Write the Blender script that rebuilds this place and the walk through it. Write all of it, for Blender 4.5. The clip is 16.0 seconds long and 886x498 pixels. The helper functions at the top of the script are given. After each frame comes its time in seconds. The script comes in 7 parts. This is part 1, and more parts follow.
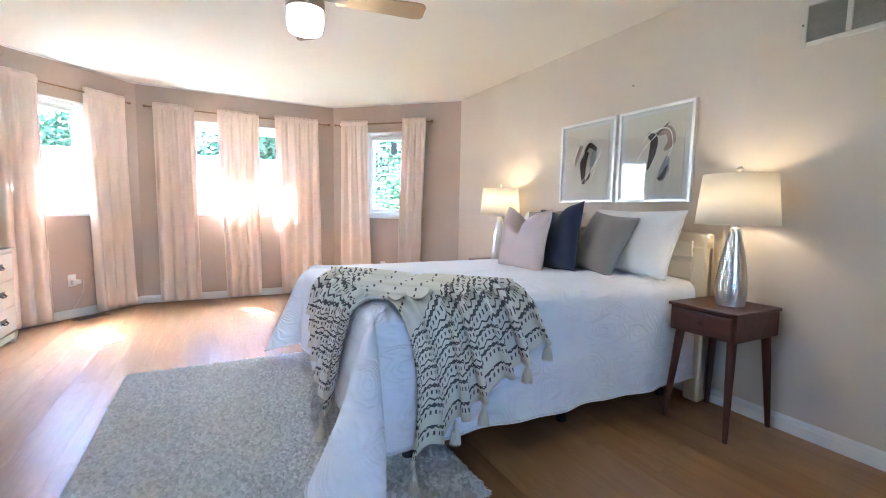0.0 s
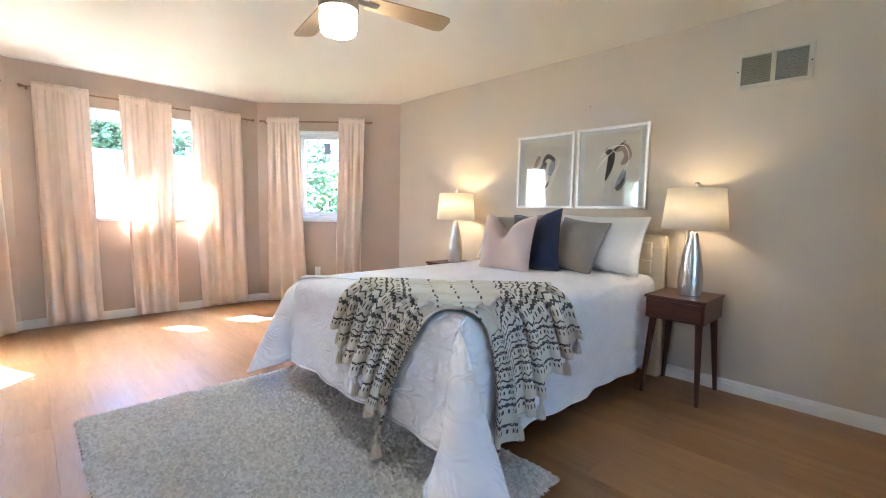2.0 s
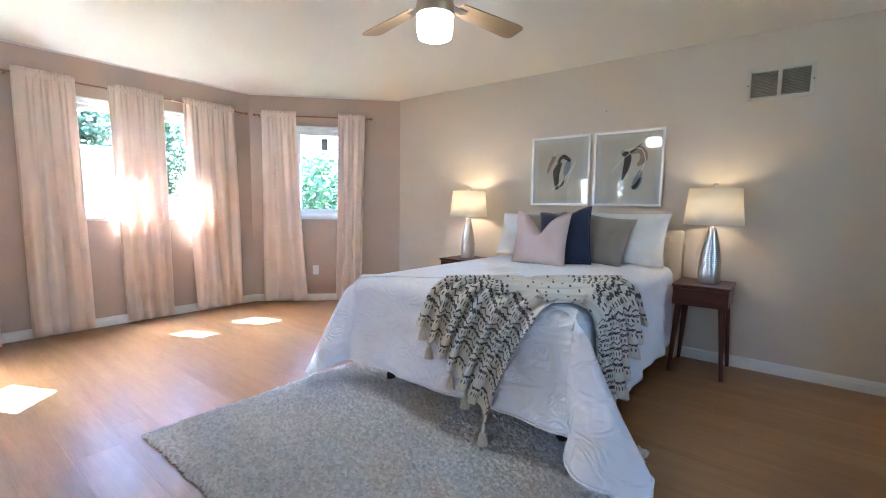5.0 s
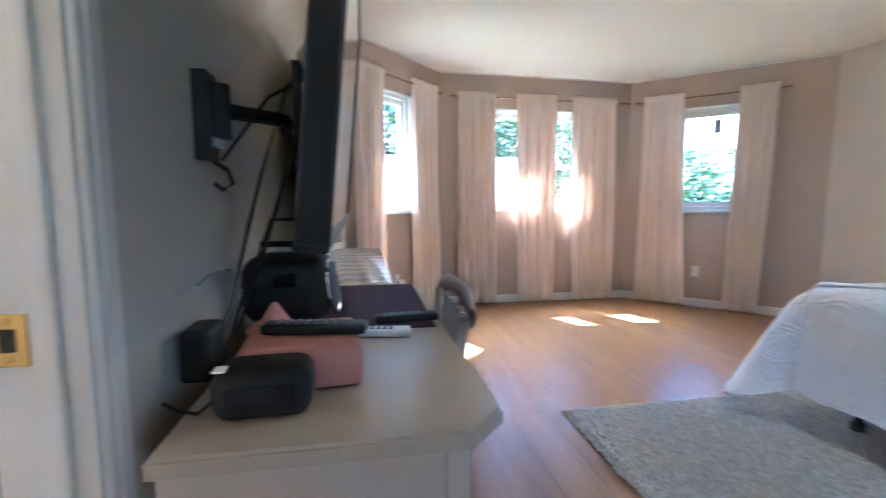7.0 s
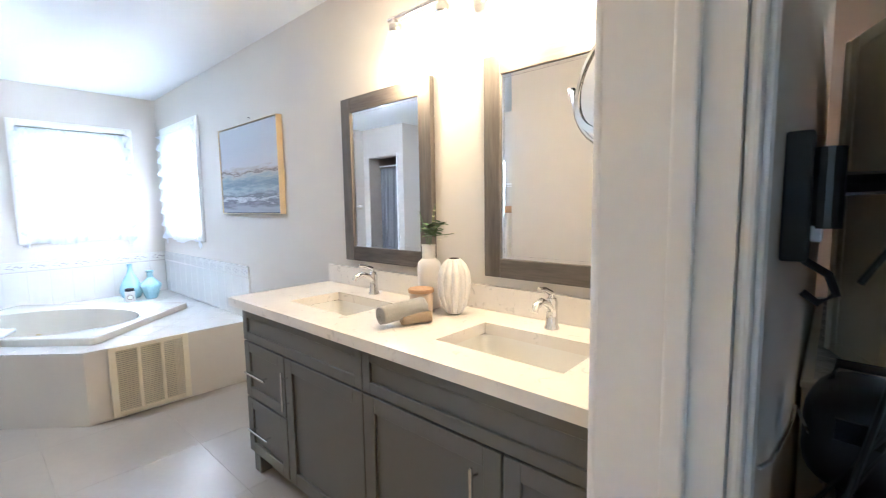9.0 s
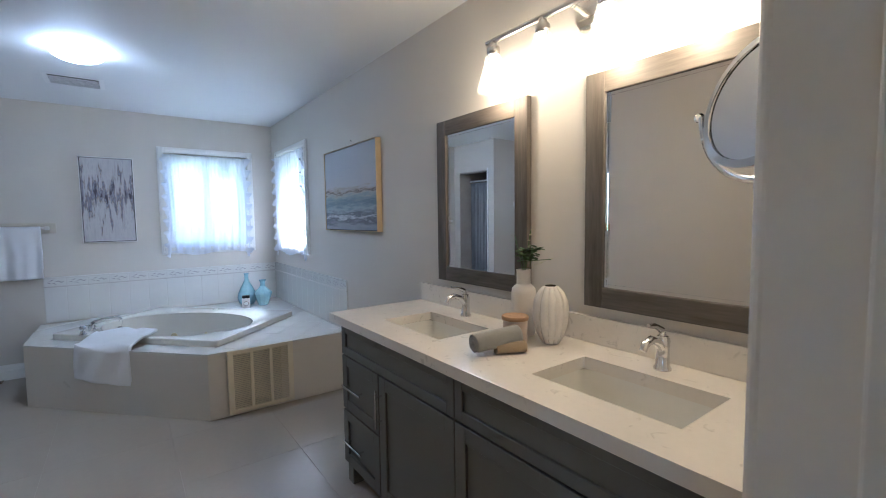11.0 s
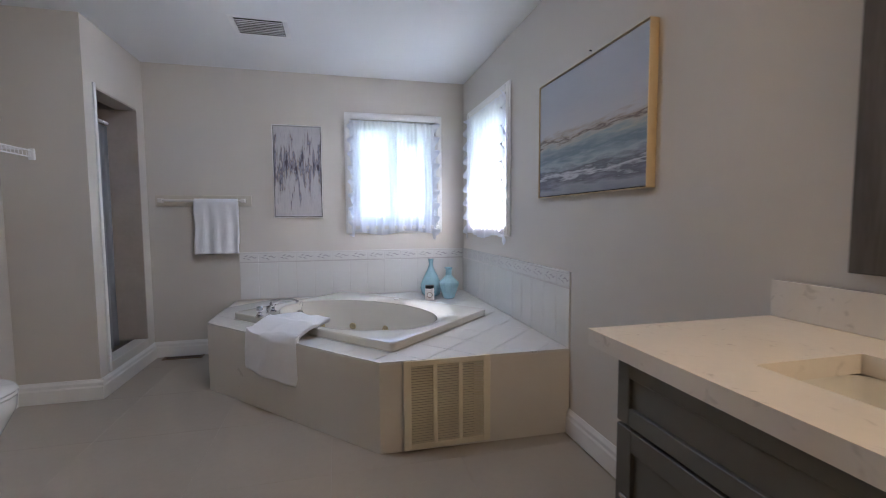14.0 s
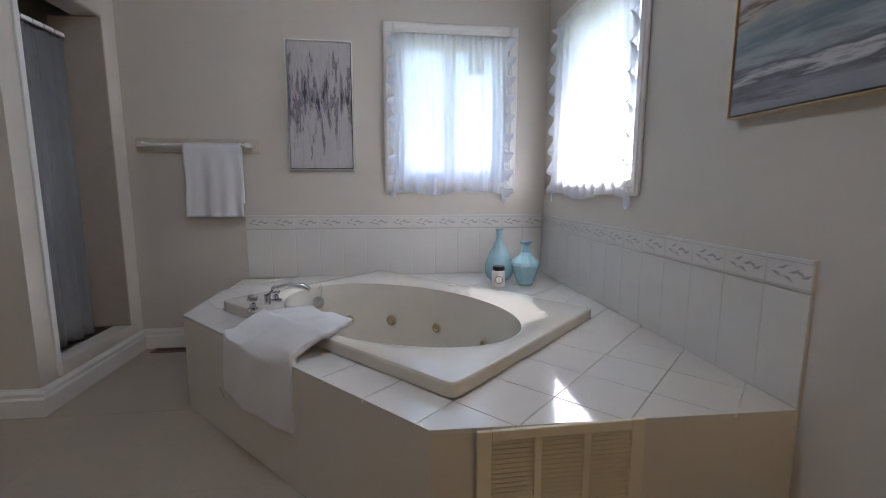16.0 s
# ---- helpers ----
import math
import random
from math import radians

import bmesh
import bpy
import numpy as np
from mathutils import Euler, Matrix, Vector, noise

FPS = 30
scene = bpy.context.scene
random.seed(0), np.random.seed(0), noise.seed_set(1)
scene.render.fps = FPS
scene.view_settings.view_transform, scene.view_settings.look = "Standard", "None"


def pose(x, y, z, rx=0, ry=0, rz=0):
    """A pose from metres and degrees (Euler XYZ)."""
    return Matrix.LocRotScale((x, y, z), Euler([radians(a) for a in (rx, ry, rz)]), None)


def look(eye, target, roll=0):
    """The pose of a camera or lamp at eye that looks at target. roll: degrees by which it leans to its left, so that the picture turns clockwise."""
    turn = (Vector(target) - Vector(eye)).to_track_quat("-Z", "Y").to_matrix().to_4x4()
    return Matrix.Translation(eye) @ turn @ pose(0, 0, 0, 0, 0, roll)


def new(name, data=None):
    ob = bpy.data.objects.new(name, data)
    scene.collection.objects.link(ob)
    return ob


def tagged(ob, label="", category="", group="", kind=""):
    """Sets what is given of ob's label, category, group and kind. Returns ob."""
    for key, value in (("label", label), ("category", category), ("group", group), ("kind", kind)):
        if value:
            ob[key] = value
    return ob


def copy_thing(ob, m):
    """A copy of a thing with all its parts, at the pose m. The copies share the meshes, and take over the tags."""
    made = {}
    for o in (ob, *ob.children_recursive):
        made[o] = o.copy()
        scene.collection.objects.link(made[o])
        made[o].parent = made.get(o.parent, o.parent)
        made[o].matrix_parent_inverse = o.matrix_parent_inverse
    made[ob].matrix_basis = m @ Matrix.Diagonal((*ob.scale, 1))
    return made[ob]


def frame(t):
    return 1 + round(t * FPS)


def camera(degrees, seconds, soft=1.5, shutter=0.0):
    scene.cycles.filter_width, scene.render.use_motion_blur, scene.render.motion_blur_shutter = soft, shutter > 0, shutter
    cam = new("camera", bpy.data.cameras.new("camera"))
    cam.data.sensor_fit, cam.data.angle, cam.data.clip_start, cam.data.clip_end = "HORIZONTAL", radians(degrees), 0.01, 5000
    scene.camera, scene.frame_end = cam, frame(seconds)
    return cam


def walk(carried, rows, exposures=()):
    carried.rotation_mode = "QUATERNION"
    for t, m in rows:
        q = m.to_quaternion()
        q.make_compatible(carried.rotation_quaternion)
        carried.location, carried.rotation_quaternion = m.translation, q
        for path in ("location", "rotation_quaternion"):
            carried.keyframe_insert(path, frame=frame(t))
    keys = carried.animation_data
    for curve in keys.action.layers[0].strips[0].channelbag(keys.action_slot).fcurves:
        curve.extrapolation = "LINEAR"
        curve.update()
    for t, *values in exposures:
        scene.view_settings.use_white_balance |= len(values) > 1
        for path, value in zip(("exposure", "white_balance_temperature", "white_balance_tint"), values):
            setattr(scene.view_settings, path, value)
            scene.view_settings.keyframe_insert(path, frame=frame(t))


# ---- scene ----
cam = camera(91.1, 16.0, 1.0, 0.3)
PATH = [
    (0, (0.269, 0.425, 1.128), (1.186, 2.193, 0.947), 1.1),
    (0.5, (0.105, 0.508, 1.122), (1.134, 2.214, 0.946), 1.1),
    (1, (-0.089, 0.582, 1.159), (1.053, 2.214, 0.979), 1.0),
    (1.5, (-0.263, 0.721, 1.148), (1.003, 2.26, 0.971), 1.3),
    (2, (-0.427, 0.841, 1.169), (0.953, 2.278, 0.991), 1.1),
    (2.5, (-0.581, 0.903, 1.185), (0.887, 2.249, 1.012), 1.1),
    (3, (-0.719, 0.955, 1.218), (0.804, 2.24, 1.044), 1.1),
    (5.5, (-1.066, 1.433, 1.171), (0.5, 2.661, 0.973), 0.9),
    (6, (-1.136, 1.53, 1.149), (0.254, 2.953, 0.939), 0.9),
    (6.5, (-1.209, 1.654, 1.11), (-0.191, 3.363, 0.901), 0.6),
    (7, (-1.302, 1.745, 1.11), (-0.95, 3.702, 0.894), 0.2),
    (7.5, (-1.376, 1.831, 1.123), (-1.694, 3.793, 0.901), -0.5),
    (8, (-1.456, 1.869, 1.171), (-2.222, 3.705, 0.957), -0.9),
    (8.5, (-1.552, 1.926, 1.226), (-2.658, 3.58, 1.021), -0.9),
    (9, (-1.606, 1.959, 1.293), (-2.942, 3.434, 1.094), -0.9),
    (9.5, (-1.609, 1.954, 1.349), (-3.071, 3.306, 1.164), -1.0),
    (12, (-1.802, 1.994, 1.321), (-3.52, 3.009, 1.193), -0.5),
    (12.5, (-2.027, 2.043, 1.28), (-3.835, 2.888, 1.15), -0.5),
    (13, (-2.29, 2.118, 1.246), (-4.174, 2.776, 1.114), -0.5),
    (13.5, (-2.545, 2.155, 1.19), (-4.465, 2.7, 1.063), -0.3),
    (14, (-2.82, 2.194, 1.141), (-4.759, 2.665, 1.002), -0.3),
    (14.5, (-3.105, 2.229, 1.094), (-5.053, 2.645, 0.917), -0.2),
    (15, (-3.374, 2.269, 1.084), (-5.33, 2.633, 0.875), -0.2),
    (15.5, (-3.64, 2.276, 1.061), (-5.6, 2.59, 0.82), 0.1),
    (16, (-3.885, 2.278, 1.042), (-5.849, 2.534, 0.765), 0.2),
]
EXPOSURES = [(0, 5.72, 5000, 11), (0.8, 5.72, 5450, 12), (2.5, 5.56, 5350, 11), (3.5, 5.48, 5200, 11), (5.5, 5.25, 4950, 11), (6.5, 5.05, 4850, 10), (7.0, 4.92, 4850, 10), (7.5, 4.8, 5100, 10), (8.0, 4.95, 5250, 10), (8.5, 5.08, 5200, 10), (9.0, 4.82, 5150, 11), (9.7, 4.32, 5000, 10), (12.0, 3.15, 4900, 11), (13.0, 3.32, 5200, 12), (14.0, 3.25, 5700, 18), (15.0, 3.03, 5900, 17), (16.0, 2.92, 6000, 17)]
walk(cam, [(t, look(eye, target, roll)) for t, eye, target, roll in PATH], EXPOSURES)

# ---- light ----
SUN_WAY = Vector((0.43, -0.90, -1.33)).normalized()
world = bpy.data.worlds.new("world")
scene.world = world
world.use_nodes = True
wn = world.node_tree.nodes
sky = wn.new("ShaderNodeTexSky")
sky.sky_type = "NISHITA"
sky.sun_disc = False
sky.sun_elevation = radians(53)
sky.sun_rotation = radians(334)
wn["Background"].inputs["Strength"].default_value = 0.15
world.node_tree.links.new(sky.outputs[0], wn["Background"].inputs["Color"])


def lamp(name, kind, energy, colour, m, size=0.1, size_y=None, label="", category="lamp"):
    data = bpy.data.lights.new(name, kind)
    data.energy, data.color = energy, colour
    if kind == "AREA":
        data.size = size
        if size_y:
            data.shape, data.size_y = "RECTANGLE", size_y
    elif kind == "SUN":
        data.angle = size
    else:
        data.shadow_soft_size = size
    ob = new(name, data)
    ob.matrix_world = m
    return ob


lamp("sun", "SUN", 5.0, (1.0, 0.95, 0.87), look((-4.3, 9.0, 13.3), (0, 0, 0)), radians(0.5))

# plan, in metres
XE, XW, XB = 2.90, -1.67, -1.775          # bedroom east and west faces, bathroom east face
YN, YS = 6.32, -1.2                       # bedroom north and south faces
CEIL = 2.44
NE0, NE1 = (1.66, YN), (XE, 5.09)         # bay facet to the north-east
NW0, NW1 = (-0.50, YN), (XW, 5.15)        # bay facet to the north-west
BX, BY, BS, BCEIL = -6.84, 3.375, 0.25, 2.40   # bathroom west, north, south faces and ceiling
PX, PY = -3.72, 1.52                      # closet block beside the bathroom door
SX, SY = -5.985, 0.70                     # shower corner
DOOR0, DOOR1, DOORH = 1.58, 2.38, 2.04    # bathroom door opening along y


# ---- materials ----
def mat(name, colour, rough=0.6, metal=0.0, var=0.08, scale=3.0, fine=60.0, bump=0.05, dist=0.002, spec=0.5, sheen=0.0, stretch=(1, 1, 1), coat=0.0):
    m = bpy.data.materials.new(name)
    m.use_nodes = True
    nt = m.node_tree
    n, l = nt.nodes, nt.links
    b = n["Principled BSDF"]
    tc = n.new("ShaderNodeTexCoord")
    mp = n.new("ShaderNodeMapping")
    mp.inputs["Scale"].default_value = stretch
    l.new(tc.outputs["Object"], mp.inputs[0])
    a = n.new("ShaderNodeTexNoise")
    a.inputs["Scale"].default_value, a.inputs["Detail"].default_value = scale, 4
    c = n.new("ShaderNodeTexNoise")
    c.inputs["Scale"].default_value, c.inputs["Detail"].default_value = fine, 3
    l.new(mp.outputs[0], a.inputs[0])
    l.new(mp.outputs[0], c.inputs[0])
    mix = n.new("ShaderNodeMath")
    mix.operation = "MULTIPLY_ADD"
    l.new(c.outputs[0], mix.inputs[0])
    mix.inputs[1].default_value = 0.5
    l.new(a.outputs[0], mix.inputs[2])
    ramp = n.new("ShaderNodeMapRange")
    ramp.inputs["From Min"].default_value, ramp.inputs["From Max"].default_value = 0.35, 1.15
    ramp.inputs["To Min"].default_value, ramp.inputs["To Max"].default_value = 1 - var, 1 + var
    l.new(mix.outputs[0], ramp.inputs[0])
    col = n.new("ShaderNodeVectorMath")
    col.operation = "SCALE"
    col.inputs[0].default_value = colour
    l.new(ramp.outputs[0], col.inputs["Scale"])
    l.new(col.outputs[0], b.inputs["Base Color"])
    rr = n.new("ShaderNodeMapRange")
    rr.inputs["To Min"].default_value, rr.inputs["To Max"].default_value = max(0.02, rough - 0.06), min(1, rough + 0.06)
    l.new(a.outputs[0], rr.inputs[0])
    l.new(rr.outputs[0], b.inputs["Roughness"])
    b.inputs["Metallic"].default_value = metal
    b.inputs["Specular IOR Level"].default_value = spec
    b.inputs["Sheen Weight"].default_value = sheen
    b.inputs["Coat Weight"].default_value = coat
    if bump:
        bp = n.new("ShaderNodeBump")
        bp.inputs["Strength"].default_value, bp.inputs["Distance"].default_value = bump, dist
        l.new(c.outputs[0], bp.inputs["Height"])
        l.new(bp.outputs[0], b.inputs["Normal"])
    return m


def glow(name, colour, strength):
    m = bpy.data.materials.new(name)
    m.use_nodes = True
    b = m.node_tree.nodes["Principled BSDF"]
    b.inputs["Base Color"].default_value = (*colour, 1)
    b.inputs["Emission Color"].default_value = (*colour, 1)
    b.inputs["Emission Strength"].default_value = strength
    b.inputs["Roughness"].default_value = 0.35
    return m


def cloth(name, colour, through_share, scale=250.0, var=0.05, bump=0.25, clear=0.0):
    """Woven cloth that lets some light through; clear: the share of open weave."""
    m = mat(name, colour, 0.9, 0, var, 6.0, scale, bump, 0.001, 0.1, 0.2)
    nt = m.node_tree
    n, l = nt.nodes, nt.links
    b, out = n["Principled BSDF"], n["Material Output"]
    tr = n.new("ShaderNodeBsdfTranslucent")
    l.new(b.inputs["Base Color"].links[0].from_socket, tr.inputs[0])
    mx = n.new("ShaderNodeMixShader")
    mx.inputs[0].default_value = through_share
    l.new(b.outputs[0], mx.inputs[1])
    l.new(tr.outputs[0], mx.inputs[2])
    last = mx
    if clear:
        tp = n.new("ShaderNodeBsdfTransparent")
        m2 = n.new("ShaderNodeMixShader")
        m2.inputs[0].default_value = clear
        l.new(mx.outputs[0], m2.inputs[1])
        l.new(tp.outputs[0], m2.inputs[2])
        last = m2
    l.new(last.outputs[0], out.inputs[0])
    return m


def glass(name, colour=(1, 1, 1), rough=0.0):
    m = bpy.data.materials.new(name)
    m.use_nodes = True
    b = m.node_tree.nodes["Principled BSDF"]
    b.inputs["Base Color"].default_value = (*colour, 1)
    b.inputs["Transmission Weight"].default_value = 1
    b.inputs["Roughness"].default_value = rough
    b.inputs["IOR"].default_value = 1.45
    return m


def wood(name, light, dark, rough=0.4, along="y", scale=1.0, island=False):
    """Straight-grained wood, its grain along one axis."""
    m = bpy.data.materials.new(name)
    m.use_nodes = True
    nt = m.node_tree
    n, l = nt.nodes, nt.links
    b = n["Principled BSDF"]
    tc = n.new("ShaderNodeTexCoord")
    info = n.new("ShaderNodeObjectInfo")
    shift = n.new("ShaderNodeVectorMath")
    shift.operation = "MULTIPLY_ADD"
    shift.inputs[1].default_value = (37, 53, 29)
    if island:
        geo = n.new("ShaderNodeNewGeometry")
        l.new(geo.outputs["Random Per Island"], shift.inputs[0])
    else:
        l.new(info.outputs["Random"], shift.inputs[0])
    l.new(tc.outputs["Object"], shift.inputs[2])
    mp = n.new("ShaderNodeMapping")
    s = {"x": (1.2, 14, 14), "y": (14, 1.2, 14), "z": (14, 14, 1.2)}[along]
    mp.inputs["Scale"].default_value = [v * scale for v in s]
    l.new(shift.outputs[0], mp.inputs[0])
    a = n.new("ShaderNodeTexNoise")
    a.inputs["Scale"].default_value, a.inputs["Detail"].default_value, a.inputs["Distortion"].default_value = 1.0, 5, 0.6
    l.new(mp.outputs[0], a.inputs[0])
    f = n.new("ShaderNodeTexNoise")
    f.inputs["Scale"].default_value, f.inputs["Detail"].default_value = 7.0, 3
    l.new(mp.outputs[0], f.inputs[0])
    add = n.new("ShaderNodeMath")
    add.operation = "MULTIPLY_ADD"
    add.inputs[1].default_value = 0.4
    l.new(f.outputs[0], add.inputs[0])
    l.new(a.outputs[0], add.inputs[2])
    off = n.new("ShaderNodeMath")
    off.operation = "MULTIPLY_ADD"
    off.inputs[1].default_value = 0.16
    l.new(geo.outputs["Random Per Island"] if island else info.outputs["Random"], off.inputs[0])
    l.new(add.outputs[0], off.inputs[2])
    r = n.new("ShaderNodeMapRange")
    r.inputs["From Min"].default_value, r.inputs["From Max"].default_value = 0.5, 1.05
    l.new(off.outputs[0], r.inputs[0])
    mx = n.new("ShaderNodeMix")
    mx.data_type = "RGBA"
    mx.inputs["A"].default_value, mx.inputs["B"].default_value = (*light, 1), (*dark, 1)
    l.new(r.outputs[0], mx.inputs["Factor"])
    l.new(mx.outputs["Result"], b.inputs["Base Color"])
    rr = n.new("ShaderNodeMapRange")
    rr.inputs["To Min"].default_value, rr.inputs["To Max"].default_value = rough - 0.05, rough + 0.1
    l.new(f.outputs[0], rr.inputs[0])
    l.new(rr.outputs[0], b.inputs["Roughness"])
    bp = n.new("ShaderNodeBump")
    bp.inputs["Strength"].default_value, bp.inputs["Distance"].default_value = 0.12, 0.001
    l.new(f.outputs[0], bp.inputs["Height"])
    l.new(bp.outputs[0], b.inputs["Normal"])
    return m


M = {}
M["paint_rose"] = mat("paint_rose", (0.52, 0.405, 0.325), 0.75, var=0.03, scale=1.5, fine=180, bump=0.12, dist=0.0008)
M["paint_greige"] = mat("paint_greige", (0.63, 0.55, 0.455), 0.75, var=0.03, scale=1.5, fine=180, bump=0.12, dist=0.0008)
M["paint_bath"] = mat("paint_bath", (0.62, 0.58, 0.52), 0.7, var=0.03, scale=1.5, fine=180, bump=0.12, dist=0.0008)
M["paint_ceiling"] = mat("paint_ceiling", (0.83, 0.79, 0.70), 0.85, var=0.02, scale=1.2, fine=120, bump=0.15, dist=0.001)
M["paint_bath_ceiling"] = mat("paint_bath_ceiling", (0.80, 0.81, 0.82), 0.6, var=0.02, scale=1.2, fine=120, bump=0.1, dist=0.001)
M["trim_white"] = mat("trim_white", (0.80, 0.79, 0.77), 0.35, var=0.03, scale=4, fine=80, bump=0.03)
M["trim_cream"] = mat("trim_cream", (0.82, 0.775, 0.71), 0.4, var=0.04, scale=4, fine=80, bump=0.03)
M["vinyl_white"] = mat("vinyl_white", (0.85, 0.85, 0.85), 0.35, var=0.02, bump=0.0)
M["laminate"] = wood("laminate", (0.37, 0.205, 0.085), (0.27, 0.135, 0.05), 0.34, "y", 1.0, island=True)
M["bath_tile_floor"] = mat("bath_tile_floor", (0.40, 0.35, 0.285), 0.32, var=0.07, scale=2.5, fine=30, bump=0.04)
M["grout"] = mat("grout", (0.37, 0.325, 0.265), 0.9, var=0.08)
M["glass"] = glass("glass")
M["mirror"] = mat("mirror", (0.9, 0.9, 0.9), 0.02, 1.0, var=0.0, bump=0)
M["mirror"].node_tree.nodes["Principled BSDF"].inputs["Roughness"].links and M["mirror"].node_tree.links.remove(M["mirror"].node_tree.nodes["Principled BSDF"].inputs["Roughness"].links[0])
M["mirror"].node_tree.nodes["Principled BSDF"].inputs["Roughness"].default_value = 0.0


# ---- shapes ----
def box(bm, x0, x1, y0, y1, z0, z1, bevel=0.0, seg=2, m=None):
    r = bmesh.ops.create_cube(bm, size=1.0, matrix=Matrix.Translation(((x0 + x1) / 2, (y0 + y1) / 2, (z0 + z1) / 2)) @ Matrix.Diagonal((abs(x1 - x0), abs(y1 - y0), abs(z1 - z0), 1)))
    vs = r["verts"]
    if bevel:
        es = list({e for v in vs for e in v.link_edges})
        out = bmesh.ops.bevel(bm, geom=es, offset=bevel, segments=seg, affect="EDGES", profile=0.5)
        vs = list({v for f in out["faces"] for v in f.verts} | {v for v in vs if v.is_valid})
    if m is not None:
        bmesh.ops.transform(bm, matrix=m, verts=vs)
    return bm


def boxed(x0, x1, y0, y1, z0, z1, bevel=0.0, seg=2, m=None):
    return box(bmesh.new(), x0, x1, y0, y1, z0, z1, bevel, seg, m)


def lathe(profile, seg=32, bm=None, m=None):
    """A body of revolution about z from (radius, height) pairs."""
    bm = bm or bmesh.new()
    rings = []
    for r, z in profile:
        if r < 1e-5:
            rings.append([bm.verts.new((0, 0, z))])
        else:
            rings.append([bm.verts.new((r * math.cos(2 * math.pi * i / seg), r * math.sin(2 * math.pi * i / seg), z)) for i in range(seg)])
    made = [v for r in rings for v in r]
    for a, b in zip(rings, rings[1:]):
        for i in range(seg):
            j = (i + 1) % seg
            q = [a[i % len(a)], a[j % len(a)], b[j % len(b)], b[i % len(b)]]
            q = [v for k, v in enumerate(q) if v not in q[:k]]
            if len(q) > 2:
                bm.faces.new(q)
    if m is not None:
        bmesh.ops.transform(bm, matrix=m, verts=made)
    return bm


def tube(points, radius, seg=10, bm=None, taper=None):
    """A round bar along a polyline; taper: radius at the far end."""
    bm = bm or bmesh.new()
    pts = [Vector(p) for p in points]
    rings = []
    for i, p in enumerate(pts):
        d = (pts[min(i + 1, len(pts) - 1)] - pts[max(i - 1, 0)]).normalized()
        a = d.cross(Vector((0, 0, 1)) if abs(d.z) < 0.9 else Vector((1, 0, 0))).normalized()
        b = d.cross(a)
        r = radius if taper is None else radius + (taper - radius) * i / (len(pts) - 1)
        rings.append([bm.verts.new(p + r * (math.cos(2 * math.pi * k / seg) * a + math.sin(2 * math.pi * k / seg) * b)) for k in range(seg)])
    for a, b in zip(rings, rings[1:]):
        for k in range(seg):
            bm.faces.new((a[k], a[(k + 1) % seg], b[(k + 1) % seg], b[k]))
    bm.faces.new(rings[0][::-1])
    bm.faces.new(rings[-1])
    return bm


def grid(nu, nv, fn, bm=None, wrap=False):
    """A sheet of nu x nv quads through fn(u, v), u and v in 0..1."""
    bm = bm or bmesh.new()
    rows = [[bm.verts.new(fn(i / nu, j / nv)) for j in range(nv + 1)] for i in range(nu if wrap else nu + 1)]
    for i in range(nu):
        a, b = rows[i], rows[(i + 1) % len(rows)]
        for j in range(nv):
            bm.faces.new((a[j], b[j], b[j + 1], a[j + 1]))
    return bm


def prism(outline, z0, z1, bm=None):
    bm = bm or bmesh.new()
    lo = [bm.verts.new((x, y, z0)) for x, y in outline]
    hi = [bm.verts.new((x, y, z1)) for x, y in outline]
    k = len(lo)
    for i in range(k):
        bm.faces.new((lo[i], lo[(i + 1) % k], hi[(i + 1) % k], hi[i]))
    bm.faces.new(lo[::-1])
    bm.faces.new(hi)
    return bm


def part(name, bm, material, parent=None, label="", smooth=False, kind=""):
    """Links a bmesh as one mesh object under a thing or a part."""
    bmesh.ops.recalc_face_normals(bm, faces=bm.faces)
    me = bpy.data.meshes.new(name)
    bm.to_mesh(me)
    bm.free()
    if smooth:
        for p in me.polygons:
            p.use_smooth = True
        me.set_sharp_from_angle(angle=radians(45 if smooth is True else smooth))
    if material is not None:
        me.materials.append(M[material] if isinstance(material, str) else material)
    ob = new(name, me)
    ob.parent = parent
    tagged(ob, label, kind=kind)
    return ob


def thing(name, m, label, category, group=""):
    ob = new(name)
    ob.empty_display_size = 0.1
    ob.matrix_world = m
    return tagged(ob, label, category, group)


def solid(ob, thick, offset=0.0):
    md = ob.modifiers.new("thickness", "SOLIDIFY")
    md.thickness, md.offset = thick, offset
    return ob


# ---- structure ----
def along(p0, p1):
    """The pose whose x runs from p0 to p1, y to the left of it, z up."""
    a = math.degrees(math.atan2(p1[1] - p0[1], p1[0] - p0[0]))
    return pose(p0[0], p0[1], 0, 0, 0, a), math.hypot(p1[0] - p0[0], p1[1] - p0[1])


def wall(name, p0, p1, z1, thick, holes, material, label, z0=0.0):
    """A wall whose face runs from p0 to p1 and whose body lies to the left; holes are (s0, s1, z0, z1)."""
    m, length = along(p0, p1)
    bm = bmesh.new()
    ss = sorted({0.0, length, *[h[0] for h in holes], *[h[1] for h in holes]})
    for a, b in zip(ss, ss[1:]):
        cuts = sorted((h[2], h[3]) for h in holes if h[0] < (a + b) / 2 < h[1])
        z = z0
        for c0, c1 in cuts + [(z1, z1)]:
            if c0 - z > 1e-4:
                box(bm, a, b, 0, thick, z, c0)
            z = c1
    ob = part(name, bm, material)
    ob.matrix_world = m
    return tagged(ob, label, "wall", kind="structure")


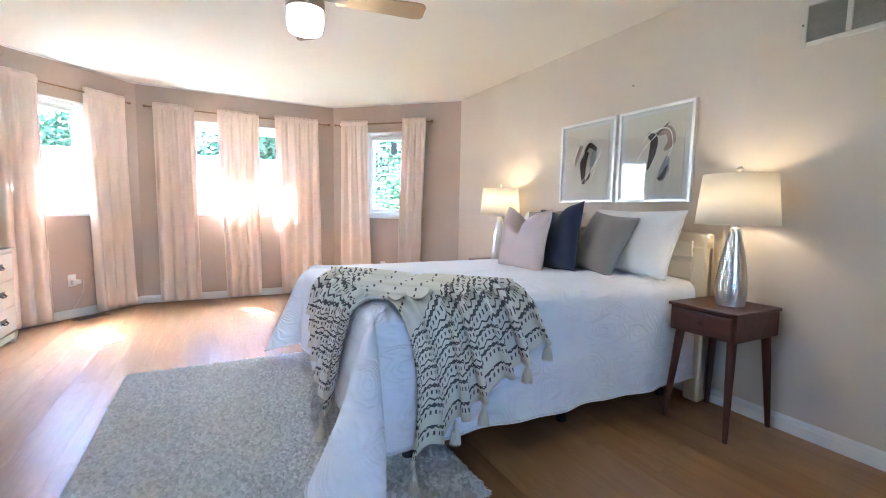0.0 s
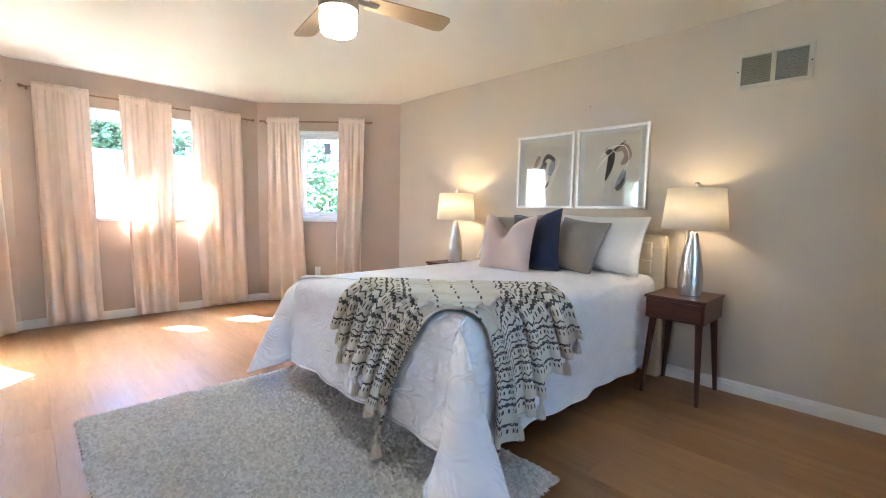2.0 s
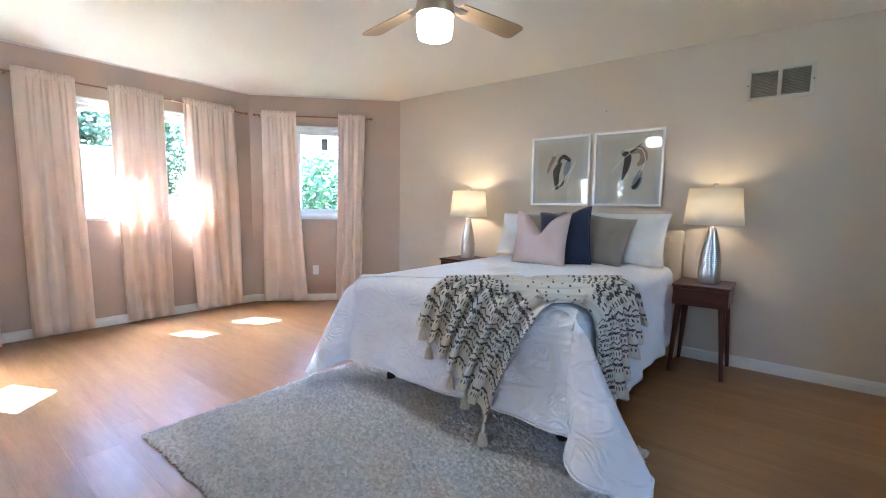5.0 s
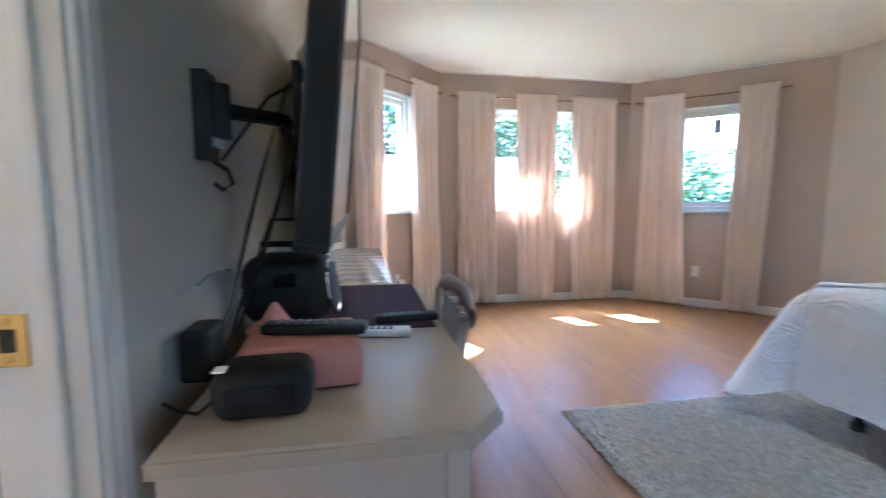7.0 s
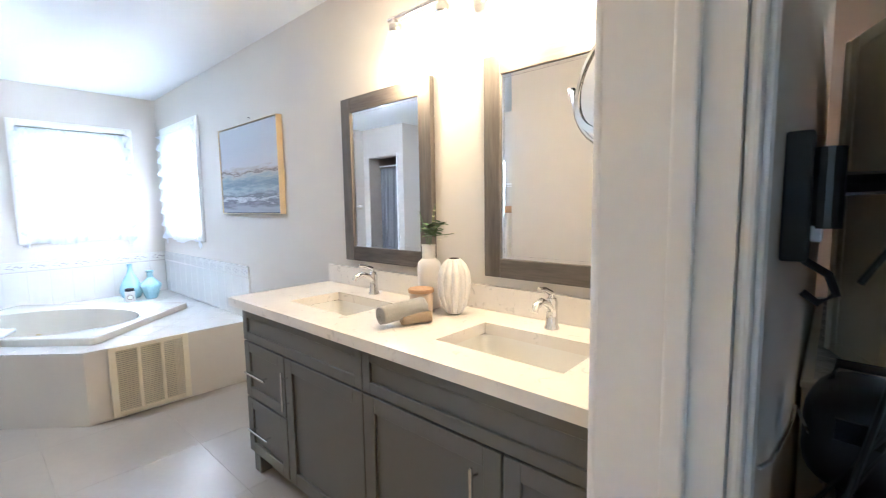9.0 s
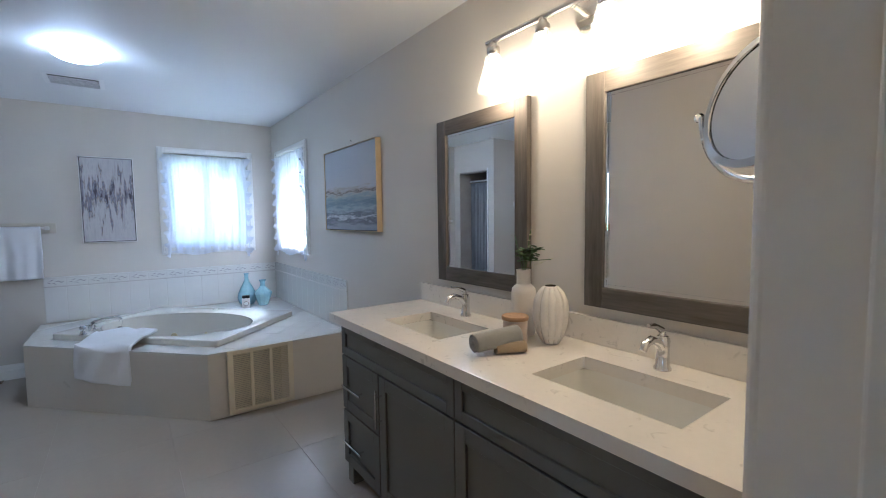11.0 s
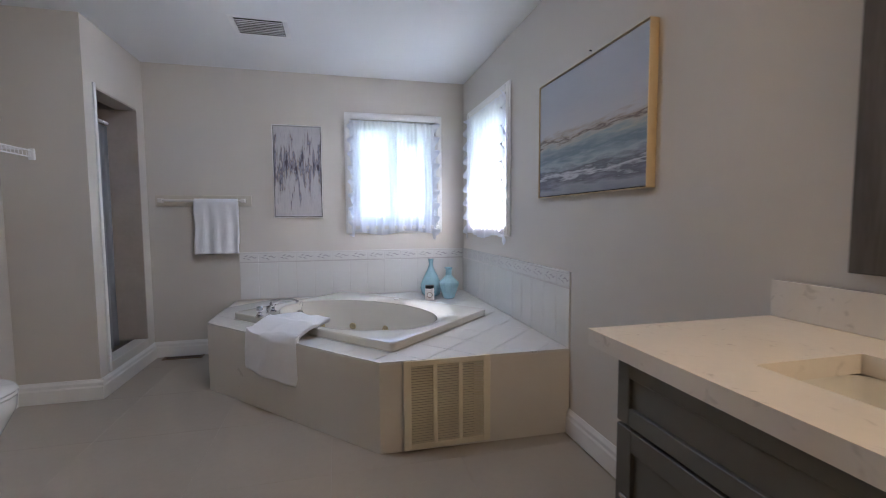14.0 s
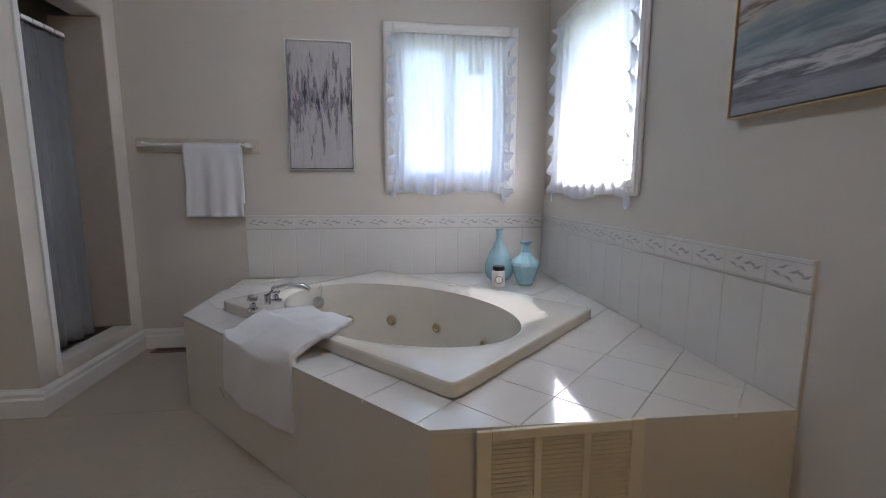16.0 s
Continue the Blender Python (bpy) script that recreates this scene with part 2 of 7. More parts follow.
T = 0.16
NEL = math.hypot(NE1[0] - NE0[0], NE1[1] - NE0[1])
NWL = math.hypot(NW0[0] - NW1[0], NW0[1] - NW1[1])
WZ0, WZ1 = 1.02, 2.10
WIN_N = (0.50 - 0.03, 0.50 + 1.19)          # along the north wall from its west end
WIN_E = (0.46, 1.10)
WIN_W = (0.60, 1.16)
wall("wall_north", NW0, NE0, CEIL, T, [(*WIN_N, WZ0, WZ1)], "paint_rose", "dusky rose painted wall of the bay with a window")
wall("wall_north_east", NE0, NE1, CEIL, T, [(*WIN_E, WZ0, WZ1)], "paint_rose", "dusky rose painted slanting bay wall with a window")
wall("wall_north_west", NW1, NW0, CEIL, T, [(*WIN_W, WZ0, WZ1)], "paint_rose", "dusky rose painted slanting bay wall with a window")
wall("wall_east", NE1, (XE, YS), CEIL, T, [], "paint_greige", "warm grey painted wall behind the bed")
# opening added out of view, so that sky light reaches the bed's south side
WIN_ADDED = (2.15, 3.05)
# unseen wall, in ceiling white to throw more light back at the bed
wall("wall_south", (XE, YS), (XW, YS), CEIL, T, [(*WIN_ADDED, WZ0, WZ1)], "paint_ceiling", "unseen bedroom end wall, cream white to bounce light")
wall("wall_west", (XW, YS), NW1, CEIL, (XW - XB) / 2, [(DOOR0 - YS, DOOR1 - YS, 0, DOORH)], "paint_greige", "grey painted bedroom wall with the bathroom doorway")
wall("wall_bath_east", (XB, BY), (XB, PY), CEIL, (XW - XB) / 2 - 0.001, [(BY - DOOR1, BY - DOOR0, 0, DOORH)], "paint_bath", "beige painted bathroom wall with the doorway")
BWIN_N = (-6.60, -5.72)
BWIN_W = (2.33, 3.10)
wall("wall_bath_north", (BX, BY), (XB, BY), BCEIL, 0.12, [(BWIN_N[0] - BX, BWIN_N[1] - BX, 1.07, 2.03)], "paint_bath", "beige painted wall above vanity and bath")
wall("wall_bath_west", (BX, SY), (BX, BY), BCEIL, T, [(BWIN_W[0] - SY, BWIN_W[1] - SY, 1.07, 2.03)], "paint_bath", "beige painted wall behind the bath with a window")
SH0, SH1 = -6.715, -6.11
wall("wall_shower", (SX, SY), (BX, SY), BCEIL, 0.10, [(SX - SH1, SX - SH0, 0.0, 2.0)], "paint_bath", "pale painted wall with the shower opening")
wall("wall_toilet_west", (SX, BS), (SX, SY - 0.10), BCEIL, 0.10, [], "paint_bath", "beige painted wall beside the toilet")
wall("wall_bath_south", (PX, BS), (SX, BS), BCEIL, 0.12, [], "paint_bath", "beige painted wall behind the toilet")
wall("wall_toilet_east", (PX, PY - 0.12), (PX, BS), BCEIL, 0.12, [], "paint_bath", "beige painted closet wall beside the toilet")
wall("wall_closet", (XB, PY), (PX, PY), BCEIL, 0.12, [], "paint_bath", "beige painted closet wall beside the bathroom door")

OUT = [(XW - 0.05, YS - T), (XE + T, YS - T), (XE + T, NE1[1] + 0.06), (NE0[0] + 0.06, YN + T), (NW0[0] - 0.06, YN + T), (XW - 0.05, NW1[1] + 0.06)]
tagged(part("ceiling", prism(OUT, CEIL, CEIL + 0.15), "paint_ceiling"), "cream white painted bedroom ceiling", "ceiling", kind="structure")
BOUT = [(BX - T, BS - 0.8), (XW - 0.06, BS - 0.8), (XW - 0.06, BY + 0.12), (BX - T, BY + 0.12)]
tagged(part("ceiling_bath", prism(BOUT, BCEIL, BCEIL + 0.035), "paint_bath_ceiling"), "white painted bathroom ceiling", "ceiling", kind="structure")

# roof slab with its eaves, outside walls' shade
ROOF = [(BX - 0.9, BS - 1.2), (-2.6, BS - 1.2), (-2.6, YS - 0.9), (XE + 0.9, YS - 0.9), (XE + 0.74, NE1[1] + 0.3), (NE0[0] + 0.3, YN + 0.74), (NW0[0] - 0.3, YN + 0.74), (XW - 0.74, NW1[1] + 0.3), (XW - 0.74, BY + 0.74), (BX - 0.74, BY + 0.74)]
tagged(part("roof", prism(ROOF, CEIL + 0.16, CEIL + 0.30), "trim_white"), "pale roof slab with wide eaves", "roof", kind="structure")


def skirting(name, p0, p1, h, thick, label, gaps=()):
    """A moulded board on the inner side of the wall face from p0 to p1."""
    m, length = along(p0, p1)
    bm = bmesh.new()
    cuts = [0.0, *[g for gap in gaps for g in gap], length]
    for a, b in zip(cuts[::2], cuts[1::2]):
        sect = [(-0.001, 0), (-thick, 0), (-thick, h * 0.62), (-thick * 0.75, h * 0.70), (-thick * 0.75, h * 0.84), (-thick * 0.35, h * 0.95), (-thick * 0.25, h), (-0.001, h)]
        lo = [bm.verts.new((a, y, z)) for y, z in sect]
        hi = [bm.verts.new((b, y, z)) for y, z in sect]
        k = len(sect)
        for i in range(k):
            bm.faces.new((lo[i], lo[(i + 1) % k], hi[(i + 1) % k], hi[i]))
        bm.faces.new(lo)
        bm.faces.new(hi[::-1])
    ob = part(name, bm, "trim_white")
    ob.matrix_world = m
    return tagged(ob, label, "baseboard", kind="structure")


for n, a, b in (("baseboard_north", NW0, NE0), ("baseboard_north_east", NE0, NE1), ("baseboard_north_west", NW1, NW0), ("baseboard_east", NE1, (XE, YS)), ("baseboard_south", (XE, YS), (XW, YS))):
    skirting(n, a, b, 0.085, 0.014, "low white painted wooden baseboard")
skirting("baseboard_west", (XW, YS), NW1, 0.085, 0.014, "low white painted wooden baseboard", [(DOOR0 - YS - 0.07, DOOR1 - YS + 0.07)])
for n, a, b in (("baseboard_bath_west", (BX, SY), (BX, 1.33)), ("baseboard_shower", (SX, SY), (BX, SY)), ("baseboard_toilet_west", (SX, BS), (SX, SY + 0.02)), ("baseboard_bath_south", (PX, BS), (SX, BS)), ("baseboard_closet", (XB, PY), (PX - 0.02, PY)), ("baseboard_bath_north", (-4.85, BY), (-3.70, BY))):
    skirting(n, a, b, 0.13, 0.02, "tall moulded white bathroom baseboard")

# crown bead along the bay ceiling
for n, a, b in (("trim_north", NW0, NE0), ("trim_north_east", NE0, NE1), ("trim_north_west", NW1, NW0)):
    m, length = along(a, b)
    ob = part(n, boxed(0, length, -0.014, -0.001, CEIL - 0.012, CEIL - 0.001), "trim_white")
    ob.matrix_world = m
    tagged(ob, "thin white bead under the ceiling", "trim", kind="structure")


def frame_bars(bm, x0, x1, z0, z1, w, y0, y1, bevel=0.004):
    box(bm, x0, x0 + w, y0, y1, z0, z1, bevel, 1)
    box(bm, x1 - w, x1, y0, y1, z0, z1, bevel, 1)
    box(bm, x0 + w, x1 - w, y0, y1, z0, z0 + w, bevel, 1)
    box(bm, x0 + w, x1 - w, y0, y1, z1 - w, z1, bevel, 1)
    return bm


def window(name, m, x0, x1, z0, z1, lights, label, casing=0.0, rail=0.045):
    """A vinyl window in its opening; the wall's outside is towards +y."""
    root = new(name)
    root.matrix_world = m
    tagged(root, label, "window", kind="structure")
    part("window_frame", frame_bars(bmesh.new(), x0 + 0.002, x1 - 0.002, z0 + 0.002, z1 - 0.002, 0.05, 0.035, 0.13), "vinyl_white", root)
    part("window_sill", boxed(x0 - 0.03, x1 + 0.03, -0.03, 0.034, z0 - 0.022, z0 + 0.012, 0.005), "trim_white", root)
    part("window_liner", frame_bars(bmesh.new(), x0 - 0.012 if casing else x0 + 0.002, x1 + 0.012 if casing else x1 - 0.002, z0 + 0.013, z1 + (0.012 if casing else -0.002), 0.012, -0.004, 0.034, 0.0), "trim_white", root)
    if casing:
        bm = bmesh.new()
        for a, b, c, d in ((x0 - casing, x0, z0 - casing, z1 + casing), (x1, x1 + casing, z0 - casing, z1 + casing), (x0, x1, z1, z1 + casing), (x0, x1, z0 - casing, z0 - 0.024)):
            box(bm, a, b, -0.018, -0.002, c, d, 0.004, 1)
            box(bm, a + 0.012, b - 0.012, -0.026, -0.018, c + 0.012, d - 0.012, 0.003, 1)
        part("casing", bm, "trim_white", root)
    wide = (x1 - x0 - 0.10) / lights
    for i in range(lights):
        a = x0 + 0.05 + i * wide
        sash = part("sash", frame_bars(bmesh.new(), a + 0.003, a + wide - 0.003, z0 + 0.054, z1 - 0.054, rail, 0.055, 0.105), "vinyl_white", root)
        p = part("pane", boxed(a + rail + 0.002, a + wide - rail - 0.002, 0.078, 0.082, z0 + 0.054 + rail, z1 - 0.054 - rail), "glass", sash)
        p.visible_shadow = False
        part("crank_handle", boxed(a + wide * 0.6, a + wide * 0.6 + 0.07, 0.02, 0.04, z0 + 0.055, z0 + 0.068, 0.004), "vinyl_white", root)
    return root


mN, _ = along(NW0, NE0)
mE, _ = along(NE0, NE1)
mW, _ = along(NW1, NW0)
window("window_1", mN, *WIN_N, WZ0, WZ1, 2, "wide white vinyl casement window in two lights")
window("window_2", mE, *WIN_E, WZ0, WZ1, 1, "narrow white vinyl casement window")
window("window_3", mW, *WIN_W, WZ0, WZ1, 1, "narrow white vinyl casement window")
# unseen window, added to light the bed from the south
mS, _ = along((XE, YS), (XW, YS))
window("window_6", mS, *WIN_ADDED, WZ0, WZ1, 1, "narrow white vinyl casement window in the bedroom's end wall")
mBN, _ = along((BX, BY), (XB, BY))
mBW, _ = along((BX, SY), (BX, BY))
window("window_4", mBN, BWIN_N[0] - BX, BWIN_N[1] - BX, 1.07, 2.03, 1, "white bathroom window with a moulded casing", 0.058)
window("window_5", mBW, BWIN_W[0] - SY, BWIN_W[1] - SY, 1.07, 2.03, 2, "white sliding bathroom window with a moulded casing", 0.058, 0.03)

# doorway between the rooms: jambs, stops, casings, strike plate and the open door
jamb = new("door_frame")
tagged(jamb, "cream painted wooden door frame", "door frame", kind="structure")
for y0, y1 in ((DOOR1 - 0.0, DOOR1 + 0.018), (DOOR0 - 0.018, DOOR0)):
    part("jamb", boxed(XB - 0.004, XW + 0.004, y0, y1, 0, DOORH, 0.0), "trim_cream", jamb)
part("head", boxed(XB - 0.004, XW + 0.004, DOOR0, DOOR1, DOORH - 0.018, DOORH + 0.002), "trim_cream", jamb)
part("stop", boxed(-1.715, -1.695, DOOR1 - 0.012, DOOR1 - 0.001, 0, DOORH - 0.02, 0.003), "trim_cream", jamb)
part("stop", boxed(-1.715, -1.695, DOOR0 + 0.001, DOOR0 + 0.012, 0, DOORH - 0.02, 0.003), "trim_cream", jamb)
for side, x in ((1, XW), (-1, XB)):
    for y0, y1 in ((DOOR1 + 0.006, DOOR1 + 0.066), (DOOR0 - (0.066 if side > 0 else 0.045), DOOR0 - 0.006)):
        bm = boxed(min(x + side * 0.005, x + side * 0.016), max(x + side * 0.005, x + side * 0.016), y0, y1, 0, DOORH + 0.06, 0.004)
        box(bm, min(x + side * 0.016, x + side * 0.021), max(x + side * 0.016, x + side * 0.021), y0 + 0.018, y1 - 0.012, 0, DOORH + 0.045, 0.002)
        part("casing", bm, "trim_cream", jamb)
    part("casing", boxed(min(x + side * 0.005, x + side * 0.016), max(x + side * 0.005, x + side * 0.016), DOOR0 - 0.005, DOOR1 + 0.005, DOORH + 0.003, DOORH + 0.06, 0.004), "trim_cream", jamb)
M["brass"] = mat("brass", (0.72, 0.53, 0.22), 0.25, 1.0, var=0.12, scale=20, fine=120, bump=0.05)
# near-black colour that stands in for the shade inside holes, ducts and gaps
M["shadow_hole"] = mat("shadow_hole", (0.03, 0.025, 0.02), 0.8, var=0.1, bump=0)
bm = boxed(-1.778, -1.733, DOOR1 - 0.003, DOOR1 - 0.0005, 0.895, 0.965, 0.001, 1)
strike = part("strike_plate", bm, "brass", jamb, "worn brass strike plate")
# dark block on the plate, painted as the shaded latch hole
part("latch_hole_shade", boxed(-1.765, -1.748, DOOR1 - 0.0045, DOOR1 - 0.0032, 0.915, 0.945), "shadow_hole", strike)
for z in (0.905, 0.955):
    part("screw", lathe([(0, 0.003), (0.004, 0.002), (0.0045, 0)], 10, None, pose(-1.756, DOOR1 - 0.003, z, 90)), "brass", strike)

leaf = thing("door_1", pose(XB - 0.02, DOOR0 - 0.012, 0, 0, 0, 181.5), "cream painted panel door standing open against the closet wall", "door")
leaf["kind"] = "structure"
bm = boxed(0, 0.78, -0.018, 0.018, 0.012, DOORH - 0.02, 0.003)
part("door_leaf", bm, "trim_cream", leaf)
for x0, x1 in ((0.11, 0.36), (0.42, 0.67)):
    for z0, z1 in ((0.22, 0.85), (0.98, 1.52), (1.62, 1.88)):
        part("door_panel", frame_bars(bmesh.new(), x0, x1, z0, z1, 0.02, -0.024, -0.018, 0.003), "trim_cream", leaf)
for s in (-1, 1):
    part("door_knob", lathe([(0, 0.062), (0.016, 0.06), (0.026, 0.05), (0.027, 0.04), (0.018, 0.03), (0.010, 0.024), (0.010, 0.006), (0.028, 0.004), (0.03, 0)], 20, None, pose(0.72, s * 0.018, 0.93, -90 * s)), "brass", leaf, smooth=True)
for z in (0.2, 1.0, 1.8):
    part("hinge", lathe([(0, 0), (0.006, 0), (0.006, 0.09), (0, 0.09)], 10, None, pose(-0.006, -0.02, z)), "brass", leaf)

# ---- outside ----
M["lawn"] = mat("lawn", (0.11, 0.14, 0.06), 0.95, var=0.25, scale=0.5, fine=30, bump=0.5, dist=0.02)
M["leaf"] = mat("leaf", (0.045, 0.085, 0.03), 0.6, var=0.35, scale=1.2, fine=9, bump=0.0)
M["bark"] = mat("bark", (0.14, 0.10, 0.075), 0.95, var=0.3, scale=6, fine=40, bump=0.6, dist=0.01)
M["siding"] = mat("siding", (0.46, 0.44, 0.40), 0.8, var=0.05, scale=1, fine=30, bump=0.1)
M["dark_glass"] = mat("dark_glass", (0.06, 0.07, 0.08), 0.1, var=0.1, bump=0)
M["shingle"] = mat("shingle", (0.16, 0.15, 0.14), 0.9, var=0.2, scale=4, fine=40, bump=0.4, dist=0.01)
GZ = -3.0
bm = bmesh.new()
grid(24, 24, lambda u, v: ((u - 0.5) * 3000, (v - 0.5) * 3000, GZ), bm)
tagged(part("ground", bm, "lawn"), "sunlit green lawn reaching the horizon", "ground", kind="structure")


def tree(x, y, h, r, seed, label):
    rnd = random.Random(seed)
    root = thing("tree", pose(x, y, GZ), label, "tree", "trees outside the windows")
    bm = tube([(0, 0, -0.05), (0.05, 0.02, h * 0.25), (0.0, 0.08, h * 0.5), (0.08, 0, h * 0.8)], 0.16, 9, None, 0.05)
    for k in range(7):
        a, z = k * 2.4 + rnd.random(), h * (0.3 + 0.07 * k)
        tube([(0, 0.04, z), (math.cos(a) * r * 0.35, math.sin(a) * r * 0.35, z + 0.35), (math.cos(a) * r * 0.75, math.sin(a) * r * 0.75, z + 0.8)], 0.05, 6, bm, 0.015)
    part("trunk", bm, "bark", root)
    verts, faces = [], []
    for c in range(130):
        while True:
            p = Vector((rnd.uniform(-1, 1), rnd.uniform(-1, 1), rnd.uniform(-1, 1)))
            if 0.25 < p.length < 1:
                break
        c0 = Vector((p.x * r, p.y * r, h * 0.66 + p.z * h * 0.36))
        cr = rnd.uniform(0.25, 0.5) * r * 0.6
        for k in range(90):
            d = Vector((rnd.gauss(0, 1), rnd.gauss(0, 1), rnd.gauss(0, 0.8))) * cr * 0.55
            a = Vector((rnd.gauss(0, 1), rnd.gauss(0, 1), rnd.gauss(0, 0.5))).normalized() * rnd.uniform(0.025, 0.042) * r
            b = a.cross(Vector((rnd.gauss(0, 1), rnd.gauss(0, 1), rnd.gauss(0, 1)))).normalized() * a.length * 0.6
            i = len(verts)
            q = c0 + d
            verts += [q - a, q + b, q + a, q - b]
            faces.append((i, i + 1, i + 2, i + 3))
    me = bpy.data.meshes.new("crown")
    me.from_pydata([tuple(v) for v in verts], [], faces)
    me.materials.append(M["leaf"])
    crown = new("crown", me)
    crown.parent = root
    return root


for k, (x, y, h, r) in enumerate(((-13.0, 31.0, 12.5, 4.8), (-6.5, 33.0, 13.5, 5.0), (-0.5, 31.5, 12.0, 4.6), (5.5, 33.0, 13.0, 4.9), (11.5, 31.0, 12.0, 4.6))):
    tree(x, y, h, r, k + 1, "tall leafy green tree behind the pale house")
tree(6.4, 12.4, 5.3, 2.3, 7, "low bushy green tree before the pale house")
villa = thing("neighbour_house", pose(-2.0, 25.0, GZ), "long pale rendered neighbouring house below the trees", "house")
part("house_wall", boxed(-11, 9, 0.0, 4.0, -0.05, 6.3), "siding", villa)
part("roof", boxed(-11.4, 9.4, -0.4, 4.4, 6.3, 6.5), "siding", villa)
house = thing("neighbour_house", pose(15.5, 17.5, GZ, 0, 0, -45), "pale rendered neighbouring house with small dark windows", "house")
part("house_wall", boxed(-6, 6, -0.2, 7, -0.05, 6.2), "siding", house)
part("roof", prism([(-6.5, -0.8), (6.5, -0.8), (6.5, 7.6), (-6.5, 7.6)], 6.2, 6.4), "shingle", house)
for x in (-3.6, -0.4, 2.9):
    for z in (1.0, 4.0):
        w = part("window", frame_bars(bmesh.new(), x - 0.5, x + 0.5, z, z + 1.3, 0.08, -0.28, -0.2, 0.0), "vinyl_white", house)
        part("pane", boxed(x - 0.42, x + 0.42, -0.24, -0.21, z + 0.08, z + 1.22), "dark_glass", w)

# ---- curtains and rods in the bay ----
M["curtain"] = cloth("curtain_cloth", (0.89, 0.76, 0.66), 0.15, 220, 0.04, 0.2)
M["antique_brass"] = mat("antique_brass", (0.32, 0.20, 0.12), 0.4, 0.8, var=0.12, scale=30, fine=120, bump=0.04)


def curtain(m, s0, s1, b0, b1, seed, folds):
    rnd = random.Random(seed)
    root = thing("curtain", m @ pose((s0 + s1) / 2, -0.075, 0), "blush pink linen curtain panel hanging in soft folds to the floor", "curtain", "bay curtains")
    mid = (s0 + s1) / 2
    ph, amp = [rnd.uniform(0, 6.3) for _ in range(4)], rnd.uniform(0.9, 1.2)

    def fn(u, v):
        z = 2.245 - 2.215 * v
        lo, hi = s0 + (b0 - s0) * v ** 1.3, s1 + (b1 - s1) * v ** 1.3
        w = u + 0.02 * math.sin(6.28 * u * 2 + ph[2]) * v
        x = lo + (hi - lo) * w - mid
        open_up = min(1, v * 1.6)
        big = math.sin(6.28 * folds * w + ph[0] + 0.7 * v + 0.3 * math.sin(3 * v + ph[3]))
        y = 0.034 * amp * (0.25 + 0.75 * open_up) * (big - 0.18 * math.sin(12.57 * folds * w + 2 * ph[0]))
        y += 0.006 * (1 - open_up) * math.sin(6.28 * folds * 2.7 * w + ph[1]) + 0.012 * v * math.sin(6.28 * w * 1.3 + ph[3] + 2 * v)
        if v < 0.06:
            y += 0.004 * math.sin(6.28 * folds * 5 * u)
        return (x + 0.010 * open_up * math.cos(6.28 * folds * w + ph[0]), -abs(0.02 * v) + y, z)

    solid(part("panel", grid(int(folds * 24), 40, fn), "curtain", root, smooth=80), 0.0015)
    part("rod_pocket", grid(int(folds * 16), 3, lambda u, v: (s0 + (s1 - s0) * u - mid, -0.014 + 0.004 * math.sin(6.28 * folds * 5 * u), 2.215 - 0.04 * v)), "curtain", root, smooth=80)
    return root


def rod(m, s0, s1, stops):
    root = thing("curtain_rod", m @ pose((s0 + s1) / 2, -0.075, 2.19), "thin dark bronze curtain rod with ball finials", "curtain rod", "bay curtain rods")
    h = (s1 - s0) / 2
    part("rod", tube([(-h, 0, 0), (h, 0, 0)], 0.008, 10), "antique_brass", root, smooth=True)
    for sg in (-1, 1):
        part("finial", lathe([(0, 0.04), (0.012, 0.036), (0.017, 0.026), (0.014, 0.014), (0.008, 0.008), (0.012, 0.004), (0.008, 0)], 14, None, pose(sg * h, 0, 0, 0, 90 * sg)), "antique_brass", root, smooth=True)
    for s in stops:
        part("bracket", tube([(s - (s0 + s1) / 2, 0, -0.004), (s - (s0 + s1) / 2, 0.03, -0.012), (s - (s0 + s1) / 2, 0.073, -0.012)], 0.006, 8), "antique_brass", root)
    return root


X0 = 0.50
rod(mN, X0 - 0.39, X0 + 1.56, (X0 - 0.37, X0 + 0.6, X0 + 1.53))
rod(mE, 0.10, 1.38, (0.12, 1.36))
rod(mW, 0.28, 1.50, (0.31, 1.48))
curtain(mN, X0 - 0.34, X0 + 0.06, X0 - 0.33, X0 + 0.10, 1, 3.6)
curtain(mN, X0 + 0.29, X0 + 0.74, X0 + 0.34, X0 + 0.74, 2, 3.6)
curtain(mN, X0 + 0.92, X0 + 1.44, X0 + 0.98, X0 + 1.47, 3, 3.6)
curtain(mE, 0.15, 0.54, 0.13, 0.66, 4, 3.3)
curtain(mE, 1.02, 1.33, 1.00, 1.30, 5, 3)
curtain(mW, 0.32, 0.70, 0.32, 0.72, 6, 3.6)
curtain(mW, 1.08, 1.47, 1.12, 1.50, 7, 3.6)

# ---- floors ----
rnd = random.Random(11)
sub = tagged(part("floor", prism(OUT, -0.12, -0.014), "grout"), "honey oak laminate floor in long planks", "floor", kind="structure")
bath_sub = tagged(part("floor_bath", prism(BOUT, -0.12, -0.014), "grout"), "large pale beige ceramic floor tiles", "floor", kind="structure")

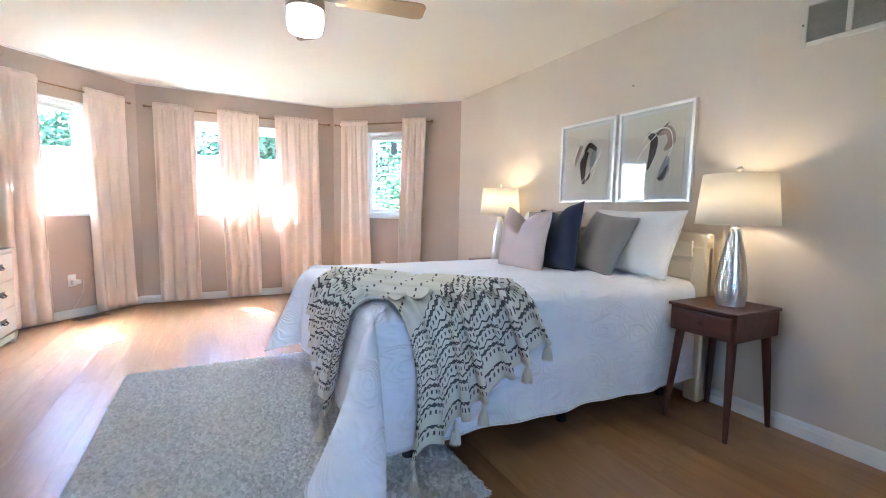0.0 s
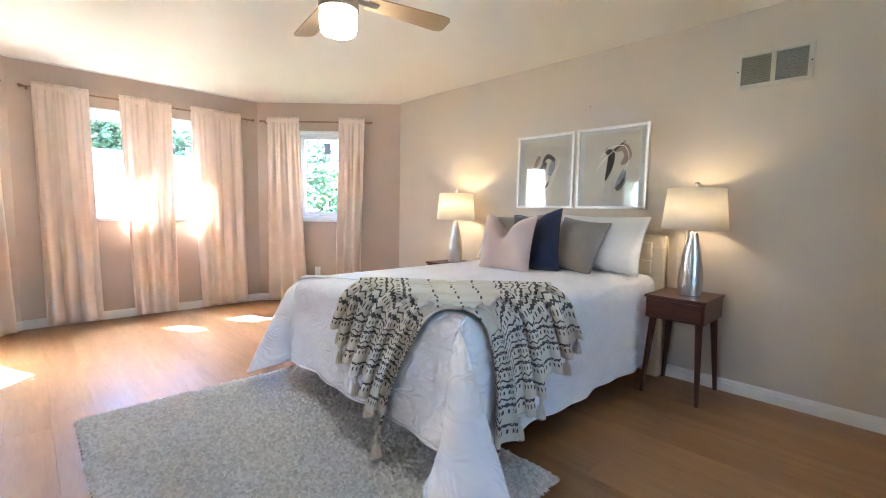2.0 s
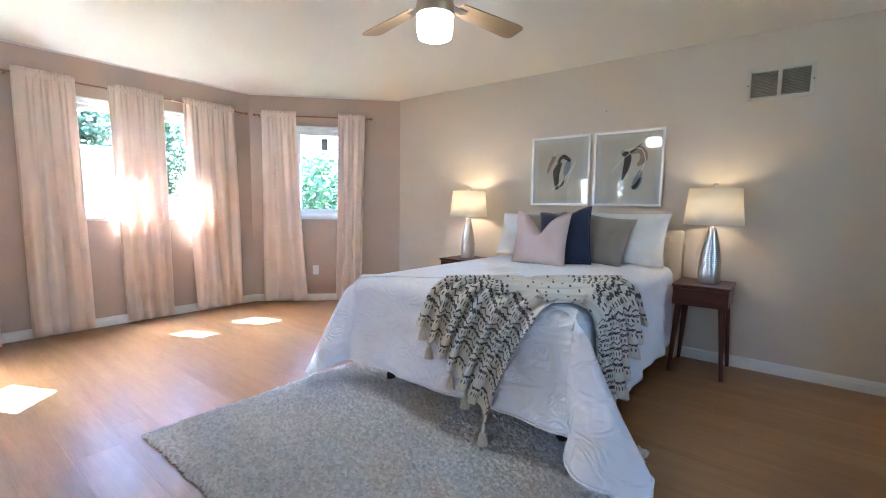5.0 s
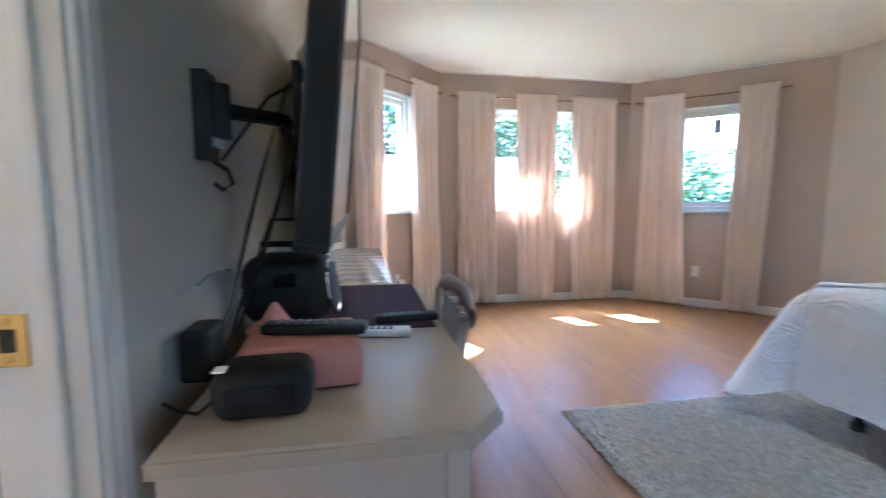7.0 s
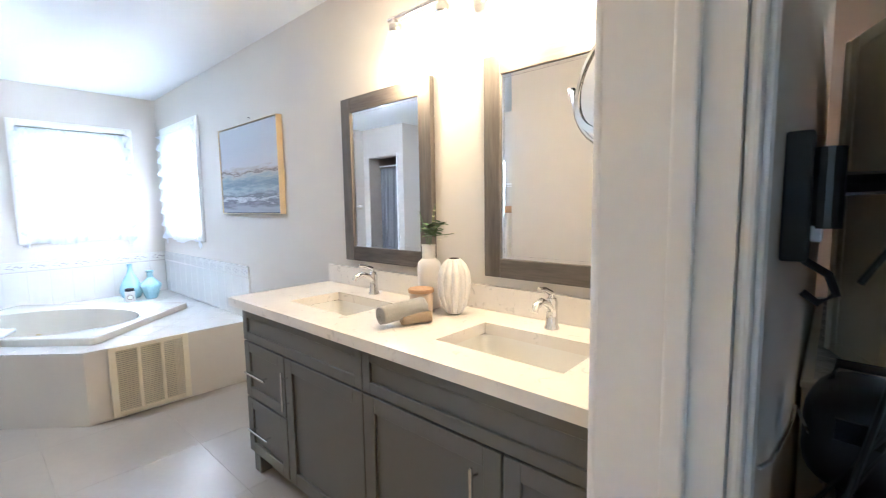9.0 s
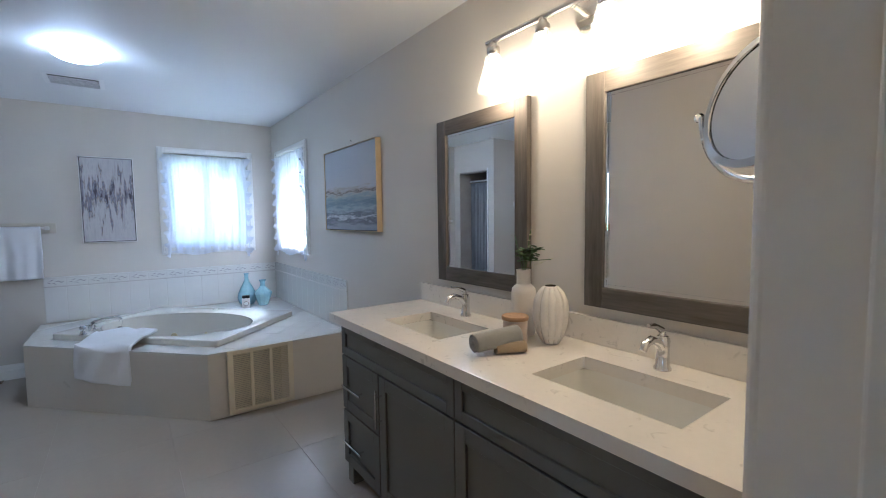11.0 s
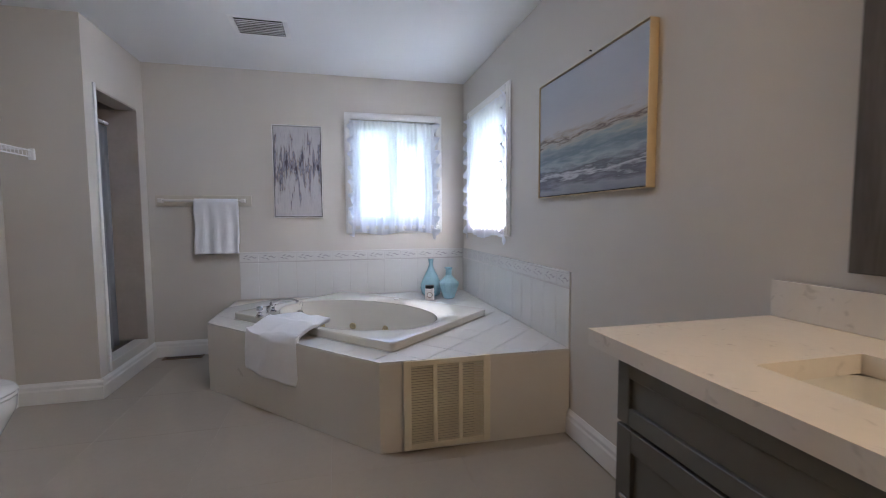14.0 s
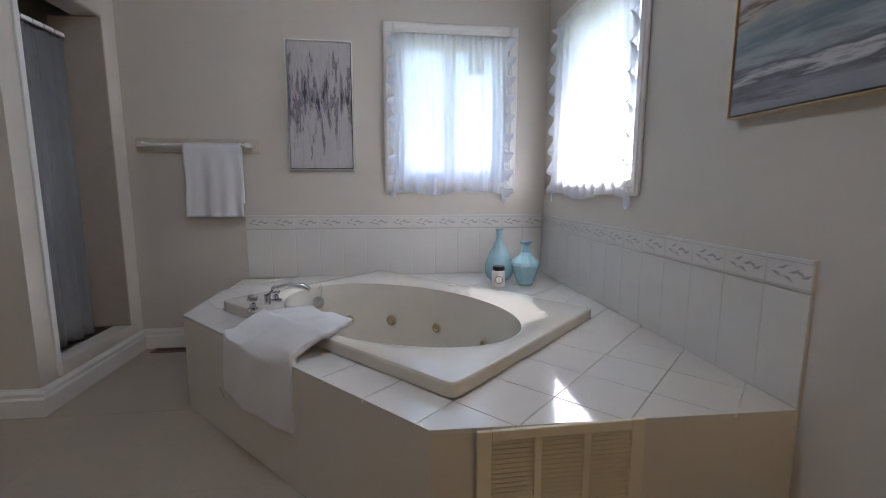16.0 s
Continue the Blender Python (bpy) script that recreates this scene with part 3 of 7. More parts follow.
# ---- bedroom things ----
def relief(name, colour, rough, kind, scale, strength, dist, through_share=0.0):
    """Cloth or pile with a raised pattern: contour swirls, or tufts."""
    m = mat(name, colour, rough, 0, 0.06, 3.0, 300, 0.0, 0.001, 0.15, 0.3)
    n, l = m.node_tree.nodes, m.node_tree.links
    tc = n.new("ShaderNodeTexCoord")
    vo = n.new("ShaderNodeTexVoronoi")
    vo.inputs["Scale"].default_value = scale
    no = n.new("ShaderNodeTexNoise")
    no.inputs["Scale"].default_value = scale * 1.3
    mixv = n.new("ShaderNodeVectorMath")
    mixv.operation = "MULTIPLY_ADD"
    mixv.inputs[1].default_value = (0.20, 0.20, 0.20)
    l.new(no.outputs["Color"], mixv.inputs[0])
    l.new(tc.outputs["Object"], mixv.inputs[2])
    l.new(mixv.outputs[0], vo.inputs[0])
    height = vo.outputs["Distance"]
    if kind == "swirl":
        vo.feature = "SMOOTH_F1"
        s = n.new("ShaderNodeMath")
        s.operation = "SINE"
        k = n.new("ShaderNodeMath")
        k.operation = "MULTIPLY"
        k.inputs[1].default_value = 74
        l.new(height, k.inputs[0])
        l.new(k.outputs[0], s.inputs[0])
        height = s.outputs[0]
    bp = n.new("ShaderNodeBump")
    bp.inputs["Strength"].default_value, bp.inputs["Distance"].default_value = strength, dist
    l.new(height, bp.inputs["Height"])
    l.new(bp.outputs[0], n["Principled BSDF"].inputs["Normal"])
    return m


M["quilt_white"] = relief("quilt_white", (0.87, 0.88, 0.94), 0.85, "swirl", 5.0, 0.36, 0.004)
M["headboard_cream"] = mat("headboard_cream", (0.70, 0.60, 0.45), 0.4, var=0.05, scale=3, fine=60, bump=0.03)
M["mattress_cloth"] = mat("mattress_cloth", (0.72, 0.70, 0.66), 0.9, var=0.05, bump=0.1)
M["box_cloth"] = mat("box_cloth", (0.16, 0.16, 0.18), 0.9, var=0.4, scale=30, fine=90, bump=0.1)
M["black_metal"] = mat("black_metal", (0.03, 0.03, 0.032), 0.45, 0.6, var=0.15, bump=0.03)
M["black_plastic"] = mat("black_plastic", (0.018, 0.018, 0.019), 0.42, 0, var=0.2, scale=8, fine=200, bump=0.05, spec=0.25)
M["gloss_black"] = mat("gloss_black", (0.012, 0.012, 0.014), 0.08, 0, var=0.1, bump=0.0)

FOOT, SOUTH, NORTH, HEAD, TOP = 0.80, 2.02, 3.45, 2.80, 0.73
bed = thing("bed", pose(1.8, 2.735, 0), "double bed with a cream panelled headboard on a black metal frame", "bed")
hb = boxed(0.99, 1.05, -0.79, 0.79, 0.16, 1.02, 0.02, 3)
for z0, z1 in ((0.74, 0.84), (0.87, 0.97)):
    for y0, y1 in ((-0.70, -0.26), (-0.22, 0.22), (0.26, 0.70)):
        box(hb, 0.980, 0.992, y0, y1, z0, z1, 0.006, 2)
part("headboard", hb, "headboard_cream", bed, "cream lacquered panelled headboard")
for y in (-0.74, 0.74):
    part("headboard_post", boxed(0.985, 1.055, y - 0.05, y + 0.05, 0.0, 0.95, 0.02, 3), "headboard_cream", bed)
part("mattress", boxed(-0.95, 0.98, -0.69, 0.69, 0.42, 0.695, 0.05, 3), "mattress_cloth", bed)
part("box_spring", boxed(-0.94, 0.97, -0.68, 0.68, 0.20, 0.419, 0.03, 2), "box_cloth", bed, "dark patterned box spring")
for y in (-0.69, 0.69):
    part("side_rail", boxed(-0.94, 0.98, y - 0.02, y + 0.02, 0.165, 0.199, 0.003), "black_metal", bed)
part("foot_rail", boxed(-0.965, -0.941, -0.66, 0.66, 0.165, 0.20, 0.003), "black_metal", bed)
for x in (-0.80, 0.1, 0.9):
    for y in (-0.6, 0.6):
        part("leg", lathe([(0.0, 0.001), (0.028, 0.0), (0.03, 0.03), (0.017, 0.05), (0.016, 0.164), (0, 0.164)], 14, None, pose(x, y, 0.032 if x < 0 else 0.002)), "black_metal", bed)
part("crossbar", boxed(0.08, 0.12, -0.68, 0.68, 0.14, 0.164), "black_metal", bed)


LN, LF = HEAD - FOOT, NORTH - SOUTH
HANG_F, HANG_N, HANG_S = 0.57, 0.51, 0.60      # how far the cloth hangs past the foot and the sides
ROUND = 0.075                                   # the bed's rounded edge


def petal(tip):
    """The loop of leaning directions that a square cloth's corner falls into: arc length to (west, side)."""
    ts = [i / 200 * math.pi / 2 for i in range(201)]
    pts = [(tip * math.sin(2 * t) ** 0.72 * math.cos(t), tip * math.sin(2 * t) ** 0.72 * math.sin(t)) for t in ts]
    run = [0.0]
    for a, b in zip(pts, pts[1:]):
        run.append(run[-1] + math.hypot(b[0] - a[0], b[1] - a[1]))
    return [r / run[-1] for r in run], [p[0] for p in pts], [p[1] for p in pts]


PETAL = {1: petal(0.44), -1: petal(0.52)}           # by the side it hangs on


def over_edge(d, lift=0.0):
    """Out and up of a cloth d metres past the bed's edge, lift off the bed."""
    a = min(d / ROUND, math.pi / 2)
    out, up = ROUND * math.sin(a) - ROUND + 0.02, -ROUND * (1 - math.cos(a))
    rest = max(0.0, d - ROUND * math.pi / 2)
    return out + lift * math.sin(a) + 0.07 * rest, up + lift * math.cos(a) - rest


def side_cloth(x, y, nx, ny, s, hang, k):
    d = hang * k
    out, up = over_edge(d)
    out += k * k * (0.014 * math.sin(9 * s + 1.0) + 0.008 * math.sin(21 * s))
    return x + nx * out, y + ny * out, TOP + up


def corner_cloth(cy, side, hang_side, f, k):
    """The loose corner; f runs from the foot (0) to the side (1)."""
    phi = f * math.pi / 2
    reach = min(HANG_F / max(0.05, math.cos(phi)), hang_side / max(0.05, math.sin(phi)))
    reach -= 0.05 * math.exp(-((reach - 0.76) / 0.05) ** 2)
    d = reach * k
    run, pw, ps = PETAL[side]
    west, out = float(np.interp(f, run, pw)), float(np.interp(f, run, ps))
    ease = min(1.0, d / 0.12)
    fold = 0.05 * math.sin(11 * f + 4 * k) * k
    west, out = (west * 0.82 + fold) * ease + 0.07 * (1 - f), (out * (1.15 if side < 0 else 0.9) - fold * 0.6) * ease + 0.07 * f
    lean = math.hypot(west, out)
    down = math.cos(lean) * d
    o0 = 0.02 - ROUND * math.exp(-d / 0.06)
    down -= 0.035 * (1 - math.exp(-d / 0.05))
    x = FOOT - o0 * math.cos(phi) - west / max(lean, 1e-4) * math.sin(lean) * d
    y = cy + side * (o0 * math.sin(phi) + out / max(lean, 1e-4) * math.sin(lean) * d)
    z = TOP - down
    low = 0.036 + 0.012 * math.sin(14 * f)
    if z < low:                                   # what is too long lies on the rug
        slide = low - z
        x, y, z = x - slide * 0.55 * math.cos(phi), y + side * slide * 0.8 * math.sin(phi), low + 0.01 * math.sin(60 * slide)
    return x, y, z


def rim(u):
    """Place along the bed's edge: which stretch, and where on it."""
    cuts = (0.0, 0.30, 0.40, 0.58, 0.70, 1.0)
    for i in range(5):
        if u <= cuts[i + 1] or i == 4:
            return i, (u - cuts[i]) / (cuts[i + 1] - cuts[i])


def spread(u, v):
    i, f = rim(u)
    k = max(0.0, (v - 0.4) / 0.6)
    if i == 0:
        q = side_cloth(HEAD - f * LN, NORTH, 0, 1, f * LN, HANG_N, k)
    elif i == 1:
        q = corner_cloth(NORTH, 1, HANG_N, 1 - f, k)
    elif i == 2:
        q = side_cloth(FOOT, NORTH - f * LF, -1, 0, 5 + f * LF, HANG_F, k)
    elif i == 3:
        q = corner_cloth(SOUTH, -1, HANG_S, f, k)
    else:
        q = side_cloth(FOOT + f * LN, SOUTH, 0, -1, 9 + f * LN, HANG_S + 0.02 * f, k)
    if v >= 0.4:
        return q
    k = v / 0.4                                   # the top, drawn in to the bed's long middle
    x, y, _ = q
    mx, my = max(x, FOOT + 0.35), (NORTH + SOUTH) / 2
    px, py = mx + (x - mx) * k, my + (y - my) * k
    puff = noise.noise(Vector((px * 5, py * 5, 1.7))) * 0.010 + noise.noise(Vector((px * 13, py * 13, 4.0))) * 0.004
    return px, py, TOP + (0.016 + puff) * (1 - k ** 6)


quilt = part("bedspread", grid(300, 70, spread), "quilt_white", None, smooth=80)
solid(quilt, 0.006, -1)
part("hem", tube([spread(k / 300, 1.0) for k in range(301)], 0.006, 8), "quilt_white", quilt, "stitched rolled hem", smooth=True)
tagged(quilt, "white quilted bedspread with swirling raised pattern, draped to the floor", "bedspread")


def throw_material():
    m = bpy.data.materials.new("throw_weave")
    m.use_nodes = True
    n, l = m.node_tree.nodes, m.node_tree.links
    b = n["Principled BSDF"]
    uv = n.new("ShaderNodeUVMap")
    sep = n.new("ShaderNodeSeparateXYZ")
    l.new(uv.outputs[0], sep.inputs[0])

    def op(kind, a, bb=None, c=None):
        x = n.new("ShaderNodeMath")
        x.operation = kind
        for i, val in enumerate((a, bb, c)):
            if val is None:
                continue
            if isinstance(val, (int, float)):
                x.inputs[i].default_value = val
            else:
                l.new(val, x.inputs[i])
        return x.outputs[0]

    u, v = sep.outputs[0], sep.outputs[1]
    end = op("MINIMUM", u, op("SUBTRACT", 1.62, u))           # metres from the nearer end
    row = op("FRACT", op("MULTIPLY", end, 33.0))
    third = op("FRACT", op("MULTIPLY", end, 33.0 / 3))
    odd = op("LESS_THAN", third, 0.3333)
    gem = op("GREATER_THAN", third, 0.6667)
    zig = op("ABSOLUTE", op("SUBTRACT", op("FRACT", op("MULTIPLY", v, 36.0)), 0.5))
    line = op("LESS_THAN", op("ABSOLUTE", op("SUBTRACT", op("SUBTRACT", row, 0.25), zig)), 0.14)
    dash = op("MULTIPLY", op("LESS_THAN", op("FRACT", op("MULTIPLY", v, 80.0)), 0.36), op("LESS_THAN", op("ABSOLUTE", op("SUBTRACT", row, 0.5)), 0.30))
    back = op("LESS_THAN", op("ABSOLUTE", op("SUBTRACT", op("SUBTRACT", 0.75, row), zig)), 0.13)
    dots2 = op("MULTIPLY", op("LESS_THAN", zig, 0.12), op("LESS_THAN", op("ABSOLUTE", op("SUBTRACT", row, 0.5)), 0.12))
    diamond = op("MINIMUM", op("ADD", op("ADD", line, back), dots2), 1.0)
    plain = op("SUBTRACT", op("SUBTRACT", 1.0, odd), gem)
    pat = op("ADD", op("ADD", op("MULTIPLY", odd, line), op("MULTIPLY", gem, diamond)), op("MULTIPLY", plain, dash))
    patterned = op("MULTIPLY", op("LESS_THAN", end, 0.56), op("GREATER_THAN", end, 0.03))
    band = op("MULTIPLY", op("LESS_THAN", op("ABSOLUTE", op("SUBTRACT", end, 0.10)), 0.02), 1.0)
    pat = op("MULTIPLY", pat, op("SUBTRACT", patterned, op("MULTIPLY", band, patterned)))
    cross = op("MULTIPLY", op("LESS_THAN", op("ABSOLUTE", op("SUBTRACT", op("FRACT", op("MULTIPLY", u, 8.0)), 0.5)), 0.045), op("LESS_THAN", op("FRACT", op("MULTIPLY", v, 38.0)), 0.55))
    mid = op("MULTIPLY", op("GREATER_THAN", end, 0.56), cross)
    dark = op("MINIMUM", op("ADD", pat, mid), 1.0)
    mx = n.new("ShaderNodeMix")
    mx.data_type = "RGBA"
    mx.inputs["A"].default_value, mx.inputs["B"].default_value = (0.76, 0.71, 0.61, 1), (0.11, 0.107, 0.105, 1)
    l.new(dark, mx.inputs["Factor"])
    l.new(mx.outputs["Result"], b.inputs["Base Color"])
    b.inputs["Roughness"].default_value = 0.95
    no = n.new("ShaderNodeTexNoise")
    no.inputs["Scale"].default_value = 220
    bp = n.new("ShaderNodeBump")
    bp.inputs["Strength"].default_value, bp.inputs["Distance"].default_value = 0.5, 0.002
    l.new(no.outputs[0], bp.inputs["Height"])
    l.new(bp.outputs[0], b.inputs["Normal"])
    return m


M["throw_weave"] = throw_material()
M["tassel_wool"] = mat("tassel_wool", (0.74, 0.69, 0.60), 0.95, var=0.1, scale=40, fine=300, bump=0.5, stretch=(1, 1, 0.1))
THROW_OUT = (Vector((0.19, 2.40)), Vector((1.13, 2.20)), Vector((0.93, 1.37)))    # edge towards the bed's corner
THROW_IN = (Vector((0.60, 2.86)), Vector((1.27, 2.64)), Vector((1.64, 1.80)))     # edge towards the pillows


def throw_at(u, v):
    """The throw, laid in a bow round the foot corner; both ends hang down over the foot and the side."""
    def bow(c):
        return c[0] * (1 - u) ** 2 + c[1] * 2 * u * (1 - u) + c[2] * u * u

    end = abs(2 * u - 1)
    w = v + 0.02 * math.sin(6.283 * 2.5 * v + 4 * u)
    q = bow(THROW_OUT) * (1 - w) + bow(THROW_IN) * w
    wave = 6.283 * (6.4 * v + 0.30 * math.sin(2.2 * u + 0.6)) + 0.8
    pleat = math.sin(wave) * 0.75 + 0.3 * math.sin(wave * 1.9 + 1.3) + 0.12 * math.sin(31 * v + 9 * u)
    along_pleat = (bow(THROW_IN) - bow(THROW_OUT)).normalized() * math.cos(wave) * 0.020 * (0.55 + end)
    q = q + along_pleat
    over_f, over_s = FOOT - q.x, SOUTH - q.y
    lift = 0.028 + (0.015 + 0.022 * end) * (pleat + 0.6)
    if over_f > 0 and over_f >= over_s:
        out, up = over_edge(over_f, max(0.012, lift))
        return (FOOT - out, q.y, TOP + up)
    if over_s > 0:
        out, up = over_edge(over_s, max(0.012, lift))
        return (q.x, SOUTH - out, TOP + up)
    return (q.x, q.y, TOP + 0.012 + max(0.012, lift))


throw = thing("throw_blanket", pose(1.1, 2.3, TOP), "cream woven throw with black zigzag bands and tassels on the bed", "blanket")
bm = grid(150, 110, lambda u, v: Vector(throw_at(u, v)) - Vector((1.1, 2.3, TOP)))
lay = bm.loops.layers.uv.new("UVMap")
bm.verts.index_update()
for f in bm.faces:
    for lp in f.loops:
        i, j = divmod(lp.vert.index, 111)
        lp[lay].uv = (i / 150 * 1.62, j / 110 * 0.95)
solid(part("weave", bm, "throw_weave", throw, smooth=80), 0.007, 1)


def tassel():
    bm = lathe([(0.004, 0.03), (0.008, 0.022), (0.011, 0.012), (0.008, 0.002), (0.007, -0.004), (0.013, -0.016), (0.019, -0.05), (0.021, -0.066), (0, -0.062)], 14)
    for i in range(16):
        a = i * 2 * math.pi / 16
        tube([(0.012 * math.cos(a), 0.012 * math.sin(a), -0.014), (0.02 * math.cos(a), 0.02 * math.sin(a), -0.045), (0.0235 * math.cos(a + 0.1), 0.0235 * math.sin(a + 0.1), -0.072)], 0.0025, 5, bm)
    return bm


first = None
for u in (0.0, 1.0):
    for v in (0.01, 0.25, 0.5, 0.75, 0.99):
        p = Vector(throw_at(u, v)) - Vector((1.1, 2.3, TOP)) + Vector((-0.012 if u == 0 else 0, -0.012 if u else 0, -0.028))
        p.z = max(p.z, -TOP + 0.10)
        if first is None:
            first = part("tassel", tassel(), "tassel_wool", throw, "cream wool tassel", smooth=True)
            first.matrix_local = Matrix.Translation(p)
        else:
            o = first.copy()
            scene.collection.objects.link(o)
            o.matrix_local = Matrix.Translation(p)


def cushion(name, m, w, h, t, material, label, category, dent=0.0, piping=None, seed=1):
    rnd = random.Random(seed)
    ph = [rnd.uniform(0, 6.28) for _ in range(5)]
    bm = bmesh.new()
    for side in (1, -1):
        def fn(u, v):
            a, b = 2 * u - 1, 2 * v - 1
            x = a * (1 - 0.07 * (1 - b * b)) * w / 2
            y = b * (1 - 0.07 * (1 - a * a)) * h / 2
            f = max(0, (1 - a ** 4) * (1 - b ** 4)) ** 0.55
            z = side * t / 2 * f * (1 + 0.12 * math.sin(3 * a + ph[0]) * math.sin(2.3 * b + ph[1])) + 0.012 * math.sin(4 * a + ph[2] + 2 * b) * f
            if dent:
                k = max(0, b + 0.25) / 1.25
                y -= dent * math.exp(-(a / 0.42) ** 2) * k ** 1.5
                z += side * 0.35 * dent * math.exp(-((abs(a) - 0.45) / 0.3) ** 2) * k * f
            return x, y, z
        grid(26, 26, fn, bm)
    bmesh.ops.remove_doubles(bm, verts=bm.verts, dist=0.0006)
    root = thing(name, m, label, category, "cushions on the bed")
    part("cover", bm, material, root, smooth=80)
    e = 0.97
    pts = []
    for k in range(61):
        tt = k / 60 * 4
        q, f = int(tt) % 4, tt % 1
        a, b = [(2 * f - 1, -1), (1, 2 * f - 1), (1 - 2 * f, 1), (-1, 1 - 2 * f)][q]
        x, y = a * (1 - 0.07 * (1 - b * b)) * w / 2, b * (1 - 0.07 * (1 - a * a)) * h / 2
        if dent:
            y -= dent * math.exp(-(a / 0.42) ** 2) * (max(0, b + 0.25) / 1.25) ** 1.5
        pts.append((x, y, 0))
    part("seam", tube(pts, 0.004, 6), piping or material, root)
    return root


M["pillow_white"] = mat("pillow_white", (0.80, 0.79, 0.77), 0.85, var=0.03, scale=6, fine=40, bump=0.5, dist=0.006, sheen=0.2)
M["cushion_pink"] = mat("cushion_pink", (0.62, 0.49, 0.45), 0.9, var=0.06, scale=8, fine=260, bump=0.8, dist=0.004, sheen=0.3)
M["cushion_navy"] = mat("cushion_navy", (0.017, 0.026, 0.070), 0.9, var=0.12, scale=8, fine=260, bump=0.8, dist=0.004, sheen=0.25)
M["cushion_grey"] = mat("cushion_grey", (0.30, 0.275, 0.245), 0.9, var=0.08, scale=8, fine=260, bump=0.8, dist=0.004, sheen=0.25)


def leaning(x, y, z, lean, turn, roll=0):
    """Upright face towards -x, leaning back by lean degrees, turned about z."""
    return pose(x, y, z, 0, 0, turn) @ pose(0, 0, 0, 0, 0, -90) @ pose(0, 0, 0, 90 - lean, 0, 0) @ pose(0, 0, 0, 0, 0, roll)


Z0 = TOP + 0.012
cushion("pillow", leaning(2.63, 2.37, Z0 + 0.205, 20, -3), 0.70, 0.43, 0.19, "pillow_white", "plump white cotton pillow leaning on the headboard", "pillow", seed=2)
cushion("pillow", leaning(2.63, 3.16, Z0 + 0.195, 22, 3), 0.64, 0.40, 0.19, "pillow_white", "plump white cotton pillow leaning on the headboard", "pillow", seed=3)
cushion("cushion", leaning(2.46, 2.98, Z0 + 0.19, 16, 6, 4), 0.42, 0.42, 0.13, "cushion_grey", "taupe grey linen scatter cushion", "cushion", seed=4)
cushion("cushion", leaning(2.50, 2.47, Z0 + 0.185, 26, -8, -5), 0.42, 0.42, 0.14, "cushion_grey", "taupe grey linen scatter cushion", "cushion", seed=5)
cushion("cushion", leaning(2.34, 2.72, Z0 + 0.205, 14, -4, 8), 0.44, 0.46, 0.13, "cushion_navy", "navy blue linen scatter cushion", "cushion", 0.05, seed=6)
cushion("cushion", leaning(2.15, 2.84, Z0 + 0.19, 10, 4, -2), 0.44, 0.44, 0.15, "cushion_pink", "blush pink linen cushion with a chopped top", "cushion", 0.17, seed=7)

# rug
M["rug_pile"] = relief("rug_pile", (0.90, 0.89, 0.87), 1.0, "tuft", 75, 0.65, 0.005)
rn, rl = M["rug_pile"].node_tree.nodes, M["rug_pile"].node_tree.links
# random lighter and darker cells, painting in the shade between tufts
tuft_cells = rn.new("ShaderNodeTexVoronoi")
tuft_cells.inputs["Scale"].default_value = 72
rl.new(rn["Texture Coordinate"].outputs["Object"], tuft_cells.inputs[0])
tuft_shade = rn.new("ShaderNodeMapRange")
tuft_shade.inputs["To Min"].default_value, tuft_shade.inputs["To Max"].default_value = 0.68, 1.14
rl.new(tuft_cells.outputs["Color"], tuft_shade.inputs[0])
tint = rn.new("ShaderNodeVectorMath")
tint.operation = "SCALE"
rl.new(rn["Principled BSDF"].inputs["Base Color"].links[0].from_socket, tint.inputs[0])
rl.new(tuft_shade.outputs[0], tint.inputs["Scale"])
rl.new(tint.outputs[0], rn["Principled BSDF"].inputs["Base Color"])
rnd = random.Random(5)
RX0, RX1, RY0, RY1 = -0.29, 1.21, 1.77, 3.80


def rug_at(u, v):
    x, y = RX0 + (RX1 - RX0) * u, RY0 + (RY1 - RY0) * v
    e = min(u, 1 - u, v, 1 - v)
    j = 0.003 if e > 0.001 else 0.012
    tuft = noise.noise(Vector((x * 52, y * 52, 0))) + 0.4 * noise.noise(Vector((x * 110, y * 110, 3)))
    return (x + rnd.uniform(-j, j), y + rnd.uniform(-j, j), 0.006 + (0.022 + 0.014 * tuft + rnd.uniform(-0.002, 0.003)) * min(1, e * 60))


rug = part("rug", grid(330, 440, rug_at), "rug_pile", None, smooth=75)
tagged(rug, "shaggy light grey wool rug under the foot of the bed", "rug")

# nightstands and lamps
M["walnut"] = wood("walnut", (0.105, 0.030, 0.016), (0.050, 0.014, 0.009), 0.35, "y", 1.5)
M["walnut_leg"] = wood("walnut_leg", (0.105, 0.030, 0.016), (0.050, 0.014, 0.009), 0.35, "z", 1.5)


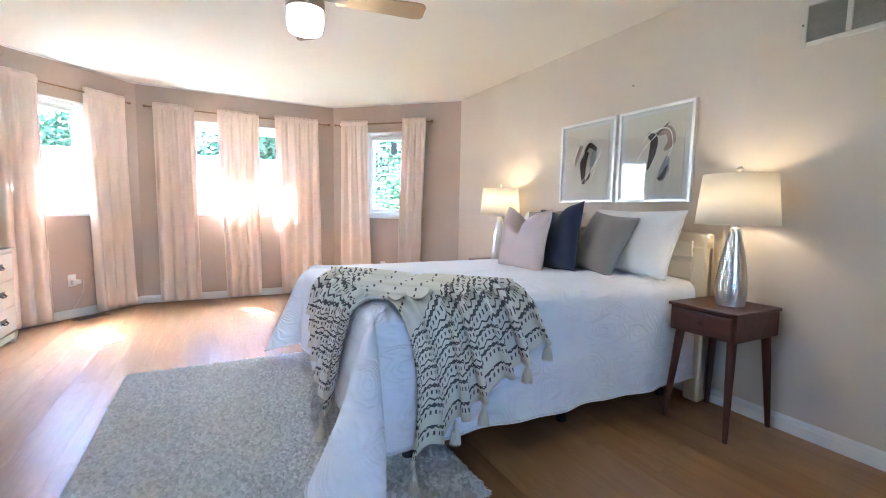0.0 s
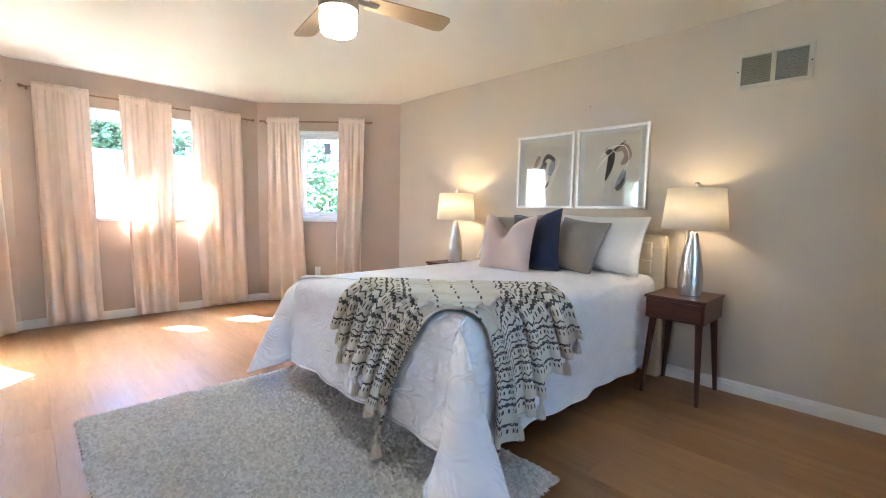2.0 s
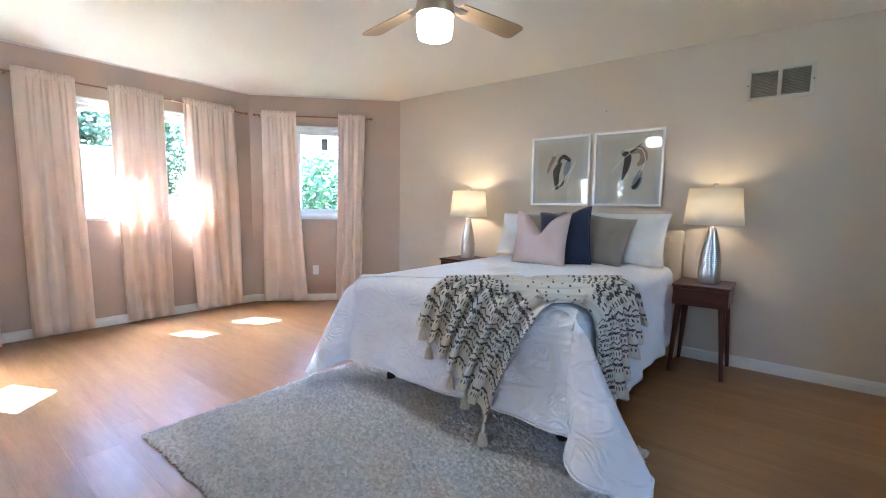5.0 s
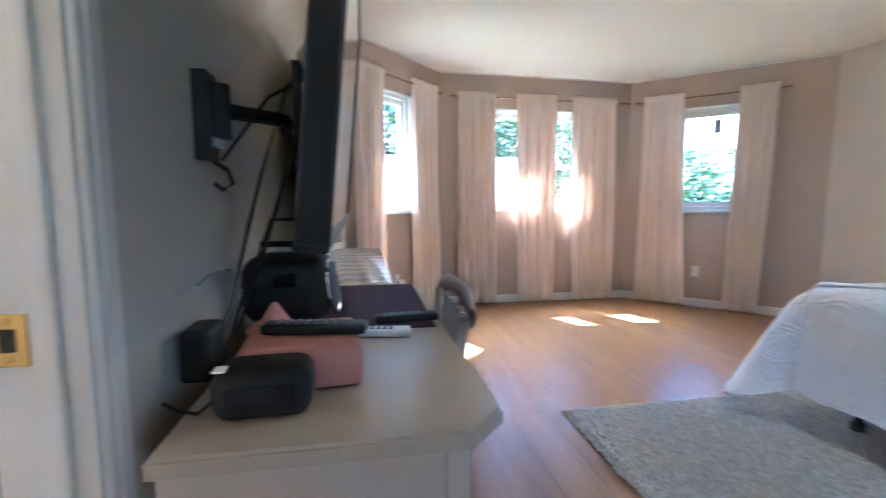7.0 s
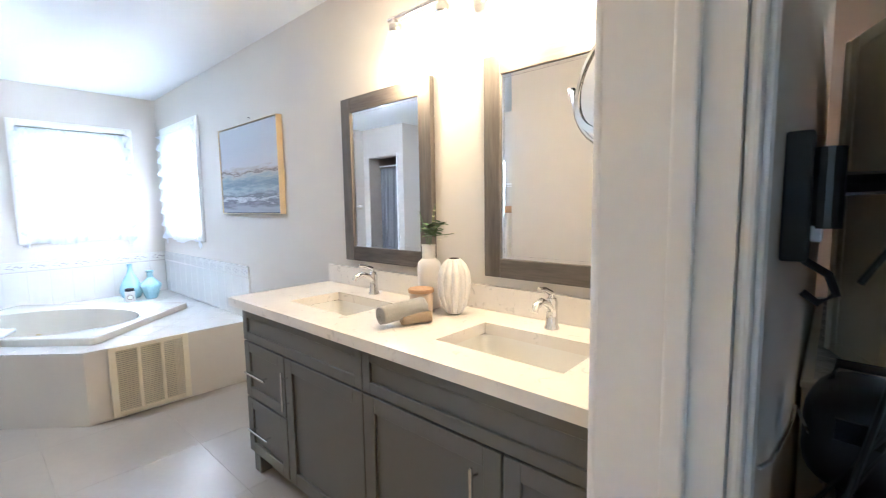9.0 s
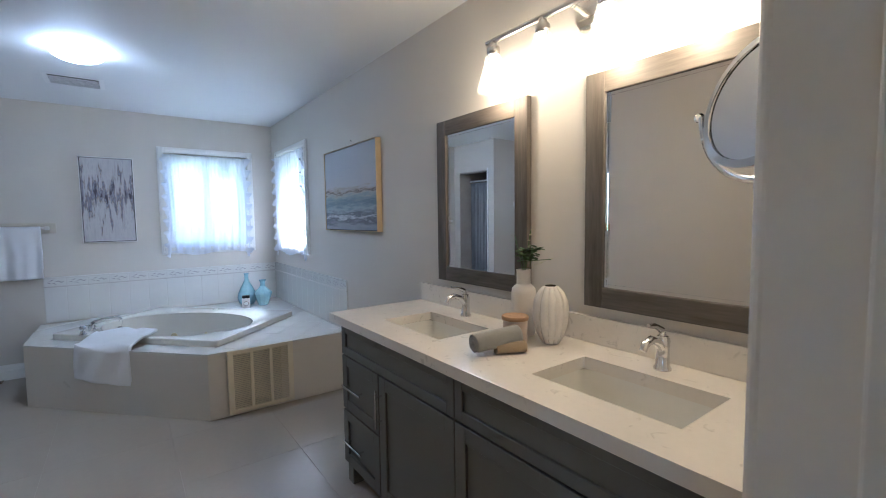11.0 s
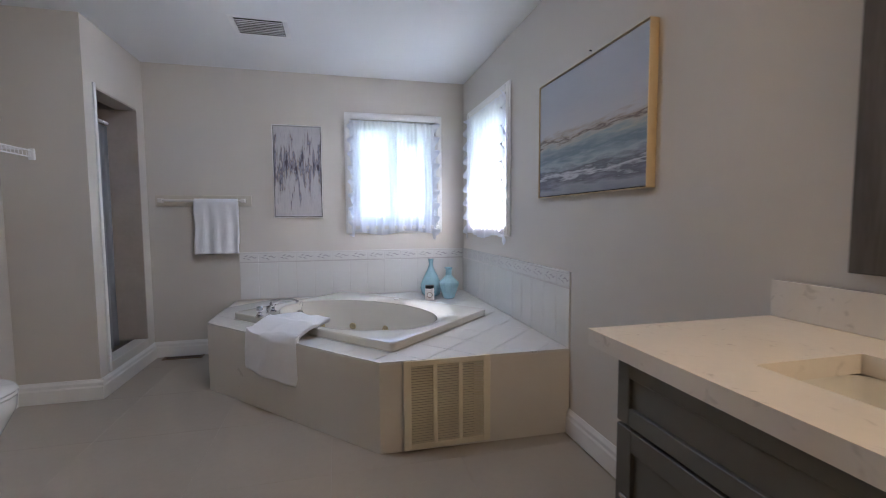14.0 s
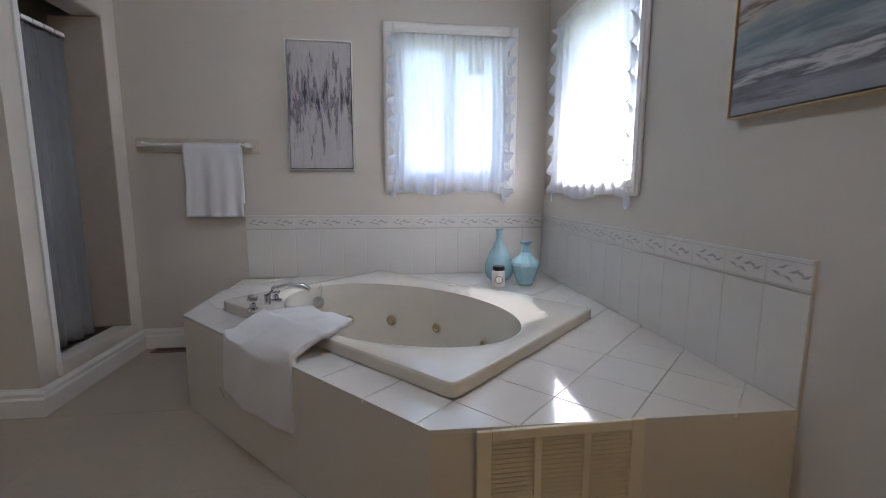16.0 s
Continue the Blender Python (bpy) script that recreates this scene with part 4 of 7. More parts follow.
def nightstand(m):
    root = thing("nightstand", m, "small reddish walnut nightstand with one drawer and splayed tapering legs", "nightstand", "nightstands beside the bed")
    part("top", boxed(-0.205, 0.205, -0.18, 0.18, 0.632, 0.65, 0.004), "walnut", root)
    part("carcass", boxed(-0.19, 0.20, -0.172, 0.172, 0.50, 0.631, 0.004), "walnut", root)
    dr = part("drawer", boxed(-0.204, -0.188, -0.155, 0.155, 0.512, 0.622, 0.004), "walnut", root)
    part("drawer_knob", lathe([(0, 0.022), (0.009, 0.02), (0.011, 0.014), (0.006, 0.006), (0.006, 0)], 14, None, pose(-0.204, 0, 0.567, 0, -90)), "walnut", dr, smooth=True)
    for x, dx in ((-0.15, -0.05), (0.16, 0.03)):
        for y in (-0.135, 0.135):
            part("leg", tube([(x, y, 0.50), (x + dx, y * 1.22, 0.0)], 0.023, 12, None, 0.013), "walnut_leg", root, smooth=True)
    return root


nightstand(pose(2.675, 1.77, 0))
copy_thing(bpy.data.objects["nightstand"], pose(2.675, 3.93, 0))
M["brushed_nickel"] = mat("brushed_nickel", (0.55, 0.53, 0.50), 0.28, 1.0, var=0.08, scale=3, fine=90, bump=0.12, stretch=(1, 1, 14))
M["lamp_shade"] = cloth("lamp_shade", (0.88, 0.84, 0.76), 0.40, 260, 0.03, 0.15)


M["lamp_nickel"] = mat("lamp_nickel", (0.60, 0.57, 0.53), 0.30, 1.0, var=0.03, scale=4, fine=60, bump=0.0)


def table_lamp(m):
    root = thing("table_lamp", m, "lamp with ribbed silver bottle base and lit cream drum shade", "lamp", "bedside lamps")
    prof = [(0, 0.0), (0.066, 0.0), (0.068, 0.006)]
    k = 90
    for i in range(k + 1):
        z = 0.008 + 0.40 * i / k
        t = i / k
        r = float(np.interp(t, (0, 0.15, 0.3, 0.5, 0.7, 0.85, 1), (0.068, 0.073, 0.072, 0.063, 0.049, 0.036, 0.024)))
        prof.append((max(0.014, r) + (0.0005 if i % 3 else -0.0008), z))
    prof += [(0.012, 0.412), (0.012, 0.44), (0, 0.44)]
    part("base", lathe(prof, 36), "lamp_nickel", root, smooth=60)
    sh = part("shade", lathe([(0.19, 0.425), (0.165, 0.685)], 48), "lamp_shade", root, smooth=True)
    solid(sh, 0.002)
    bm = bmesh.new()
    for r, z in ((0.1905, 0.427), ):
        tube([(r * math.cos(i * 2 * math.pi / 40), r * math.sin(i * 2 * math.pi / 40), z) for i in range(41)], 0.0025, 6, bm)
    part("shade_rim", bm, "lamp_shade", root)
    bm = tube([(0, 0, 0.44), (0, 0, 0.69)], 0.004, 8)
    for a in (0, 2.094, 4.189):
        tube([(0, 0, 0.69), (0.164 * math.cos(a), 0.164 * math.sin(a), 0.68)], 0.0018, 6, bm)
    part("harp", bm, "brushed_nickel", root)
    part("finial", lathe([(0.006, 0.69), (0.008, 0.70), (0.015, 0.712), (0.011, 0.724), (0, 0.728)], 14), "brushed_nickel", root, smooth=True)
    part("bulb", lathe([(0, 0.545), (0.016, 0.541), (0.026, 0.525), (0.025, 0.512), (0.014, 0.49), (0.013, 0.462), (0, 0.46)], 16), glow("bulb_warm", (1.0, 0.78, 0.50), 0.5), root, smooth=True)
    return root


for y in (1.745, 3.90):
    x = 2.68
    table_lamp(pose(x, y, 0.652)) if y < 2 else copy_thing(bpy.data.objects["table_lamp"], pose(x, y, 0.652))
    lamp("lamp_light", "POINT", 0.095 if y < 2 else 0.19, (1.0, 0.70, 0.34), pose(x, y, 0.652 + 0.582), 0.03)

# framed prints
M["silver_frame"] = mat("silver_frame", (0.78, 0.77, 0.75), 0.4, 0.6, var=0.06, scale=20, fine=150, bump=0.05)
M["mat_board"] = mat("mat_board", (0.56, 0.56, 0.54), 0.9, var=0.02, bump=0.05)
M["print_paper"] = mat("print_paper", (0.56, 0.53, 0.45), 0.9, var=0.04, scale=9, fine=70, bump=0.05)
M["ink_black"] = mat("ink_black", (0.035, 0.03, 0.028), 0.8, var=0.3, scale=20, fine=80, bump=0.1)
M["ink_taupe"] = mat("ink_taupe", (0.30, 0.23, 0.18), 0.8, var=0.25, scale=15, fine=60, bump=0.1)
M["ink_blue"] = mat("ink_blue", (0.22, 0.25, 0.29), 0.8, var=0.25, scale=15, fine=60, bump=0.1)
M["ink_white"] = mat("ink_white", (0.85, 0.84, 0.80), 0.8, var=0.05, bump=0.1)


def stroke(pts, widths, bm=None, lift=0.0):
    """A flat brush stroke in the y-z plane, facing -x."""
    bm = bm or bmesh.new()
    pts = [Vector(p) for p in pts]
    fine = []
    for i in range(len(pts) - 1):
        p0, p1, p2, p3 = pts[max(i - 1, 0)], pts[i], pts[i + 1], pts[min(i + 2, len(pts) - 1)]
        for k in range(6):
            t = k / 6
            fine.append((0.5 * ((2 * p1) + (p2 - p0) * t + (2 * p0 - 5 * p1 + 4 * p2 - p3) * t * t + (3 * p1 - p0 - 3 * p2 + p3) * t ** 3), widths[i] + (widths[i + 1] - widths[i]) * t))
    fine.append((pts[-1], widths[-1]))
    rows = []
    for i, (p, w) in enumerate(fine):
        d = (fine[min(i + 1, len(fine) - 1)][0] - fine[max(i - 1, 0)][0]).normalized()
        nrm = Vector((-d.y, d.x))
        rows.append([bm.verts.new((-lift, *(p + nrm * w / 2))), bm.verts.new((-lift, *(p - nrm * w / 2)))])
    for a, b in zip(rows, rows[1:]):
        bm.faces.new((a[0], a[1], b[1], b[0]))
    return bm


def framed_print(name, y, w, h, z, blots, label):
    root = thing(name, pose(XE - 0.022, y, z), label, "picture", "prints over the bed")
    bm = bmesh.new()
    f = 0.021
    for a, b, c, d in ((-w / 2, -w / 2 + f, -h / 2, h / 2), (w / 2 - f, w / 2, -h / 2, h / 2), (-w / 2 + f, w / 2 - f, -h / 2, -h / 2 + f), (-w / 2 + f, w / 2 - f, h / 2 - f, h / 2)):
        box(bm, -0.006, 0.021, a, b, c, d, 0.003)
    part("frame", bm, "silver_frame", root, "slim brushed silver frame")
    part("mat", boxed(0.010, 0.020, -w / 2 + f, w / 2 - f, -h / 2 + f, h / 2 - f), "mat_board", root)
    sheet = part("print", boxed(0.0075, 0.0098, -w * 0.385, w * 0.385, -h * 0.42, h * 0.42), "print_paper", root)
    for k, (material, pts, widths) in enumerate(blots):
        part("brush_stroke", stroke([(p[0] * -1, p[1]) for p in pts], widths, None, -0.0072 + 0.0003 * k), material, sheet)
    g = part("glazing", boxed(0.001, 0.003, -w / 2 + f, w / 2 - f, -h / 2 + f, h / 2 - f), "glass", root)
    g.visible_shadow = False
    return root


# strokes as (to the viewer's right, up)
framed_print("framed_print", 2.42, 0.57, 0.635, 1.522, (
    ("ink_taupe", [(0.03, 0.13), (0.10, 0.15), (0.13, 0.08), (0.08, 0.02)], [0.03, 0.06, 0.06, 0.02]),
    ("ink_blue", [(0.11, -0.02), (0.09, -0.10), (0.06, -0.17)], [0.02, 0.07, 0.05]),
    ("ink_black", [(-0.05, 0.14), (0.00, 0.10), (-0.01, 0.00), (-0.04, -0.10)], [0.03, 0.06, 0.05, 0.008]),
    ("ink_black", [(0.02, 0.13), (0.07, 0.17), (0.11, 0.20)], [0.02, 0.012, 0.004]),
    ("ink_black", [(0.11, -0.08), (0.08, -0.14), (0.05, -0.17)], [0.012, 0.03, 0.03]),
    ("ink_white", [(-0.09, 0.08), (-0.02, 0.15), (0.10, 0.16), (0.14, 0.06), (0.10, -0.05)], [0.004, 0.006, 0.006, 0.005, 0.003]),
    ("ink_white", [(-0.12, -0.02), (-0.06, 0.06), (0.02, 0.13)], [0.003, 0.006, 0.004]),
), "abstract ink print behind glass in a slim silver frame")
framed_print("framed_print", 3.02, 0.57, 0.635, 1.522, (
    ("ink_taupe", [(-0.06, 0.14), (-0.10, 0.05), (-0.12, -0.02)], [0.05, 0.04, 0.01]),
    ("ink_blue", [(0.09, 0.10), (0.07, 0.03), (0.05, -0.04)], [0.03, 0.06, 0.03]),
    ("ink_black", [(0.01, 0.08), (-0.03, 0.00), (-0.03, -0.09), (-0.02, -0.17)], [0.03, 0.07, 0.05, 0.03]),
    ("ink_black", [(-0.02, 0.08), (0.03, 0.13), (0.10, 0.09)], [0.02, 0.04, 0.03]),
    ("ink_black", [(0.05, -0.05), (0.03, -0.12), (0.0, -0.15)], [0.01, 0.02, 0.006]),
    ("ink_white", [(-0.08, -0.18), (0.02, -0.10), (0.12, 0.02), (0.15, 0.10)], [0.003, 0.006, 0.006, 0.003]),
    ("ink_white", [(-0.14, 0.0), (-0.09, 0.12), (-0.04, 0.18)], [0.003, 0.006, 0.003]),
    ("ink_white", [(0.05, -0.16), (0.09, -0.06), (0.13, 0.05)], [0.003, 0.005, 0.003]),
), "abstract ink print behind glass in a slim silver frame")

# return-air grille on the wall
M["vent_paint"] = mat("vent_paint", (0.60, 0.56, 0.49), 0.5, var=0.04, bump=0.03)
vent = thing("wall_vent", pose(XE, 1.435, 2.075), "beige metal return-air grille high on the wall", "vent")
bm = bmesh.new()
for a, b, c, d in ((-0.19, -0.165, -0.11, 0.11), (0.165, 0.19, -0.11, 0.11), (-0.165, 0.165, 0.085, 0.11), (-0.165, 0.165, -0.11, -0.085), (-0.012, 0.012, -0.085, 0.085)):
    box(bm, -0.012, -0.001, a, b, c, d, 0.003, 1)
part("frame", bm, "vent_paint", vent)
# black sheet in place of the duct's darkness
part("backing", boxed(-0.003, -0.001, -0.165, 0.165, -0.085, 0.085), "shadow_hole", vent)
# slat colour here; also painted as duct shade behind the bath grille
M["vent_slat_duct_shade"] = mat("vent_slat_duct_shade", (0.36, 0.34, 0.29), 0.5, var=0.05, bump=0.0)
slat = bmesh.new()
box(slat, -0.005, 0.005, -0.0765, 0.0765, -0.0007, 0.0007)
first = None
for yc in (-0.0885, 0.0885):
    for k in range(17):
        mm = pose(-0.007, yc, -0.08 + k * 0.01, 0, 35, 0)
        if first is None:
            first = part("slat", slat, "vent_slat_duct_shade", vent)
            o = first
        else:
            o = first.copy()
            scene.collection.objects.link(o)
        o.matrix_local = mm
for y in (-0.182, 0.182):
    part("screw", lathe([(0, 0.003), (0.004, 0.002), (0.005, 0)], 10, None, pose(-0.012, y, -0.0, 0, -90)), "black_metal", vent)
nail = part("nail", tube([(XE, 2.62, 2.02), (XE - 0.015, 2.62, 2.022)], 0.003, 6), "black_metal")
tagged(nail, "small dark nail in the painted wall", "nail")

# ceiling fan
M["fan_metal"] = mat("fan_metal", (0.42, 0.38, 0.33), 0.32, 1.0, var=0.06, scale=5, fine=100, bump=0.05)
M["fan_blade"] = wood("fan_blade", (0.42, 0.30, 0.17), (0.34, 0.23, 0.12), 0.4, "x", 1.0)
fan = thing("ceiling_fan", pose(0.675, 2.725, CEIL - 0.065), "brushed nickel ceiling fan with pale wooden blades and lit globe", "ceiling fan")
part("canopy", lathe([(0, 0.064), (0.07, 0.064), (0.068, -0.01), (0.03, -0.06), (0.014, -0.065), (0.014, -0.11), (0, -0.11)], 28), "fan_metal", fan, smooth=True)
part("motor_housing", lathe([(0, -0.09), (0.05, -0.095), (0.085, -0.11), (0.095, -0.14), (0.095, -0.20), (0.088, -0.215), (0.075, -0.22), (0.075, -0.235), (0.092, -0.24), (0.094, -0.285), (0.09, -0.29), (0, -0.29)], 36), "fan_metal", fan, smooth=50)
part("globe", lathe([(0.078, -0.291), (0.084, -0.298), (0.087, -0.32), (0.085, -0.362), (0.077, -0.388), (0.05, -0.399), (0, -0.402)], 32), glow("globe_glass", (1.0, 0.88, 0.70), 1.5), fan, "lit opal glass globe", smooth=True)
for k in range(4):
    a = radians(-11 + 90 * k)
    arm = part("blade_arm", boxed(0.08, 0.20, -0.022, 0.022, -0.222, -0.216, 0.002), "fan_metal", fan)
    arm.matrix_local = pose(0, 0, 0, 0, 0, math.degrees(a))
    bl = bmesh.new()
    prism([(0.15, -0.045), (0.55, -0.064), (0.585, -0.058), (0.60, -0.04), (0.60, 0.04), (0.585, 0.058), (0.55, 0.064), (0.15, 0.045)], -0.003, 0.003, bl)
    blade = part("blade", bl, "fan_blade", fan)
    blade.matrix_local = pose(0, 0, -0.213, 0, 0, math.degrees(a)) @ pose(0, 0, 0, -12)


# sockets
def outlet(m, plug):
    root = thing("wall_outlet", m, "white wall socket with a white charger and cable plugged in" if plug else "white double wall socket", "outlet", "bedroom sockets")
    part("plate", boxed(-0.035, 0.035, -0.007, -0.001, -0.057, 0.057, 0.003), "vinyl_white", root)
    for z in (-0.02, 0.02):
        part("receptacle", boxed(-0.016, 0.016, -0.010, -0.0072, z - 0.014, z + 0.014, 0.003), "vinyl_white", root)
    if plug:
        part("charger", boxed(-0.02, 0.055, -0.05, -0.0105, -0.04, 0.005, 0.006), "vinyl_white", root)
        part("cable", tube([(0.05, -0.04, -0.01), (0.075, -0.05, -0.02), (0.075, -0.045, -0.10), (0.03, -0.04, -0.20), (-0.02, -0.03, -0.28), (-0.06, -0.03, -0.33)], 0.0025, 6), "vinyl_white", root)
    return root


outlet(mE @ pose(0.73, 0, 0.38), False)
outlet(mW @ pose(0.93, 0, 0.37), True)
M["vent_brown"] = mat("vent_brown", (0.20, 0.12, 0.07), 0.4, 0.3, var=0.1, bump=0.0)


def floor_vent(m, material, label):
    root = thing("floor_vent", m, label, "vent")
    part("frame", frame_bars(bmesh.new(), -0.15, 0.15, -0.055, 0.055, 0.012, 0.0, 0.006, 0.0), material, root).matrix_local = pose(0, 0, 0.006, -90)
    for k in range(12):
        part("slat", boxed(-0.135 + k * 0.0235, -0.129 + k * 0.0235, -0.043, 0.043, 0.001, 0.004), material, root)
    # black sheet painted as the shade below the slats
    part("backing", boxed(-0.138, 0.138, -0.043, 0.043, 0.0002, 0.0008), "shadow_hole", root)
    return root


floor_vent(mW @ pose(1.0, -0.13, 0), "vent_brown", "brown metal floor register under the window")

strip = thing("power_strip", pose(XE - 0.001, 2.063, 0.131), "black power strip with white sockets on the wall behind the nightstand", "power strip")
part("case", boxed(-0.035, -0.001, -0.028, 0.028, -0.075, 0.075, 0.006), "black_plastic", strip)
for z in (-0.045, 0.0, 0.045):
    part("socket_face", boxed(-0.0375, -0.0352, -0.016, 0.016, z - 0.014, z + 0.014, 0.002), "vinyl_white", strip)
card = part("window_card", boxed(0.80, 0.88, 0.070, 0.0715, 1.825, 1.965), "ink_blue")
card.matrix_world = mE
tagged(card, "small grey card stuck on the window pane", "card")

# tall cabinet in the corner behind
M["cabinet_tan"] = mat("cabinet_tan", (0.50, 0.40, 0.26), 0.45, var=0.05, scale=3, fine=50, bump=0.05)
cab = thing("wardrobe", pose(2.665, 0.18, 0), "tall pale tan wardrobe with rounded top edges against the wall", "wardrobe")
part("carcass", boxed(-0.205, 0.215, -0.48, 0.48, 0.08, 1.72, 0.03, 4), "cabinet_tan", cab)
part("plinth", boxed(-0.215, 0.215, -0.47, 0.47, 0.0, 0.08, 0.004), "cabinet_tan", cab)
for y0, y1 in ((-0.46, -0.004), (0.004, 0.46)):
    d = part("door", boxed(-0.222, -0.2055, y0, y1, 0.12, 1.66, 0.005), "cabinet_tan", cab)
    part("handle", tube([(-0.222, y1 - 0.05 if y0 < 0 else y0 + 0.05, 0.85), (-0.245, y1 - 0.05 if y0 < 0 else y0 + 0.05, 0.87), (-0.245, y1 - 0.05 if y0 < 0 else y0 + 0.05, 0.97), (-0.222, y1 - 0.05 if y0 < 0 else y0 + 0.05, 0.99)], 0.005, 8), "antique_brass", d)

# ---- desk corner ----
M["desk_cream"] = mat("desk_cream", (0.52, 0.44, 0.34), 0.35, var=0.04, scale=3, fine=70, bump=0.03)
M["desk_body"] = mat("desk_body", (0.60, 0.51, 0.42), 0.45, var=0.04, scale=3, fine=70, bump=0.03)
desk = thing("desk", pose(-1.35, 2.9, 0), "cream laminate writing desk with a clipped corner, cluttered with electronics", "desk")
outline = [(-0.245, -0.56), (0.20, -0.56), (0.27, -0.49), (0.25, 0.62), (-0.245, 0.62)]
bm = prism(outline, 0.742, 0.77)
bmesh.ops.bevel(bm, geom=[e for e in bm.edges if abs(e.verts[0].co.z - e.verts[1].co.z) < 1e-4 and e.verts[0].co.z > 0.76], offset=0.006, segments=2, affect="EDGES")
part("desktop", bm, "desk_cream", desk)
part("end_panel", boxed(-0.235, 0.165, -0.535, -0.515, 0.0, 0.7415, 0.003), "desk_body", desk)
part("end_panel", boxed(-0.235, 0.20, 0.575, 0.595, 0.0, 0.7415, 0.003), "desk_body", desk)
part("leg", boxed(0.166, 0.206, -0.535, -0.495, 0.0, 0.7415, 0.006), "desk_body", desk)
part("back_panel", boxed(-0.244, -0.236, -0.53, 0.59, 0.30, 0.7415), "desk_body", desk)
part("apron", boxed(0.17, 0.188, -0.49, 0.57, 0.62, 0.7415, 0.003), "desk_body", desk)
dr = part("drawer", boxed(0.1885, 0.205, -0.45, -0.10, 0.635, 0.73, 0.004), "desk_body", desk)
part("drawer_pull", tube([(0.205, -0.32, 0.69), (0.225, -0.31, 0.685), (0.225, -0.25, 0.685), (0.205, -0.24, 0.69)], 0.005, 8), "antique_brass", dr)

M["chair_paint"] = mat("chair_paint", (0.42, 0.385, 0.35), 0.45, var=0.06, scale=5, fine=80, bump=0.04)
chair = thing("chair", pose(-1.06, 3.08, 0), "grey painted wooden chair with a spindle back, pushed under the desk", "chair")
part("seat", boxed(-0.40, 0.0, -0.20, 0.20, 0.43, 0.455, 0.01, 3), "chair_paint", chair)
for x, y in ((-0.37, -0.17), (-0.37, 0.17)):
    part("leg", tube([(x, y, 0.43), (x - 0.01, y * 1.06, 0.0)], 0.018, 10, None, 0.013), "chair_paint", chair, smooth=True)
for y in (-0.19, 0.19):
    part("back_post", tube([(-0.02, y, 0.0), (-0.005, y, 0.45), (0.02, y * 1.08, 0.80)], 0.017, 10, None, 0.014), "chair_paint", chair, smooth=True)


def rail(u, v):
    a = -1 + 2 * u
    ang = 2 * math.pi * v
    return (0.035 + 0.02 * (1 - a * a) + 0.012 * math.cos(ang), a * 0.235, 0.80 + 0.035 * (1 - a ** 4) + 0.030 * math.sin(ang))


part("top_rail", grid(20, 12, rail), "chair_paint", chair, smooth=True)
for y in (-0.12, -0.06, 0.0, 0.06, 0.12):
    part("spindle", tube([(0.0, y, 0.45), (0.035, y * 1.05, 0.79)], 0.009, 8), "chair_paint", chair)
for y in (-0.18, 0.18):
    part("stretcher", tube([(-0.37, y, 0.18), (-0.01, y, 0.18)], 0.010, 8), "chair_paint", chair)

# television on its arm
tv = thing("television", pose(-1.3375, 2.975, 1.39, 0, 5, 0.75), "black flat television on a swivelling wall arm", "television")
part("bezel", frame_bars(bmesh.new(), -0.575, 0.575, -0.35, 0.35, 0.022, -0.045, 0.008, 0.005), "black_plastic", tv).matrix_local = pose(0, 0, 0, 0, 0, -90)
part("screen", boxed(-0.002, 0.003, -0.553, 0.553, -0.328, 0.328), "gloss_black", tv, "dark glossy screen")
bk = bmesh.new()
grid(30, 20, lambda u, v: (-0.040 - 0.028 * (max(0, math.sin(math.pi * u)) ** 0.45) * (max(0, math.sin(math.pi * min(1, v * 1.0))) ** 0.5), (u - 0.5) * 1.12, (v - 0.5) * 0.67), bk)
part("back_cover", bk, "black_plastic", tv, smooth=True)
part("chin", boxed(-0.05, 0.006, -0.56, 0.56, -0.362, -0.345, 0.007), "black_plastic", tv)
mount = thing("tv_mount", pose(XW, 2.83, 1.30), "black steel swivel arm bolted to the wall", "tv mount")
part("wall_plate", boxed(0.001, 0.035, -0.035, 0.035, -0.10, 0.095, 0.004), "black_metal", mount)
part("pivot", lathe([(0, -0.06), (0.022, -0.06), (0.022, 0.06), (0, 0.06)], 16, None, pose(0.05, 0, 0.01)), "black_metal", mount)
part("arm", tube([(0.05, 0.0, 0.015), (0.16, 0.13, 0.02), (0.165, 0.15, 0.02)], 0.018, 8), "black_metal", mount)
part("arm", tube([(0.165, 0.15, 0.0), (0.20, 0.10, 0.0), (0.235, 0.08, 0.0)], 0.016, 8), "black_metal", mount)
part("tv_bracket", boxed(0.213, 0.232, -0.05, 0.20, -0.12, 0.12, 0.003), "black_metal", mount)
part("lower_hook", tube([(0.03, 0, -0.10), (0.06, 0.0, -0.12), (0.07, 0.0, -0.15), (0.05, 0, -0.165), (0.03, 0, -0.15)], 0.006, 8), "black_metal", mount)
part("level_bubble", boxed(0.036, 0.05, -0.02, 0.02, -0.07, -0.045, 0.003), "vinyl_white", mount)
M["yellow_tape"] = mat("yellow_tape", (0.65, 0.50, 0.05), 0.5, var=0.08, bump=0.05)
cables = thing("cable_bundle", pose(-1.6, 2.75, 0.77), "black cables looping from the television down behind the desk", "cables")
part("cable", tube([(0.18, 0.10, 0.66), (0.13, 0.06, 0.60), (0.08, 0.0, 0.40), (0.02, -0.06, 0.12), (-0.01, -0.12, 0.02)], 0.004, 8), "black_plastic", cables)
part("cable", tube([(0.18, 0.05, 0.55), (0.15, -0.02, 0.45), (0.07, 0.03, 0.22), (-0.01, 0.10, 0.03)], 0.005, 8), "black_plastic", cables)
